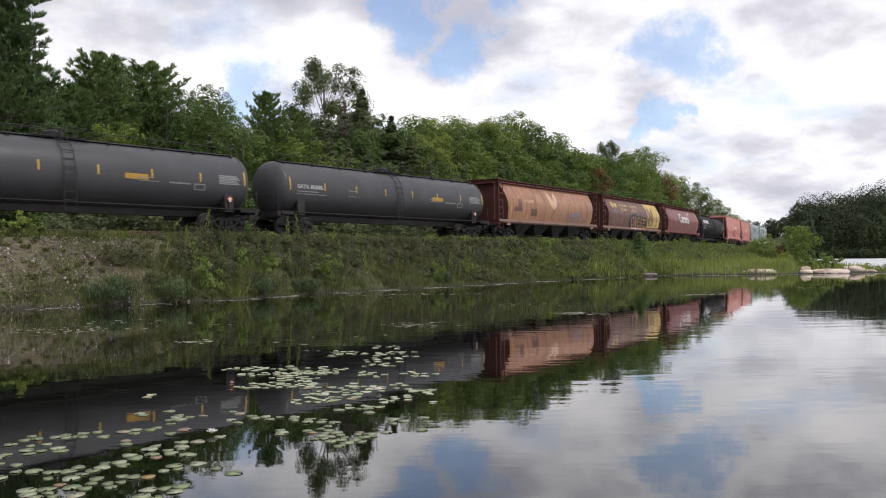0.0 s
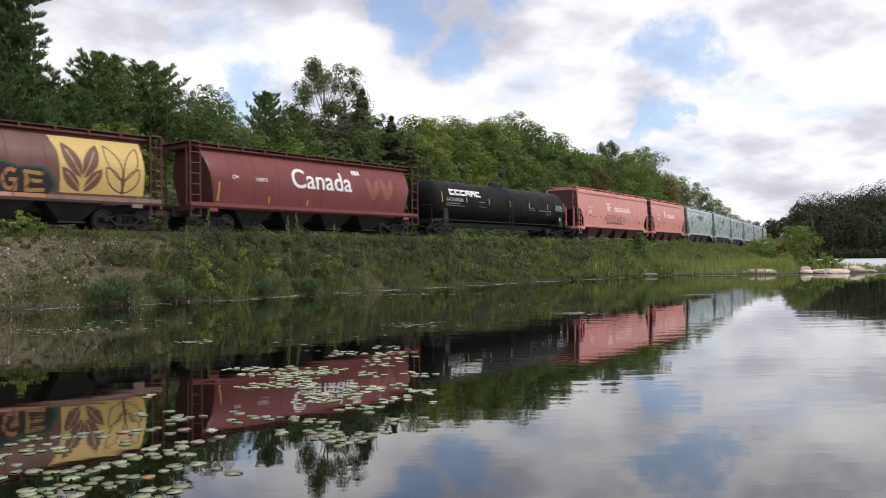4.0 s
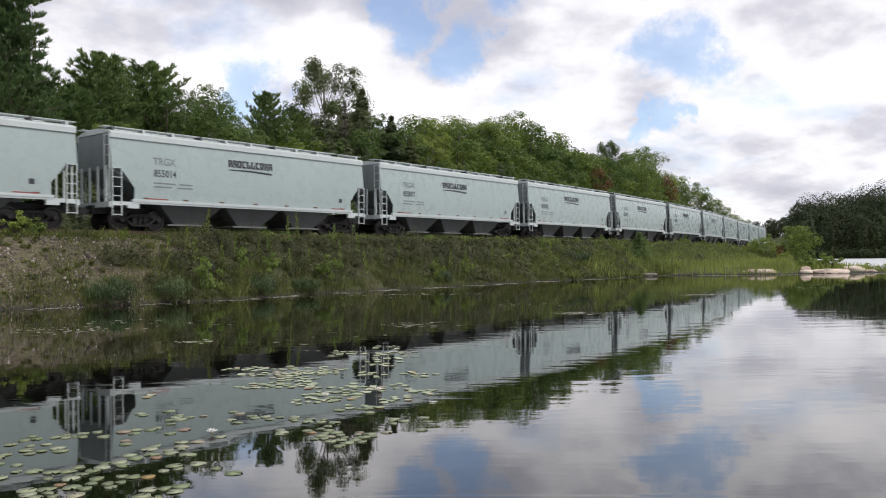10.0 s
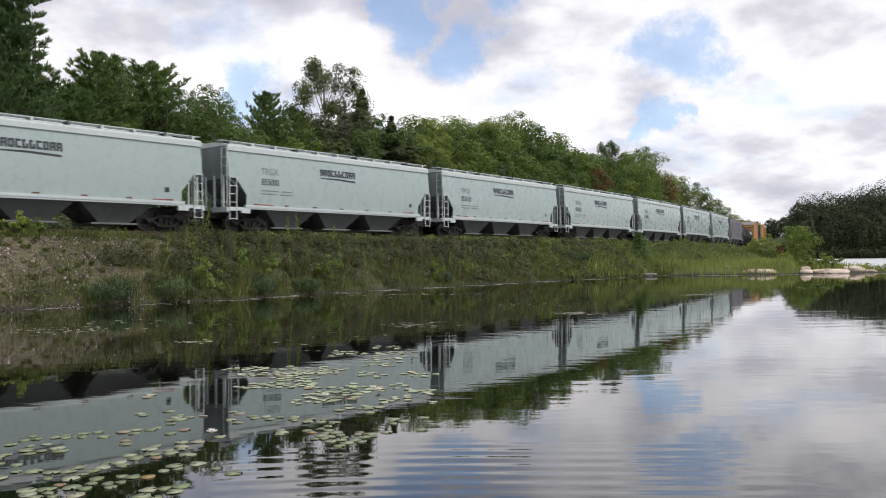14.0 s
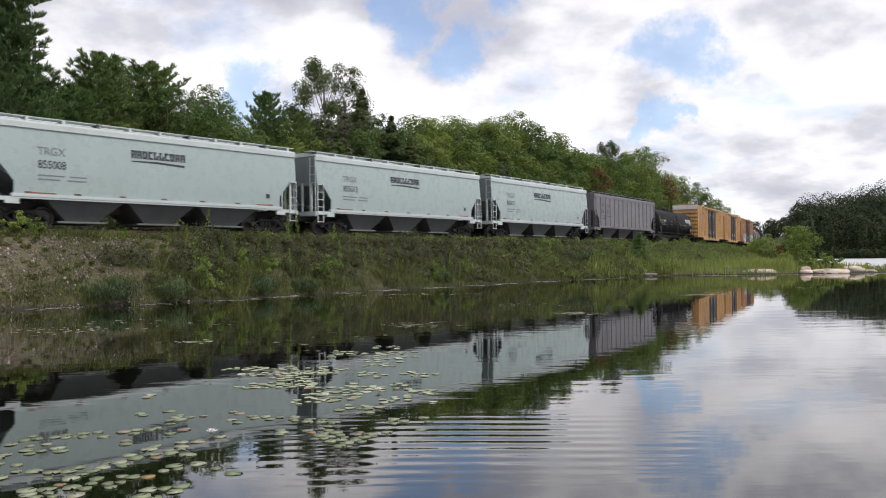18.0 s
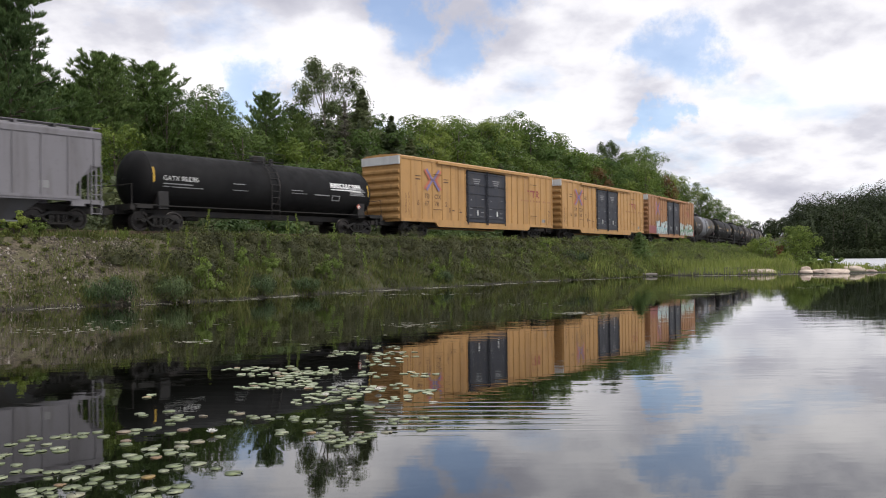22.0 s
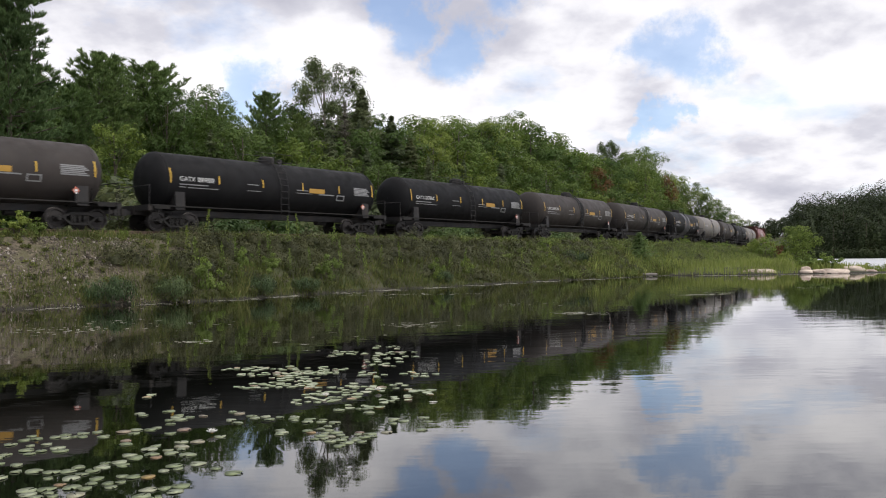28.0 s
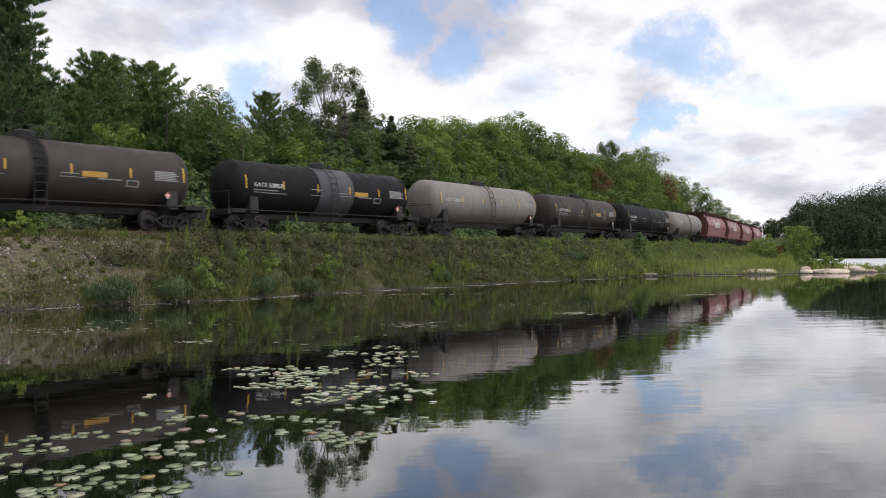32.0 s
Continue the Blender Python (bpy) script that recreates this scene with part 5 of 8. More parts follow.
        for rect in ([(H - 4.8, H - 3.7, zc - 0.26, zc - 0.2), (H - 6.4, H - 5.6, zc - 0.10, zc - 0.06), (H - 6.4, H - 5.3, zc - 0.24, zc - 0.21), (-H + 5.0, -H + 5.7, zc + 0.0, zc + 0.04), (-H + 5.0, -H + 5.9, zc - 0.3, zc - 0.27)]):
            part("stencil_line", plates([rect], face, 0.012), MAT["white_dim"], car)
        if panel:
            px = -H + panel * 2 * H
            part("product_panel", plates([(px - 0.55, px + 0.55, zc - 0.18, zc + 0.06)], face, 0.012), MAT["panel_yellow"], car)
        pl = part("placard_holder", Build().box(H - 1.58, H - 1.52, -1.43, -1.39, 1.1, 1.75), MAT["frame_black"], car)
        part("placard", plates([[(H - 1.55, 1.45), (H - 1.39, 1.61), (H - 1.55, 1.77), (H - 1.71, 1.61)]], lambda z: -1.44, 0.006), MAT["red_ink"], pl, "red and white diamond placard")
        part("placard_symbol", plates([(H - 1.62, H - 1.48, 1.58, 1.66), (H - 1.59, H - 1.51, 1.48, 1.56)], lambda z: -1.45, 0.006), MAT["white"], pl)
    if brand == "procor":
        part("brand_mark", plates(glyph_blocks(-H + 1.6, zc + 0.36, 0.40, 6, 0.62, 0.55, 11, 0.34), face, 0.012), MAT["white"], car, "large white brand word drawn as plain blocks")
    if brand == "dark_word":
        part("brand_mark", plates(glyph_blocks(H - 3.6, zc + 0.22, 0.26, 10, 0.235, 0.20, 3) + [[(H - 3.6, zc + 0.14), (H - 2.4, zc + 0.17), (H - 1.25, zc + 0.13), (H - 1.25, zc + 0.05), (H - 2.4, zc + 0.10), (H - 3.6, zc + 0.09)]], face, 0.012), MAT["white"], car, "white brand word and swash drawn as plain blocks")
    return car


# ---------------------------------------------------------------- boxcars


def boxcar(S0, S1, skin, number, label, graffiti=False, roof_mat="roof_white", emblem=True):
    car, L = start_car("boxcar", label, "boxcar", S0, S1, "boxcars of the train")
    B = L / 2 - 0.85
    W, z0, z1 = 1.50, 0.90, 4.85
    face = lambda z: -W
    low = [(-B, z0 + 0.02), (-B + 3.45, z0 + 0.02), (-B + 3.75, z0 - 0.26), (B - 3.75, z0 - 0.26), (B - 3.45, z0 + 0.02), (B, z0 + 0.02)]
    d0, d1 = -2.45, 2.42                       # door opening
    for y in (-W, W - 0.08):
        n = part("side_wall", Build().prism([(-B, z1), (-B, z0)] + [(-B + 3.4, z0), (d0, z0), (d0, z1 - 0.3), (d1, z1 - 0.3), (d1, z0), (B, z0), (B, z1)], y, y + 0.08, "y"), MAT[skin], car)
        part("side_sill", Build().prism(low + [(B, z0 + 0.20), (-B, z0 + 0.20)], y - 0.05 if y < 0 else y + 0.03, y + 0.05 if y < 0 else y + 0.13, "y"), MAT[skin], car)
        part("top_rail", Build().box(-B - 0.02, B + 0.02, y - 0.04, y + 0.12, z1 - 0.14, z1), MAT[skin], car)
        part("door_track", Build().box(-B + 3.6, B - 3.6, y - 0.16 if y < 0 else y, y + 0.08 if y < 0 else y + 0.24, z1 - 0.20, z1 - 0.06), MAT[skin], car)
        posts = [-B + 0.05, -B + 1.05, -B + 2.15, -B + 3.2, -B + 4.25, -B + 5.2, -B + 6.05, d0 - 0.08, d1 + 0.08, d1 + 0.95, d1 + 1.75, d1 + 2.6, B - 3.5, B - 2.6, B - 1.8, B - 0.9, B - 0.05]
        for x in posts:
            part("side_post", lambda: Build().prism([(-0.06, 0.0), (-0.035, -0.05), (0.035, -0.05), (0.06, 0.0)], z0 + 0.15, z1 - 0.1, "z"), MAT[skin], car, key=("boxpost", skin), at=pose(x, y if y < 0 else W, 0, 0, 0, 0 if y < 0 else 180))
        for i, (a, c) in enumerate(((d0 + 0.04, (d0 + d1) / 2 - 0.03), ((d0 + d1) / 2 + 0.03, d1 - 0.04))):
            yy = -W - 0.05 if y < 0 else W - 0.03
            dr = part("plug_door", Build().box(a, c, yy, yy + 0.08, z0 + 0.12, z1 - 0.42), MAT["door_blue"], car, "blue-black plug door with locking bars")
            for zz in (z0 + 0.16, 1.32, 2.06, 2.95, 3.55, z1 - 0.50):
                part("door_rib", Build().box(a, c, yy - 0.05, yy, zz, zz + 0.09), MAT["door_blue"], dr)
            for x in (a + 0.06, c - 0.06):
                part("locking_bar", Build().tube([(x, yy - 0.07, z0 - 0.02), (x, yy - 0.07, z1 - 0.30)], 0.035, 6), MAT["door_blue"], dr)
            if y < 0:
                mid = (a + c) / 2
                part("door_print", plates([(mid - 0.45 + 0.08 * k, mid + 0.45 - 0.08 * k, z1 - 0.92 - 0.14 * k, z1 - 0.85 - 0.14 * k) for k in range(4)] + [(mid - 0.9, mid - 0.5, 1.95, 2.0), (mid - 0.9, mid - 0.62, 1.5, 1.54), (mid + 0.4, mid + 0.8, 1.42, 1.46), (mid + 0.5, mid + 0.85, 1.72, 1.76), (mid - 0.7, mid - 0.62, 2.5, 2.62), (mid + 0.6, mid + 0.85, 2.62, 2.66)], lambda z: yy, 0.008), MAT["white_dim"], dr)
                part("door_latch", Build().box(mid + 0.0, mid + 0.12, yy - 0.06, yy, 1.50, 1.86), MAT["roof_white"], dr, "bright latch lever")
    part("floor_pan", Build().box(-B + 0.05, B - 0.05, -W + 0.09, W - 0.09, z0 + 0.05, z0 + 0.20), MAT["frame_black"], car)
    part("centre_sill", Build().box(-L / 2 + 0.4, L / 2 - 0.4, -0.3, 0.3, 0.68, 0.98), MAT["frame_black"], car)
    rf = [(-W - 0.02, z1), (-W + 0.3, z1 + 0.12), (0, z1 + 0.18), (W - 0.3, z1 + 0.12), (W + 0.02, z1), (W, z1 - 0.05), (-W, z1 - 0.05)]
    part("roof", Build().prism(rf, -B - 0.02, B + 0.02, "x"), MAT[skin], car)
    for sgn in (-1, 1):
        x = sgn * B
        part("end_wall", Build().box(min(x, x - sgn * 0.1), max(x, x - sgn * 0.1), -W + 0.08, W - 0.08, z0, z1 - 0.05), MAT[skin], car)
        part("end_cap", Build().box(min(x, x + sgn * 0.12), max(x, x + sgn * 0.12), -W, W, z1 - 0.50, z1), MAT[roof_mat], car, "white end cap under the roof")
        for i in range(7):
            z = z0 + 0.28 + 0.46 * i
            part("end_rib", lambda: Build().add([(a, y, c) for y in (-W + 0.06, W - 0.06) for a, c in ((0, -0.19), (0.12, -0.08), (0.12, 0.03), (0, 0.16))], [(0, 1, 5, 4), (1, 2, 6, 5), (2, 3, 7, 6), (0, 3, 2, 1), (4, 5, 6, 7)]), MAT[skin], car, key=("endrib", skin), at=pose(x, 0, z, 0, 0, 0 if sgn > 0 else 180))
        truck(car, sgn * (L / 2 - 3.0))
        part("side_grab", lambda: Build().tube([(0, 0, 0), (0, -0.09, 0), (0.75, -0.09, 0), (0.75, 0, 0)], 0.02, 5), MAT["brown_ink"], car, key="grab", at=pose(-B + 3.3 if sgn < 0 else B - 3.4, -W - 0.03, 3.95 if sgn < 0 else 4.05))
        part("side_grab", lambda: None, MAT["brown_ink"], car, key="grab", at=pose(-B + 3.3 if sgn < 0 else B - 3.4, -W - 0.03, 1.72))
        part("sill_step", lambda: ladder(0.45, 0.92, 0.4, 2, 0.018), MAT["frame_black"], car, key="bstep", at=pose(-B + 0.25 if sgn < 0 else B - 0.65, -W + 0.02, 0))
    out = lambda z: -W - 0.004
    if emblem:
        ex, ez = -B + 3.2, 3.58
        for sx in (-1, 1):
            part("emblem_arm", plates(stroke([(ex + sx * 0.62, ez + 0.62), (ex + sx * 0.05, ez), (ex + sx * 0.62, ez - 0.62)], 0.16), lambda z: -W - 0.052, 0.004), MAT["blue_ink"], car, "violet arms of a cross emblem")
            part("emblem_chevron", plates(stroke([(ex + sx * 0.84, ez + 0.57), (ex + sx * 0.32, ez), (ex + sx * 0.84, ez - 0.57)], 0.14), lambda z: -W - 0.052, 0.009), MAT["red_ink"], car, "red chevron of a cross emblem")
        part("emblem_print", plates([(ex - 1.75, ex - 1.2, 3.72, 3.78), (ex - 1.75, ex - 1.25, 3.52, 3.60), (ex + 1.2, ex + 1.7, 3.66, 3.72), (ex + 1.2, ex + 1.7, 3.48, 3.56)], out), MAT["brown_ink"], car)
        for txt, x, z in (("TB", 2.36, 2.40), ("OX", 3.40, 2.40), (number[:1], 1.62, 1.95), (number[1:3], 2.38, 1.95), (number[3:5], 3.42, 1.95), (number[5:], 4.55, 1.95)):
            words(car, txt, 0.42, -B + x, z, out, MAT["brown_ink"], squeeze=1.1, bold=0.006)
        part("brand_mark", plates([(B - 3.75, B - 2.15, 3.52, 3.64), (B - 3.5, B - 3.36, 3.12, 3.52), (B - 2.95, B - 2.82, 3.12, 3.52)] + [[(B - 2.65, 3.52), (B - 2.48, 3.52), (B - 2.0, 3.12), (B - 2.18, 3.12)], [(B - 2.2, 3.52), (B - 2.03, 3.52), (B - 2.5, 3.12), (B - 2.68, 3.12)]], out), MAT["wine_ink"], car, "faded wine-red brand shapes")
        part("slogan", plates([(B - 4.7 + 0.22 * i, B - 4.53 + 0.22 * i, 2.78, 2.92) for i in range(20) if i not in (7, 14)], out), MAT["yellow_worn"], car)
        for r in ([(-B + 5.0, -B + 5.1, 1.6, 1.9), (-B + 5.2, -B + 5.6, 1.7, 1.78), (-B + 6.0, -B + 6.4, 1.62, 1.7), (-B + 6.1, -B + 6.2, 1.6, 1.9), (B - 1.5, B - 1.1, 1.30, 1.52), (-B + 0.5, -B + 0.55, 1.4, 2.6), (-B + 0.8, -B + 0.83, 1.3, 2.7), (B - 0.6, B - 0.55, 1.2, 2.3), (B - 0.4, B - 0.37, 1.3, 2.4)]):
            part("scratch_mark", plates([r], out), MAT["brown_ink"], car)
        part("test_panel", plates([(B - 1.62, B - 1.22, 1.28, 1.52)], out, 0.009), MAT["white_dim"], car)
    if graffiti:
        rng = random.Random(12)
        part("graffiti", plates([(-B + 0.1, d0 - 0.2, 0.98, 1.75), (d1 + 0.2, B - 0.1, 0.98, 1.7)], lambda z: -W - 0.052, 0.006), MAT["spray_maroon"], car, "maroon sprayed band behind the letters")
        for run, (a, c, n, mats) in enumerate(((-B + 2.6, d0 - 0.1, 5, ("spray_white", "spray_teal")), (d1 + 0.25, B - 0.4, 6, ("spray_white", "spray_lime")))):
            wdt = (c - a) / n
            near = lambda z: -W - 0.056
            for i in range(n):
                x, top = a + i * wdt, 2.15 + 0.12 * math.sin(2.1 * i + run)
                bow = arc(x + wdt * 0.5, 1.6, wdt * 0.36, 0.52, 50 + 40 * (i % 3), 330 + 30 * (i % 2), 10)
                bar = [(x + wdt * 0.24, 1.02), (x + wdt * (0.3 + 0.1 * (i % 2)), top)]
                cross = [(x + wdt * 0.2, 1.5 + 0.2 * (i % 3 - 1)), (x + wdt * 0.85, 1.56)]
                shape = stroke(bow if i % 2 else bar + [(x + wdt * 0.8, 1.1), (x + wdt * 0.85, top)], 0.30) + stroke(bar, 0.28)
                part("graffiti_outline", plates([q for l in (bow if i % 2 else bar + [(x + wdt * 0.8, 1.1), (x + wdt * 0.85, top)], bar, cross) for q in stroke(l, 0.38)], near, 0.002), MAT["spray_black"], car)
                part("graffiti_letter", plates(shape, near, 0.006), MAT[mats[0]], car)
                part("graffiti_shade", plates(stroke(cross, 0.2) + stroke([(p[0] + 0.05, p[1] - 0.1) for p in bar], 0.10), near, 0.010), MAT[mats[1]], car)
    return car


def make_train():
    """The cars in order along the train; numbers are metres along it, past the datum of the line at nine seconds."""
    g1 = "grimy dark grey tank car with a long top handrail"
    tank_car(-148.3, -127.9, "tank_grey", 1.42, 2.45, g1, stripes=8, rail_walk=True, panel=0.66)
    tank_car(-127.9, -107.6, "tank_grey", 1.42, 2.45, g1, stripes=8, rail_walk=True, panel=0.70)
    cylinder_hopper(-107.6, -89.7, "brown", "oxide_frame", "brown_sill", art_bleached, "sun-bleached brown cylindrical grain hopper car")
    cylinder_hopper(-89.7, -71.8, "brown_dark", "oxide_frame", "brown_sill", art_government, "dark brown grain hopper car with yellow wheat panel and graffiti")
    cylinder_hopper(-71.8, -54.0, "oxide", "oxide_frame", "oxide", art_canada, "red oxide grain hopper car lettered Canada in white")
    tank_car(-54.0, -33.7, "tank_black", 1.40, 2.42, "glossy black tank car with a large white brand word", stripes=7, brand="procor", panel=None)
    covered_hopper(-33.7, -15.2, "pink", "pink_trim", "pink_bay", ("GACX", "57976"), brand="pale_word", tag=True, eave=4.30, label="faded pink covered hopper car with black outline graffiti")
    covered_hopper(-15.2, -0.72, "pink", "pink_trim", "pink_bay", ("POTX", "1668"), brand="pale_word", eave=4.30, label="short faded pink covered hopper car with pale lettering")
    nums = ("855026", "855014", "855007", "855002", "855005", "855000", "855010", "855023", "855008", "855013", "855015")
    for i, nm in enumerate(nums):
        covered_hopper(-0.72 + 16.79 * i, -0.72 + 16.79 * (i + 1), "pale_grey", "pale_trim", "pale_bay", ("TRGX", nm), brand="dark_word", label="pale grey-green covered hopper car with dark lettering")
    covered_hopper(183.97, 201.5, "ribbed", "ribbed", "ribbed_bay", brand="ribbed", ribs=15, eave=4.10, label="lavender-grey ribbed covered hopper car, grimy")
    tank_car(201.5, 218.8, "tank_black", 1.36, 2.36, "dull black tank car with white brand word and grime streaks", stripes=2, brand="dark_word", panel=None, patch=(0.52, 0.53, "tank_brown"))
    yb = "yellow ochre boxcar with blue-black double plug doors"
    boxcar(218.8, 239.2, "yellow_box", "667782", yb)
    boxcar(239.2, 259.6, "yellow_box", "668083", yb)
    boxcar(259.6, 279.8, "yellow_worn", "660000", "dirty ochre boxcar with sprayed graffiti along the bottom", graffiti=True)
    dk = "black tank car with white stencils and amber panel"
    tank_car(279.8, 295.6, "tank_brown", 1.36, 2.38, "brown-grimed tank car with a pale repainted middle", patch=(0.36, 0.66, "tank_patch"))
    tank_car(295.6, 312.4, "tank_black", 1.36, 2.38, dk)
    tank_car(312.4, 329.0, "tank_black", 1.36, 2.38, dk)
    tank_car(329.0, 345.7, "tank_brown", 1.38, 2.40, "brown-grimed tank car with darker girth band", patch=(0.50, 0.55, "tank_black"))
    tank_car(345.7, 362.4, "tank_brown", 1.38, 2.40, "brown-grimed tank car with darker girth band", patch=(0.48, 0.53, "tank_black"))
    tank_car(362.4, 378.0, "tank_black", 1.36, 2.38, "black tank car with a dusty grey middle", patch=(0.42, 0.62, "tank_grey"), stripes=6)
    tank_car(378.0, 393.6, "tank_pale", 1.38, 2.40, "dusty pale grey tank car", panel=None)
    tank_car(393.6, 409.3, "tank_brown", 1.36, 2.38, "brown-grimed tank car with yellow stripes")
    tank_car(409.3, 426.2, "tank_black", 1.36, 2.38, "plain black tank car", stripes=2, panel=None)
    tank_car(426.2, 442.2, "tank_pale", 1.36, 2.38, "dusty pale grey tank car", panel=None)
    for i in range(4):
        cylinder_hopper(442.2 + 18.2 * i, 460.4 + 18.2 * i, "oxide", "oxide_frame", "oxide", art_canada, "red oxide grain hopper car lettered Canada in white")


make_train()

# ---------------------------------------------------------------- plants


def spin(rng, n):
    """n random unit vectors."""
    v = rng.normal(size=(n, 3))
    return v / np.linalg.norm(v, axis=1, keepdims=True)


def leaves(centres, size, rng, slim=0.55, axis_dir=None, droop=0.0, facing=None, loose=0.45):
    """Diamond leaves round the centres: four corners each. axis_dir turns their long axis, facing their upper side."""
    n = len(centres)
    if facing is not None:
        nrm = facing + loose * spin(rng, n)
        u = np.cross(nrm, spin(rng, n) if axis_dir is None else np.cross(axis_dir + 0.3 * spin(rng, n), nrm))
    else:
        u = spin(rng, n) if axis_dir is None else axis_dir + 0.35 * spin(rng, n)
    u[:, 2] -= droop
    u /= np.linalg.norm(u, axis=1, keepdims=True) + 1e-9
    w = np.cross(u, spin(rng, n) if facing is None else nrm)
    w /= np.linalg.norm(w, axis=1, keepdims=True) + 1e-9
    sz = (np.asarray(size) * (0.7 + 0.6 * rng.random(n)))[:, None]
    return np.stack([centres + u * sz * 0.5, centres + w * sz * slim * 0.5, centres - u * sz * 0.5, centres - w * sz * slim * 0.5], 1).reshape(-1, 3)


def leaf_mesh(name, corners, material):
    me = bpy.data.meshes.new(name)
    fill(me, corners, np.arange(len(corners)).reshape(-1, 4))
    me.materials.append(material)
    return me


def broad_tree(seed, H, R, base, sprays, per, size, leaf, label, bark=BARK, masses=20, open_crown=False):
    """A broadleaf tree: bent trunk, a limb to each of the masses of its crown, and small flat sprays of leaves that cover the masses
    and droop at their rims; an open crown has its sprays spread loosely through small masses, with gaps between."""
    rng = np.random.default_rng(seed)
    tree = thing("tree", label, "tree", "trees behind the track")
    trunk = Build()
    lean = rng.normal(size=2) * 0.25
    pts = [(lean[0] * t * t + 0.12 * math.sin(3 * t + seed), lean[1] * t * t, H * 0.90 * t) for t in np.linspace(0, 1, 7)]
    trunk.tube(pts, [0.010 * H * (1.2 - t) + 0.015 for t in np.linspace(0, 1, 7)], 7)
    blobs = []
    for i in range(masses):
        t = (i + 0.5) / masses
        env = R * math.sin(math.pi * (0.20 + 0.66 * t)) ** 0.7
        rb = R * rng.uniform(0.30, 0.48) * ((1.0 - 0.34 * t) * 0.66 if open_crown else 1.0 - 0.18 * t)
        a = i * 2.39996 + rng.random() * 0.9
        rr = max(0.0, env - 0.72 * rb) * rng.uniform(0.45, 1.0)
        z = min(base * H + (1 - base) * H * t + rng.normal() * 0.02 * H, H - rb)
        c = np.array([lean[0] * (z / H) ** 2 + rr * math.cos(a), lean[1] * (z / H) ** 2 + rr * math.sin(a), z])
        blobs.append((c, rb))
        z0 = max(0.10 * H, z - 0.22 * H - 0.3 * rr)
        f = z0 / (0.90 * H)
        s0 = np.array([lean[0] * f * f, lean[1] * f * f, z0])
        mid = s0 * 0.45 + c * 0.55 - np.array([0, 0, 0.02 * H])
        trunk.tube([tuple(s0), tuple(mid), tuple(c)], [0.0030 * H, 0.0020 * H, 0.012], 5)
        for k in range(4):
            d = spin(rng, 1)[0] * np.array([1, 1, 0.6]) + np.array([0.4 * math.cos(a), 0.4 * math.sin(a), 0.5])
            trunk.tube([tuple(mid * 0.3 + c * 0.7), tuple(c + d * rb * 0.75)], [0.0012 * H, 0.006], 4)
    bc, br = np.array([b[0] for b in blobs]), np.array([b[1] for b in blobs])
    # the spray centres lie in the shell of the joined masses
    n = sprays * 5
    pick = rng.choice(masses, n, p=br ** 2 / (br ** 2).sum())
    d = spin(rng, n)
    d[:, 2] = np.where(d[:, 2] < -0.70, -d[:, 2], d[:, 2])
    reach = rng.random(n) ** 0.5 * 1.12 if open_crown else 0.80 + 0.32 * rng.random(n) + 0.10 * np.sin(5 * d[:, 0] + pick) * np.sin(5 * d[:, 1] + 4 * d[:, 2])
    sc = bc[pick] + d * (br[pick] * reach)[:, None] * np.array([1, 1, 0.92])
    if not open_crown:
        inside = (np.linalg.norm(sc[:, None] - bc[None], axis=2) < 0.74 * br[None]).any(1)
        sc, d = sc[~inside], d[~inside]
    sc, d = sc[:sprays], d[:sprays]
    n = len(sc)
    nrm = 0.85 * d + np.array([0, 0, 0.45]) + 0.45 * spin(rng, n)
    nrm /= np.linalg.norm(nrm, axis=1, keepdims=True)
    rs = R * rng.uniform(0.075, 0.16, n)
    m = n * per
    q = spin(rng, m)
    nn, rr = np.repeat(nrm, per, 0), np.repeat(rs, per)
    q -= 0.70 * (q * nn).sum(1, keepdims=True) * nn
    w = np.sqrt(rng.random(m))
    C = np.repeat(sc, per, 0) + q * (w * rr)[:, None]
    C[:, 2] -= 0.32 * rr * w * w
    C, F, S = [C], [nn + 0.35 * q], [np.full(m, size)]
    for c, rb in blobs:
        k = 12 if open_crown else int(60 * rb)
        q = spin(rng, k)
        C.append(c + q * (rb * 0.72 * rng.random(k) ** 0.4)[:, None])
        F.append(q)
        S.append(np.full(k, size * (1.2 if open_crown else 2.0)))
    part("trunk", trunk, bark, tree, smooth=True)
    C, F, S = np.concatenate(C), np.concatenate(F), np.concatenate(S)
    part("crown", leaf_mesh("crown", leaves(C, S, rng, 0.62, None, 0, F, 0.5), leaf), leaf, tree)
    return tree


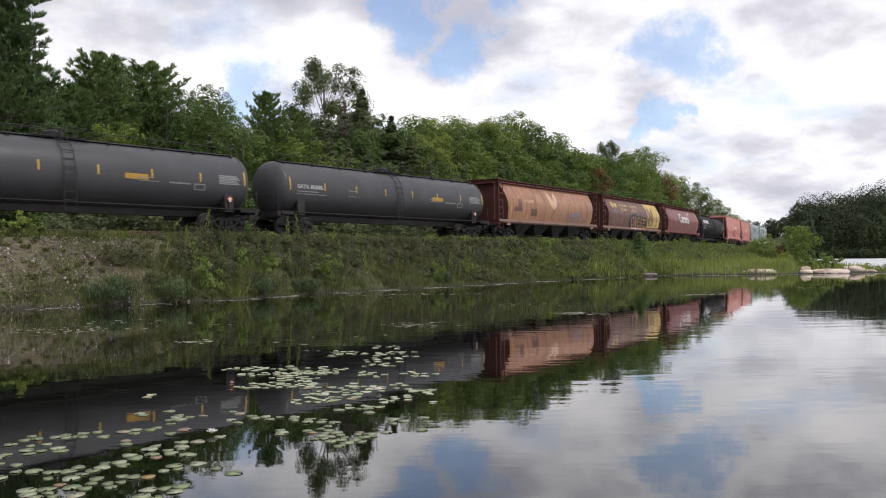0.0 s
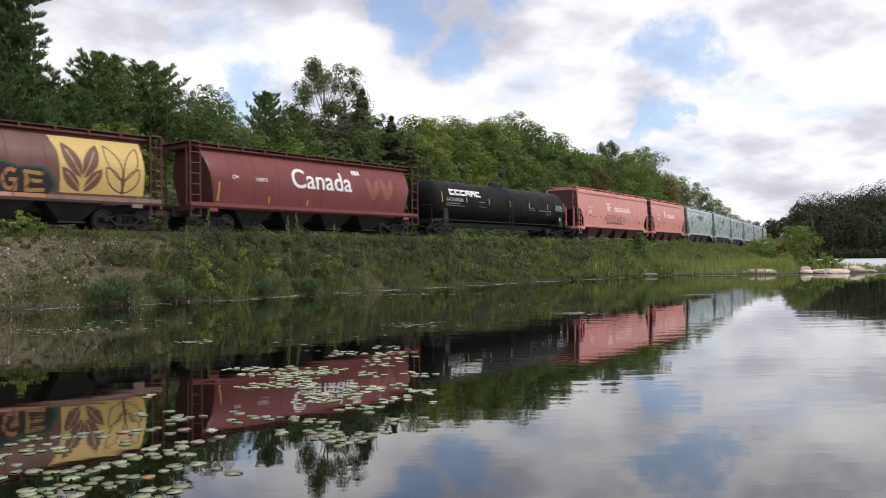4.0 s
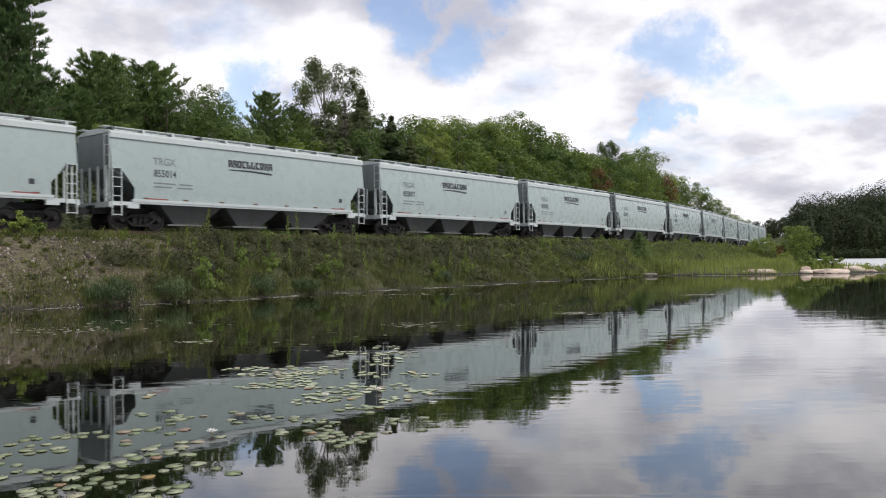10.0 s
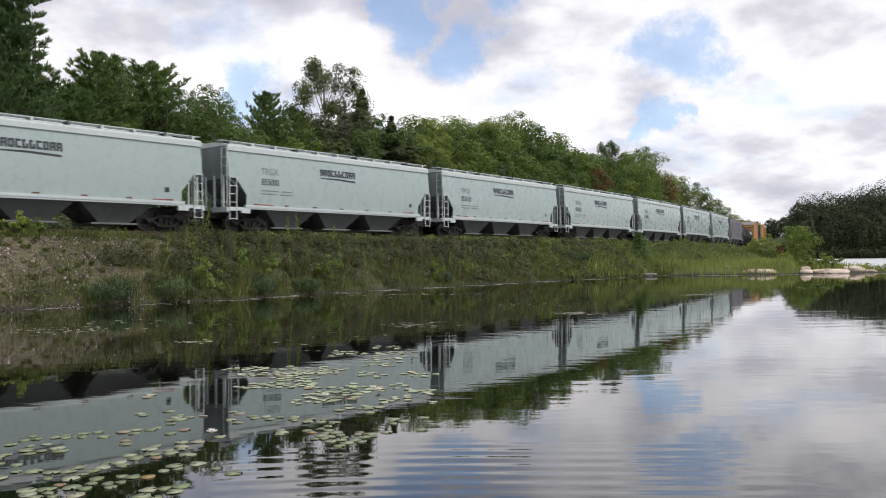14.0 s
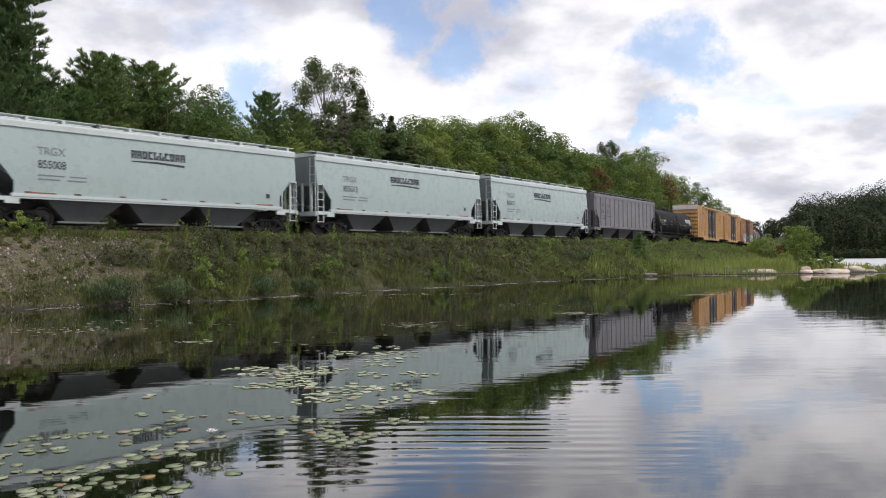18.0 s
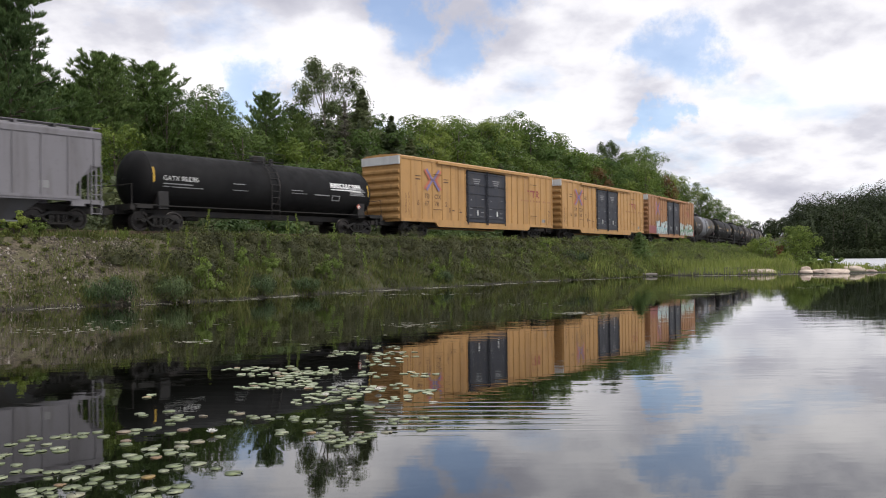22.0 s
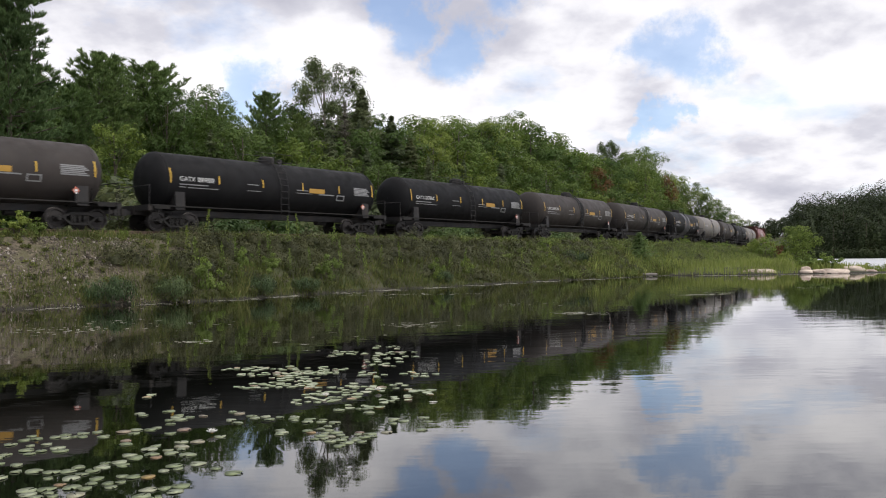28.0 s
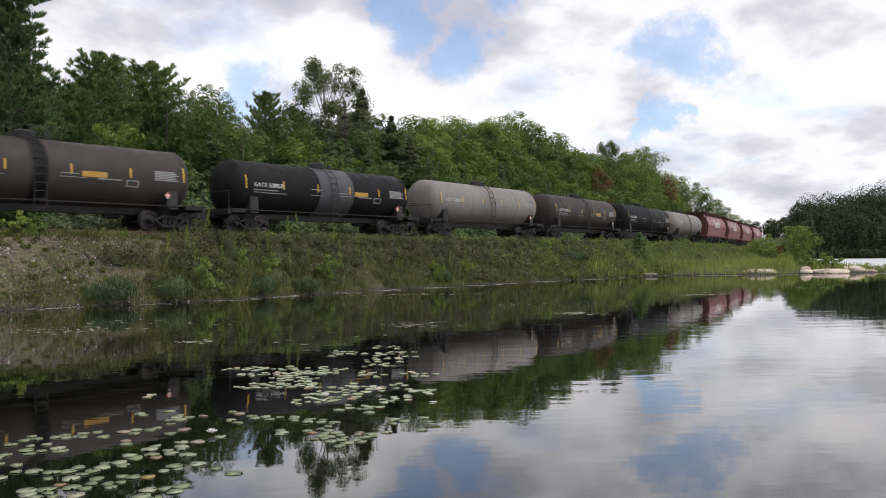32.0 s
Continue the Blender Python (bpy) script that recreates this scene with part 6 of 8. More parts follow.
def white_pine(seed, H, R, base, whorls, boughs, tufts, leaf, label, lift=0.10, rounded=0.6, needle=0.40):
    """A soft pine: tiers of boughs with gaps between them, each bough ending in upturned tufts of long needles."""
    rng = np.random.default_rng(seed)
    tree = thing("tree", label, "conifer", "trees behind the track")
    trunk = Build().tube([(0, 0, 0), (0.06, 0, H * 0.5), (0, 0.04, H)], [0.012 * H, 0.008 * H, 0.012], 7)
    C, D, S = [], [], []
    for i in range(whorls):
        t = i / (whorls - 1)
        z = H * (base + (0.985 - base) * t)
        env = R * ((1 - t) ** rounded) * rng.uniform(0.72, 1.12) + 0.25
        for j in range(boughs):
            a = 6.2832 * (j + rng.random() * 0.7) / boughs + i * 0.9
            zj = z + rng.normal() * 0.16 * H * (0.985 - base) / whorls
            l = env * rng.uniform(0.62, 1.12)
            out, side = np.array([math.cos(a), math.sin(a), 0]), np.array([-math.sin(a), math.cos(a), 0])
            rise = lift + 0.25 * t + 0.07 * rng.normal()
            trunk.tube([(0, 0, zj), tuple(np.array([0, 0, zj]) + out * l * 0.55 + np.array([0, 0, l * rise * 0.35])), tuple(np.array([0, 0, zj]) + out * l * 0.95 + np.array([0, 0, l * rise]))],
                       [0.004 * H * (1.1 - t), 0.0025 * H * (1.1 - t) + 0.006, 0.008], 4)
            for k in range(tufts):
                f = 0.28 + 0.74 * (k + rng.random()) / tufts
                sd = rng.normal() * 0.20 * l * math.sin(math.pi * min(0.93, 0.2 + 0.65 * f))
                c = np.array([0, 0, zj + l * rise * f ** 1.8 + 0.03 * rng.normal()]) + out * l * f + side * sd
                d = out * 0.55 + side * (0.9 * sd / (l + 0.1)) + np.array([0, 0, 0.75 + 0.3 * t])
                d /= np.linalg.norm(d)
                m = 15
                u = d + 0.62 * spin(rng, m)
                u /= np.linalg.norm(u, axis=1, keepdims=True)
                C.append(c + u * (needle * rng.uniform(0.2, 0.75, m))[:, None])
                D.append(u)
                S.append(np.full(m, needle))
        m = int(34 * env)
        C.append(spin(rng, m) * np.array([env * 0.55, env * 0.55, 0.22]) + np.array([0, 0, z]))
        D.append(spin(rng, m) + np.array([0, 0, 0.5]))
        S.append(np.full(m, needle * 1.5))
    part("trunk", trunk, BARK, tree)
    C, D, S = np.concatenate(C), np.concatenate(D), np.concatenate(S)
    part("crown", leaf_mesh("crown", leaves(C, S, rng, 0.15, D), leaf), leaf, tree)
    return tree


def conifer(seed, H, R, base, whorls, boughs, per, size, leaf, label, lift=-0.15, bark=BARK):
    """Spruce or pine: a straight leader with whorls of flat boughs, needles in slim tufts on their upper side."""
    rng = np.random.default_rng(seed)
    tree = thing("tree", label, "conifer", "trees behind the track")
    trunk = Build().tube([(0, 0, 0), (0.05, 0, H * 0.5), (0, 0.03, H)], [0.012 * H, 0.007 * H, 0.01], 7)
    C, D, F, S = [], [], [], []
    for i in range(whorls):
        t = i / (whorls - 1)
        z = H * (base + (0.985 - base) * t)
        env = R * ((1 - t) ** 0.80) * (0.62 + 0.70 * rng.random()) + 0.12
        for j in range(boughs):
            a = 2 * math.pi * (j + rng.random() * 0.8) / boughs + i * 0.9
            zj = z + (rng.random() - 0.5) * 2.0 * H * (0.985 - base) / whorls
            l = env * (0.6 + 0.55 * rng.random())
            end = np.array([math.cos(a) * l, math.sin(a) * l, l * (lift + 0.10 * rng.normal())])
            side = np.array([-math.sin(a), math.cos(a), 0])
            f = rng.random(per) ** 0.6
            wide = 0.30 * l * np.sin(np.pi * (0.15 + 0.8 * f)) + 0.05
            p = np.array([0, 0, zj]) + end * f[:, None] + side * (wide * rng.normal(size=per) * 0.7)[:, None]
            p[:, 2] += rng.normal(size=per) * (0.05 + 0.035 * l) + 0.06 * l * f * f - 0.05 * l * f
            C.append(p)
            D.append((end / (np.linalg.norm(end) + 1e-6))[None] + side * rng.normal(size=(per, 1)) * 0.6)
            F.append(np.repeat([[0.8 * math.cos(a), 0.8 * math.sin(a), 0.75]], per, 0))
            S.append(np.where(f < 0.45, size * 1.5, size))
            if j % 2 == 0:
                trunk.tube([(0, 0, zj), tuple(np.array([0, 0, zj]) + end * 0.9)], [0.0035 * H * (1.1 - t), 0.01], 4)
        m = int(16 * env)
        C.append(spin(rng, m) * np.array([env * 0.32, env * 0.32, 0.25]) + np.array([0, 0, z]))
        D.append(spin(rng, m))
        F.append(spin(rng, m) * 0.3 + np.array([0, 0, 1.0]))
        S.append(np.full(m, size * 2.0))
    part("trunk", trunk, bark, tree)
    C, D, F, S = np.concatenate(C), np.concatenate(D), np.concatenate(F), np.concatenate(S)
    part("crown", leaf_mesh("crown", leaves(C, S, rng, 0.36, D, 0.03, F, 0.7), leaf), leaf, tree)
    return tree


def bush(seed, H, R, clumps, per, size, leaf, name="shrub", label="leafy green shrub on the bank", group="shrubs on the bank", upright=0.0):
    rng = np.random.default_rng(seed)
    sh = thing(name, label, "shrub", group)
    st, C, F = Build(), [], []
    for i in range(clumps):
        a, rr = i * 2.4 + rng.random(), R * math.sqrt(rng.random()) * 0.85
        z = H * (0.15 + 0.76 * rng.random() ** 0.8 * (1 - 0.55 * (rr / R) ** 2))
        c = np.array([math.cos(a) * rr, math.sin(a) * rr, z])
        st.tube([(c[0] * 0.2, c[1] * 0.2, -0.1), tuple(c * [0.7, 0.7, 0.6]), tuple(c)], [0.010 * H + 0.004, 0.008, 0.004], 4)
        rad = 0.28 * R * (0.7 + 0.6 * rng.random())
        q = spin(rng, per)
        C.append(c + q * (rad * (0.45 + 0.6 * rng.random(per)))[:, None] * np.array([1, 1, 0.85 + upright]))
        F.append(q + np.array([0.3 * math.cos(a), 0.3 * math.sin(a), 0.35]))
    part("stem", st, BARK, sh)
    C, F = np.concatenate(C), np.concatenate(F)
    part("foliage", leaf_mesh("foliage", leaves(C, size, rng, 0.6 if upright < 0.5 else 0.3, np.repeat([[0.0, 0.0, 1.0]], len(C), 0) if upright >= 0.5 else None, 0, F, 0.6), leaf), leaf, sh)
    return sh


def ground_at(x, y):
    return float(height(np.array([x]), np.array([y]))[0])


def make_woods():
    rng = random.Random(21)
    pr = {
        "oak": (broad_tree(1, 14, 4.2, 0.18, 620, 27, 0.15, LEAF["broad"], "dense green broadleaf tree behind the railway"), 14),
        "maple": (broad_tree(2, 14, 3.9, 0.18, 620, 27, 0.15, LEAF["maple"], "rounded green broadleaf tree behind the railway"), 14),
        "birch": (broad_tree(3, 15, 3.3, 0.16, 620, 25, 0.14, LEAF["light"], "light green slender broadleaf tree behind the railway", BARK_PALE), 15),
        "ash": (broad_tree(4, 15, 3.6, 0.16, 620, 25, 0.14, LEAF["light"], "light green broadleaf tree with pale stems", BARK_PALE), 15),
        "aspen": (broad_tree(5, 18, 4.9, 0.32, 1700, 20, 0.175, LEAF["aspen"], "tall open-crowned broadleaf tree behind the railway", BARK_PALE, 34, True), 18),
        "pine": (white_pine(6, 17, 4.8, 0.05, 25, 7, 23, LEAF["pine"], "tall dark white pine behind the railway", 0.10, 0.62, 0.36), 17),
        "young_pine": (white_pine(7, 13, 3.4, 0.05, 18, 7, 9, LEAF["soft_pine"], "soft green pine with upswept boughs", 0.30, 0.45, 0.40), 13),
        "spruce": (conifer(8, 15, 2.6, 0.05, 46, 7, 52, 0.20, LEAF["spruce"], "dark grey-green spruce behind the railway", -0.22), 15),
        "dead": (conifer(9, 13, 2.4, 0.10, 44, 5, 22, 0.13, LEAF["dead"], "half-dead grey conifer with bare twigs", 0.05), 13),
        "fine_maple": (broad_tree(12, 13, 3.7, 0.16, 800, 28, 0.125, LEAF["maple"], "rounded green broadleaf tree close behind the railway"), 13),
        "fine_pine": (white_pine(17, 13, 3.7, 0.04, 22, 8, 14, LEAF["soft_pine"], "soft green feathery pine close behind the railway", 0.36, 0.42, 0.34), 13),
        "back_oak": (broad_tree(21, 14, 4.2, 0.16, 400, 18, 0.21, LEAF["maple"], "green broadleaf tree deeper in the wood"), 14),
        "back_ash": (broad_tree(22, 14, 3.8, 0.16, 400, 18, 0.21, LEAF["broad"], "light green broadleaf tree deeper in the wood"), 14),
        "back_spruce": (conifer(23, 15, 3.0, 0.05, 36, 6, 26, 0.26, LEAF["spruce"], "dark spruce deeper in the wood", -0.22), 15),
        "red": (broad_tree(10, 14, 3.0, 0.16, 360, 30, 0.15, LEAF["red"], "broadleaf tree turning rust red"), 14),
    }
    used = set()

    def put(kind, x, y, h, wide=1.0):
        p, bh = pr[kind]
        if kind not in used:
            used.add(kind)
            k = h / bh
            p.matrix_basis = pose(x, y, ground_at(x, y) - 0.15, 0, 0, rng.uniform(0, 360)) @ Matrix.Diagonal((k * wide, k * wide, k, 1))
            return
        k = h / bh
        m = pose(x, y, ground_at(x, y) - 0.15, 0, 0, rng.uniform(0, 360)) @ Matrix.Diagonal((k * wide, k * wide, k, 1))
        q = p.copy()
        scene.collection.objects.link(q)
        q.matrix_basis = m
        for c in p.children:
            o = c.copy()
            scene.collection.objects.link(o)
            o.parent = q

    # the trees that make the skyline: kind, x, y, height
    for kind, x, y, h, w in (
            ("pine", -23.9, 45.7, 17.2, 0.92), ("pine", -26.3, 46.4, 18.5, 0.95), ("fine_pine", -22.9, 51.4, 10.0, 1.0), ("fine_pine", -23.2, 56.2, 13.0, 1.2), ("fine_maple", -24.0, 61.5, 13.4, 1.0),
            ("fine_pine", -21.2, 60.6, 13.2, 1.25), ("fine_maple", -19.7, 58.9, 11.6, 0.9), ("fine_maple", -18.2, 64.5, 12.6, 0.85), ("back_oak", -18.9, 68.0, 12.3, 0.75), ("fine_maple", -16.6, 63.0, 9.6, 0.9), ("fine_maple", -17.0, 67.6, 11.0, 0.9), ("fine_pine", -15.2, 71.7, 13.2, 0.8),
            ("young_pine", -13.2, 75.6, 11.8, 0.9), ("fine_pine", -15.8, 74.0, 10.6, 0.8), ("aspen", -11.2, 80.9, 18.4, 1.0), ("dead", -8.9, 76.2, 13.6, 1.1), ("spruce", -7.6, 79.2, 15.2, 1.55)):
        put(kind, x, y, h, w)
    for kind, x, y, h, w in (
            ("spruce", -4.9, 80.6, 12.9, 1.75), ("dead", -10.2, 77.4, 11.6, 1.5), ("spruce", -3.1, 81.5, 11.0, 1.7), ("spruce", -6.0, 82.5, 11.8, 1.9), ("birch", -10.6, 75.2, 6.6, 1.1), ("spruce", -7.0, 77.8, 10.5, 1.3), ("birch", -2.7, 86.8, 14.2, 1.25), ("ash", 0.4, 95.5, 15.4, 1.2), ("maple", 3.7, 97.0, 14.6, 1.1), ("ash", -0.8, 84.0, 11.5, 1.2), ("birch", -0.9, 90.0, 14.2, 1.2), ("ash", 1.9, 93.0, 14.5, 1.2), ("birch", 5.2, 99.0, 15.4, 1.2), ("oak", 6.6, 108.0, 16.8, 1.1),
            ("oak", 8.7, 113.5, 18.7, 1.05), ("maple", 12.3, 116.1, 17.7, 1.1), ("oak", 16.2, 123.1, 17.4, 1.1), ("birch", 20.5, 127.6, 15.6, 1.2), ("aspen", 31.5, 158.9, 21.0, 0.75),
            ("red", 24.0, 128.0, 13.0, 1.0), ("birch", 34.8, 156.5, 18.9, 1.3), ("oak", 41.5, 176.0, 22.0, 1.1), ("red", 47.6, 176.0, 16.2, 0.8)):
        put(kind, x, y, h, w)
    for kind, x, y, h, w in (("ash", 49.5, 180.0, 16.8, 1.0), ("ash", 54.5, 193.0, 17.6, 1.2), ("maple", 57.6, 194.0, 16.4, 1.0), ("ash", 59.4, 192.0, 15.2, 1.1), ("maple", 60.6, 189.0, 13.6, 1.0), ("ash", 61.6, 186.0, 12.0, 1.2), ("maple", 62.2, 182.0, 10.2, 1.1), ("ash", 62.8, 178.0, 8.4, 1.3), ("maple", 63.2, 174.0, 6.8, 1.2), ("oak", 36.5, 149.0, 16.2, 1.1), ("maple", 28.2, 139.0, 15.4, 1.2)):
        put(kind, x, y, h, w)
    # the wood behind and below that line
    bear = [-0.62, -0.50, -0.44, -0.36, -0.30, -0.22, -0.14, -0.06, 0.0, 0.08, 0.14, 0.21, 0.25, 0.29, 0.32, 0.345]
    ridge = [0.30, 0.24, 0.225, 0.195, 0.185, 0.165, 0.19, 0.165, 0.155, 0.155, 0.135, 0.115, 0.115, 0.075, 0.055, 0.035]
    mixes = ("back_oak", "back_oak", "back_ash", "back_ash", "young_pine", "back_spruce", "back_oak")
    s = -34.0
    while s < 190:
        for off in (rng.uniform(11, 15), rng.uniform(17, 22), rng.uniform(24, 33)):
            x, y, _ = (float(v) for v in on_line(s + rng.uniform(-2, 2), -off))
            if y > 8:
                k = float(np.interp(x / y, bear, ridge))
                top = k * y + 1.5 - 2.4
                h = min(rng.uniform(0.80, 0.99) * top, 19)
                if off < 16:
                    h = min(h, rng.uniform(6.0, 9.5))
                kinds = mixes if x / y < 0.1 else ("back_oak", "back_ash", "back_oak", "back_ash", "ash")
                if -0.15 < x / y < -0.06:
                    kinds = ("back_spruce", "back_oak", "back_spruce", "back_ash")
                if h > 3.5:
                    put(rng.choice(kinds), x, y, h, rng.uniform(1.05, 1.35))
        s += rng.uniform(2.5, 3.4) if s < 70 else rng.uniform(5.0, 7.0)
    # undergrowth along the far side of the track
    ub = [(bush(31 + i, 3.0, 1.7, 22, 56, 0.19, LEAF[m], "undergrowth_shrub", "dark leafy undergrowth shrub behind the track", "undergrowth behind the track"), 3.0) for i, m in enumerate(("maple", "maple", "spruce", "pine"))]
    first = set()
    s = -30.0
    while s < 150:
        for off in (rng.uniform(5.0, 6.5), rng.uniform(7.5, 10)):
            x, y, _ = (float(v) for v in on_line(s + rng.uniform(-1, 1), -off))
            i = rng.randrange(4)
            h = rng.uniform(1.6, 2.6) if off < 7 else rng.uniform(2.6, 4.6)
            k = h / 3.0
            m = pose(x, y, ground_at(x, y) - 0.1, 0, 0, rng.uniform(0, 360)) @ Matrix.Diagonal((k * 1.2, k * 1.2, k, 1))
            if i in first:
                copy_thing(ub[i][0], m)
            else:
                first.add(i)
                ub[i][0].matrix_basis = m
        s += rng.uniform(2.2, 3.2)


make_woods()


def make_far_woods():
    """The wooded hill over the lake and the low woods beyond, joined: nobody could count these trees."""
    rng = np.random.default_rng(77)
    C, S, F = [], [], []
    trunks = Build()

    def tree(x, y, h, n, sz):
        z = float(height(np.array([x]), np.array([y]))[0])
        q = spin(rng, n)
        q[:, 2] = np.where(q[:, 2] < -0.8, -q[:, 2], q[:, 2])
        lump = 0.80 + 0.20 * np.sin(4.1 * q[:, 0] + x) * np.sin(3.7 * q[:, 1] + y) + 0.13 * rng.random(n)
        C.append(np.array([x, y, z + 0.50 * h]) + q * lump[:, None] * np.array([0.38 * h, 0.38 * h, 0.52 * h]))
        F.append(q + np.array([0, 0, 0.2]))
        S.append(np.full(n, sz))
        trunks.tube([(x, y, z - 0.3), (x, y, z + h * 0.8)], [0.25, 0.06], 5)
    for _ in range(250):
        x, y = rng.uniform(124, 250), rng.uniform(284, 345)
        if y + 0.1 * x < 304 or x < 124 + 0.43 * (y - 290):
            continue
        near = y + 0.1 * x < 325
        tree(x, y, rng.uniform(12.5, 18.5), 1200 if near else 700, 0.56)
    for x in np.arange(125, 250, 3.8):       # the wood's edge hangs over the water
        tree(x + rng.uniform(-1.5, 1.5), 293.0 - 0.1 * x + rng.uniform(0, 4), rng.uniform(9, 15.5), 1200, 0.56)
    for x in np.arange(122, 250, 1.7):       # shrubs that reach down to it
        y = 286.6 - 0.1 * x + rng.uniform(0, 1.8)
        z, h = max(0.0, float(height(np.array([x]), np.array([y]))[0])), rng.uniform(2.6, 5.2)
        q = spin(rng, 260)
        C.append(np.array([x, y, z + 0.40 * h]) + q * rng.uniform(0.8, 1.05, (260, 1)) * np.array([0.55 * h, 0.5 * h, 0.5 * h]))
        F.append(q + np.array([0, 0, 0.2]))
        S.append(np.full(260, 0.6))
    for _ in range(130):
        x = rng.uniform(70, 210)
        tree(x, rng.uniform(350, 420), rng.uniform(6, 9), 330, 0.8)
    far = thing("far_woods", "dark green wooded hill across the lake", "woods", kind="stuff")
    part("far_crowns", leaf_mesh("far_crowns", leaves(np.concatenate(C), np.concatenate(S), rng, 0.75, None, 0, np.concatenate(F), 0.6), LEAF["far"]), LEAF["far"], far)
    part("far_trunks", trunks, BARK, far)


make_far_woods()


def scatter_bank(n, s0, s1, d0, d1, rng):
    s, d = rng.uniform(s0, s1, n), rng.uniform(d0, d1, n)
    x, y, _ = on_line(s, d)
    return x, y, height(x, y), s, d


def make_heath():
    """Low heath shrubs that cover the bank, in rounded cushions of uneven size."""
    rng = np.random.default_rng(5)
    x, y, z, s, d = scatter_bank(15000, -4, 88, 1.9, 9.3, rng)
    edge = 1.6 + 4.2 * wave(x, y, 1.0, 3.0) + 2.2 * wave(x, y, 2.7, 1.0) - 0.55 * (d - 5)
    keep = (z > 0.16) & (s > edge) & (rng.random(len(x)) < np.clip(1.0 - (s - 22) / 26, 0.05, 1.0))
    keep &= (d < 5.5 + 0.9 * wave(x, y, 0.8, 2.0) + 0.5 * wave(x, y, 2.3, 5.0)) | (rng.random(len(x)) < 0.06)     # the foot of the bank is grassy
    x, y, z, s, d = x[keep], y[keep], z[keep], s[keep], d[keep]
    size = np.where(rng.random(len(x)) < 0.35, rng.uniform(0.48, 0.72, len(x)), rng.uniform(0.26, 0.46, len(x)))
    taken = []
    for i in np.argsort(-size[:900]).tolist() + list(range(900, len(x))):     # the large cushions find room first
        if taken:
            k = np.array(taken)
            if ((x[k] - x[i]) ** 2 + (y[k] - y[i]) ** 2 < (0.50 * (size[k] + size[i])) ** 2).any():
                continue
        taken.append(i)
    k = np.array(taken)
    x, y, z, s, d, size = x[k], y[k], z[k], s[k], d[k], size[k]
    C, D, F, Z, domes = [], [], [], [], []
    # every cushion has a closed heart of four rings under its leaves
    ra, rk = np.tile(np.arange(7) * 0.8976, 4), np.repeat(np.arange(4), 7)
    unit = np.stack([np.cos(ra) * np.cos(rk * 0.5), np.sin(ra) * np.cos(rk * 0.5), np.sin(rk * 0.5)], 1)
    dome_quads = np.array([(k * 7 + j, k * 7 + (j + 1) % 7, k * 7 + 7 + (j + 1) % 7, k * 7 + 7 + j) for k in range(3) for j in range(7)])
    for i in range(len(x)):
        r = float(size[i])
        n = int((2000 if s[i] < 24 else 1000 if s[i] < 40 else 420) * r * r) + 70
        h = r * rng.uniform(0.75, 1.15) * (1.0 + 0.35 * math.sin(2.9 * x[i] + 1.3 * math.sin(2.3 * y[i])))
        if d[i] < 3.4:
            h = min(h, 0.20 + 0.10 * (d[i] - 1.9))
        a = rng.random(n) * 6.283
        el = np.arcsin(rng.random(n))
        dirs = np.stack([np.cos(a) * np.cos(el), np.sin(a) * np.cos(el), np.sin(el)], 1)
        lump = 1 + 0.26 * np.sin(2 * a + i) * np.cos(2 * el + i) + 0.12 * np.sin(5 * a + 2.0 * i)
        C.append(np.array([x[i], y[i], z[i] - 0.05]) + dirs * np.array([r, r, h]) * (lump * (0.72 + 0.38 * rng.random(n)))[:, None])
        domes.append(np.array([x[i], y[i], z[i] - 0.05]) + unit * np.array([r, r, h]) * rng.uniform(0.32, 0.52, (28, 1)))
        D.append(dirs + np.array([0, 0, 0.7]))
        F.append(dirs + np.array([0, 0, 0.2]))
        Z.append(np.full(n, 0.090 if s[i] < 24 else 0.12 if s[i] < 40 else 0.15))
    leaf_quads = leaves(np.concatenate(C), np.concatenate(Z), rng, 0.45, np.concatenate(D), 0, np.concatenate(F), 0.5)
    V, Q = np.concatenate([leaf_quads] + domes), [np.arange(len(leaf_quads)).reshape(-1, 4)]
    for k in range(len(domes)):
        Q.append(dome_quads + len(leaf_quads) + 28 * k)
    me = bpy.data.meshes.new("heath_shrubs")
    fill(me, V, np.concatenate(Q))
    me.materials.append(LEAF["heath"])
    tagged(new("heath_shrubs", me), "low dark green heath shrubs over the bank", "heath shrubs", kind="stuff")
    # broad-leaved herbs in loose tufts, most near the water and on the bare gravel
    C, Z = [], []
    for n, s0, s1, d0, d1, hh in ((240, -13, 5, 2.4, 8.6, 0.20), (150, 0, 44, 6.2, 8.6, 0.40), (120, -13, 60, 2.0, 3.4, 0.30), (160, 30, 92, 2.4, 9.0, 0.55)):
        x, y, z, s, d = scatter_bank(n, s0, s1, d0, d1, rng)
        for i in np.nonzero(z > 0.03)[0]:
            m, h, r = 60, hh * rng.uniform(0.5, 1.3), hh * rng.uniform(0.4, 1.0)
            q = spin(rng, m) * np.array([r, r, h * 0.5]) * (0.3 + 0.7 * rng.random((m, 1))) + np.array([x[i], y[i], z[i] + h * 0.5])
            C.append(q)
            Z.append(np.full(m, 0.075 + 0.05 * hh))
    Cm, Zm = [], []
